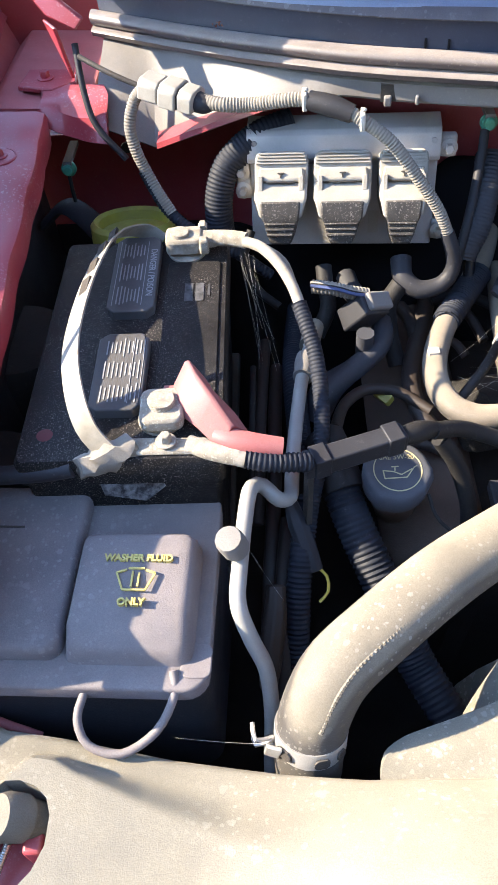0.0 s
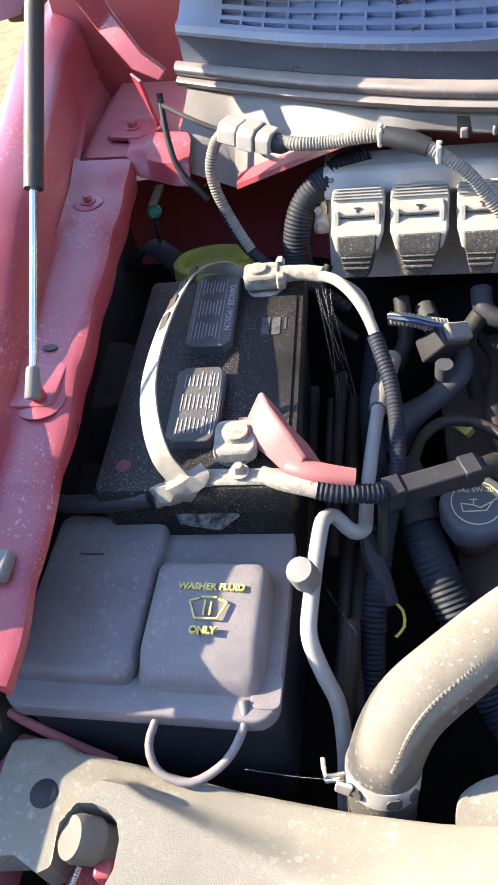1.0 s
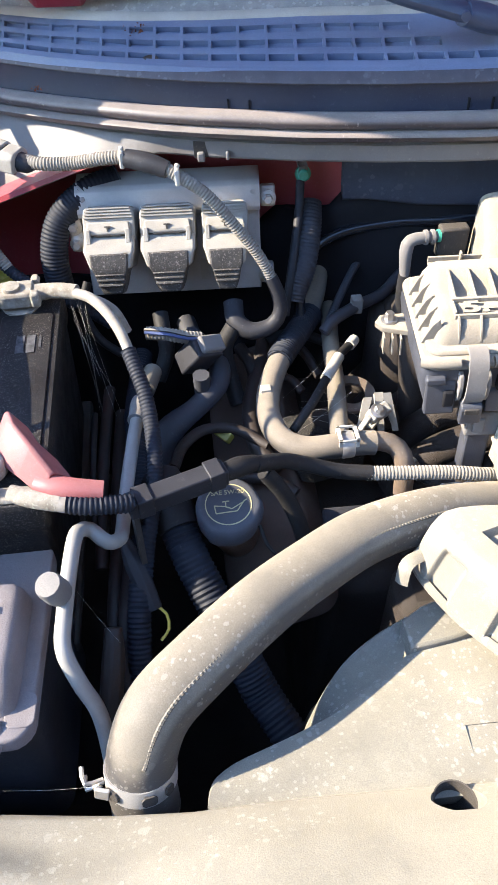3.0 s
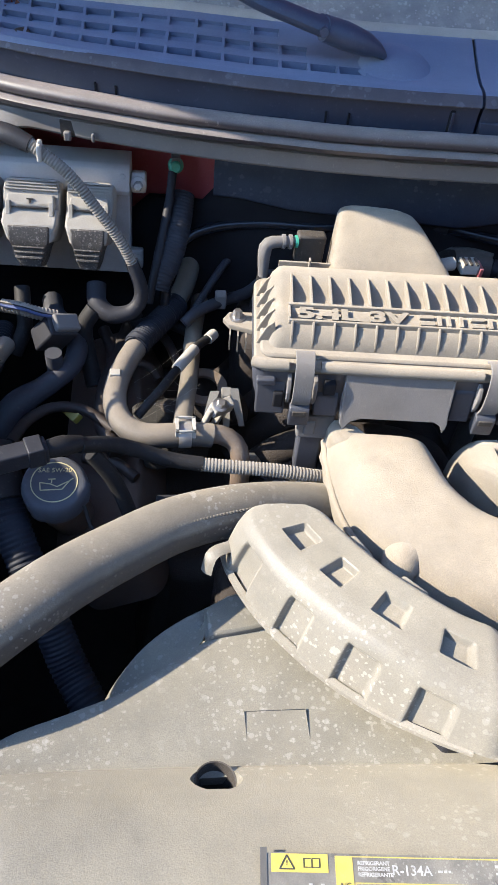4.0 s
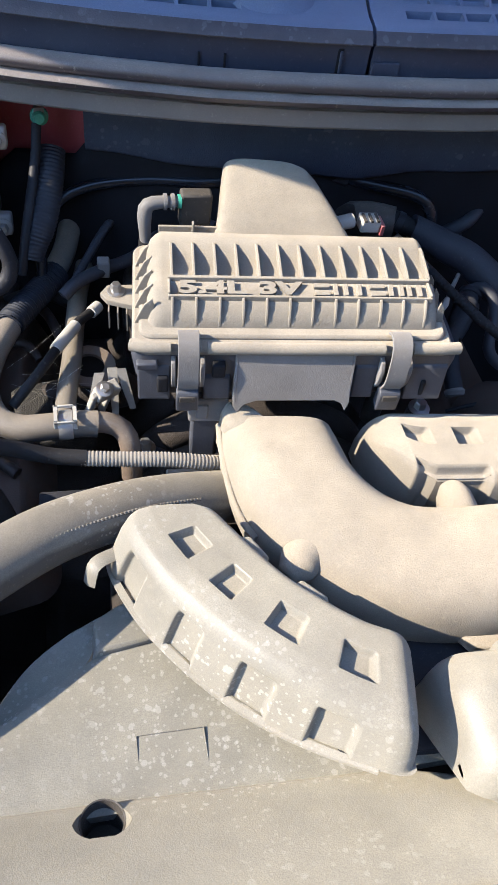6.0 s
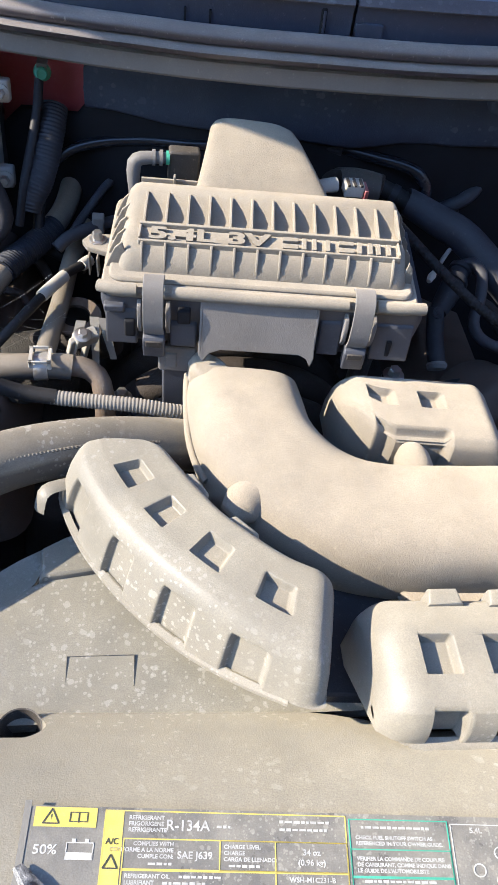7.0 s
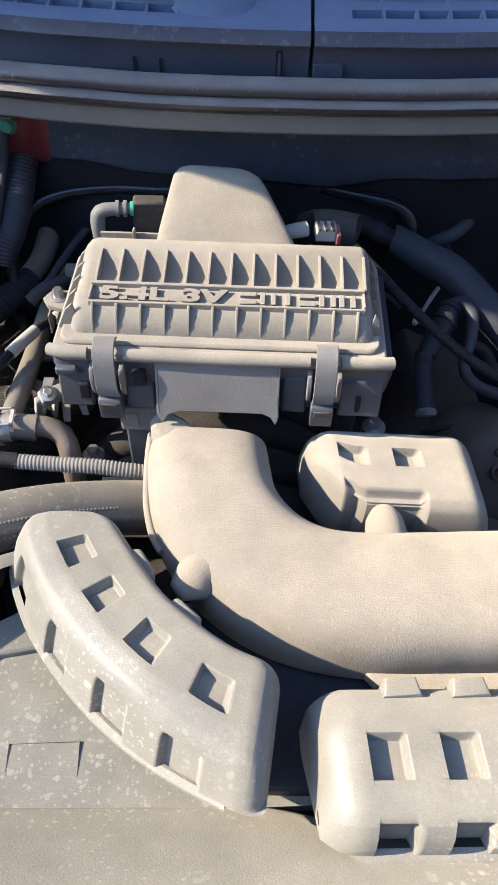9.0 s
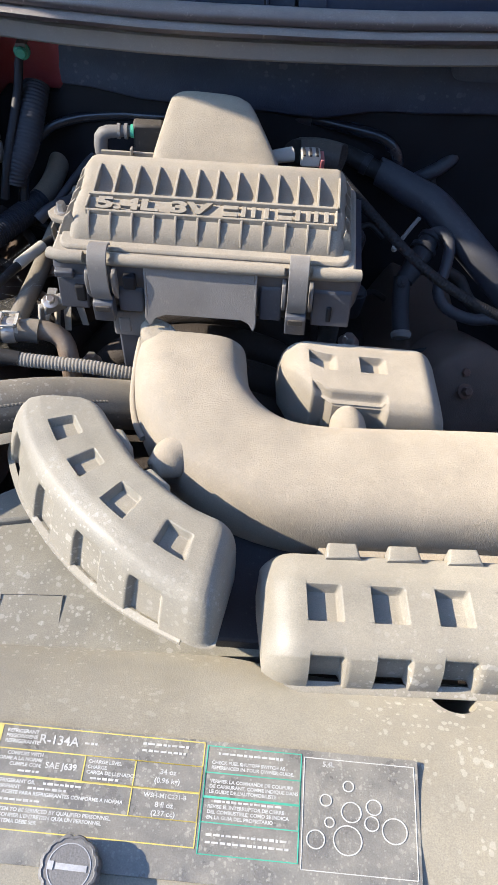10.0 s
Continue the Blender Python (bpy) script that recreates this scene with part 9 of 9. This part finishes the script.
    for k, text in enumerate(("COMPLIES WITH", "CONFORME A LA NORME", "CUMPLE CON:")):
        say(text, 0.0042, 0.113, 0.027 + 0.0046 * k, 0.0, 'RIGHT')
    for k, text in enumerate(("CHARGE LEVEL", "CHARGE", "CARGA DE LLENADO:")):
        say(text, 0.0042, 0.152, 0.028 + 0.0046 * k)
    for k, text in enumerate(("REFRIGERANT OIL", "LUBRIFIANT", "USE ACEITE PARA REFRIGERANTES CONFORME A NORMA")):
        say(text, 0.0042, 0.077, 0.0505 + 0.0046 * k)
    for k, text in enumerate(("SYSTEM TO BE SERVICED BY QUALIFIED PERSONNEL.", "NE CONFIER L'ENTRETIEN QU'A UN PERSONNEL", "EL SISTEMA DEBE SER", )):
        say(text, 0.0042, 0.080, 0.0735 + 0.0046 * k)
    for k, text in enumerate(("CHECK FUEL SHUTOFF SWITCH AS", "REFERENCED IN YOUR OWNER GUIDE.")):
        say(text, 0.0040, 0.257, 0.0185 + 0.0044 * k)
    for k, text in enumerate(("VERIFIER LA COMMANDE DE COUPURE", "DE CARBURANT, COMME INDIQUE DANS", "LE GUIDE DE L'AUTOMOBILISTE")):
        say(text, 0.0040, 0.257, 0.0345 + 0.0044 * k)
    for k, text in enumerate(("REVISE EL INTERRUPTOR DE CIERRE", "DEL COMBUSTIBLE, COMO SE INDICA", "EN LA GUIA DEL PROPIETARIO")):
        say(text, 0.0040, 0.257, 0.0555 + 0.0044 * k)
    rnd = random.Random(9)
    rows = []
    for x0, x1, ys in ((0.146, 0.160, (0.013,)), (0.094, 0.112, (0.0415,)), (0.156, 0.180, (0.0420,)), (0.118, 0.150, (0.0505,)), (0.106, 0.140, (0.0551,)), (0.080, 0.120, (0.0655,)), (0.196, 0.236, (0.008, 0.014)), (0.262, 0.320, (0.0105, 0.051)), (0.258, 0.326, (0.078, 0.084))):
        for y in ys:
            x = x0
            while x < x1 - 0.002:
                w = min(rnd.uniform(0.002, 0.006), x1 - x)
                rows.append((x + w / 2, -y, w, rnd.uniform(0.0014, 0.0022)))
                x += w + 0.0012
    bars(bm, m @ pose(0, 0, 0.0006), rows)
    for x0, x1, y0, y1 in ((0.031, 0.052, 0.027, 0.0278), (0.031, 0.052, 0.039, 0.0398), (0.031, 0.0318, 0.027, 0.039), (0.0512, 0.052, 0.027, 0.039), (0.031, 0.052, 0.0345, 0.039), (0.035, 0.038, 0.0245, 0.027), (0.045, 0.048, 0.0245, 0.027)):
        box(bm, x0, x1, -y1, -y0, 0.0008, 0.0012, m)
    tagged(part("white_lettering", bm, label_white, root, "small worn white print"), kind="stuff")
    bm = bmesh.new()
    for x, y, r in ((0.3743, 0.028, 0.0049), (0.3554, 0.0413, 0.0053), (0.3768, 0.0493, 0.0087), (0.3957, 0.0436, 0.0068), (0.3938, 0.057, 0.0063), (0.3588, 0.059, 0.0044), (0.3739, 0.072, 0.0121), (0.3477, 0.0735, 0.0078), (0.4127, 0.0613, 0.0107)):
        lathe(bm, [(r, 0), (r, 0.0004), (r - 0.0010, 0.0004), (r - 0.0010, 0)], at(x, y, 0.0009), 28, None, True)
    tagged(part("belt_diagram", bm, label_white, root, "white belt-route diagram of circles"), kind="stuff")
    bm = bmesh.new()
    rings(bm, [[m @ Vector(q) for q in ((-0.005, y, 0.0), (0.0005, y, 0.0014), (0.0005, y, 0.0004), (-0.005, y, -0.001))] for y in (0.004, -0.03, -0.07, -0.112)])
    part("lifted_edge", bm, dark_print, root, "curled dark edge")
    # a strip of the film peeled up and rolled over
    bm = bmesh.new()
    loops = []
    for k in range(13):
        f = k / 12
        x, y, w = -0.002 + 0.036 * f, -0.046 - 0.040 * f, 0.0035 + 0.0085 * f
        loops.append([m @ Vector((x + w * math.cos(a), y + 0.6 * w * math.cos(a), 0.003 + 0.5 * w + 0.55 * w * math.sin(a) + 0.001 * math.sin(9 * f))) for a in (-0.6, 0.3, 1.2, 2.1, 3.0, 3.5, 2.0, 1.1, 0.2, -0.5)])
    rings(bm, loops)
    part("peeled_strip", bm, torn_label, root, "peeled and rolled strip of film", smooth=50)
    return root


def loose_cap():
    root = thing("loose_oil_cap", (-0.071, 0.137, 1.210), "loose black knurled oil cap lying on the cover label", "cap")
    m = pose(-0.071, 0.138, 1.2030, 0, 0, -6) @ Matrix.Diagonal((0.76, 0.76, 0.85, 1))
    bm = bmesh.new()
    lathe(bm, [(0.023, 0), (0.0235, 0.004), (0.0270, 0.0045), (0.0275, 0.006), (0.0270, 0.0215), (0.0260, 0.0235), (0.0240, 0.0242), (0.0230, 0.0232), (0.0005, 0.0232)], m, 72, lambda j: 1.0 if j % 6 > 1 else 0.955)
    cap = part("cap", bm, loose_cap_plastic, root, smooth=30)
    bm = bmesh.new()
    bars(bm, m @ pose(0, 0, 0.0233), [(0.002, 0.0, 0.028, 0.005), (-0.0165, 0.0, 0.005, 0.007)])
    lathe(bm, [(0.0195, 0), (0.0195, 0.0005), (0.0187, 0.0005), (0.0187, 0)], m @ pose(0, 0, 0.0232), 32, None, True)
    part("maker_mark", bm, grey_print, cap)
    return root


def cobwebs():
    """Dusty cobweb threads between pipes and boxes."""
    rnd = random.Random(11)
    bm = bmesh.new()

    def thread(a, b):
        a, b = Vector(a), Vector(b)
        mid = (a + b) / 2 + Vector((0, 0, -0.004))
        tube(bm, [a, mid, b], 0.00007, 3, step=0.02)

    for _ in range(7):
        a = (rnd.uniform(-0.31, -0.26), rnd.uniform(0.78, 0.86), rnd.uniform(1.09, 1.13))
        b = (rnd.uniform(-0.24, -0.19), rnd.uniform(0.78, 0.90), rnd.uniform(1.08, 1.14))
        thread(a, b)
    for _ in range(8):
        thread((rnd.uniform(-0.57, -0.55), rnd.uniform(0.90, 0.94), 1.225), (rnd.uniform(-0.55, -0.52), rnd.uniform(0.84, 0.88), rnd.uniform(1.10, 1.16)))
    for a, b in (((-0.56, 0.56, 1.15), (-0.52, 0.53, 1.08)), ((0.17, 0.70, 1.16), (0.25, 0.66, 1.16)), ((0.10, 0.87, 1.29), (0.17, 0.80, 1.29)), ((-0.62, 0.385, 1.095), (-0.53, 0.378, 1.10))):
        thread(a, b)
    return whole("cobweb", bm, web_thread, "fine dusty cobweb threads between the pipes", "cobweb", kind="stuff")


def dead_leaf():
    rnd = random.Random(5)
    bm = bmesh.new()
    for _ in range(40):
        p = Vector((-0.462 + rnd.gauss(0, 0.011), seal_y(-0.46) + 0.080 + rnd.gauss(0, 0.004), 1.497 + abs(rnd.gauss(0, 0.004))))
        r = [Vector((rnd.gauss(0, 1), rnd.gauss(0, 1), rnd.gauss(0, 1))).normalized() * 0.004 for _ in range(3)]
        bm.faces.new([bm.verts.new(p + q) for q in r])
    turn(whole("dead_leaf", bm, leaf_brown, "crumpled dead brown leaf lying on the cowl grille", "leaf"))
    bm = bmesh.new()
    for _ in range(10):
        p = Vector((-0.605 + rnd.gauss(0, 0.004), seal_y(-0.605) - 0.004 + rnd.gauss(0, 0.002), 1.444 + abs(rnd.gauss(0, 0.002))))
        r = [Vector((rnd.gauss(0, 1), rnd.gauss(0, 1), rnd.gauss(0, 1))).normalized() * 0.003 for _ in range(3)]
        bm.faces.new([bm.verts.new(p + q) for q in r])
    turn(whole("dead_leaf", bm, leaf_brown, "tiny scrap of dead leaf on the hood seal", "leaf"))


engine()
intake_manifold()
yellow_clip((-0.385, 0.834, 1.066))
radiator_hose()
air_con_line()
heater_hoses()
harness()
right_side()
engine_front()
left_bay()
cover_label()
loose_cap()
cobwebs()
dead_leaf()
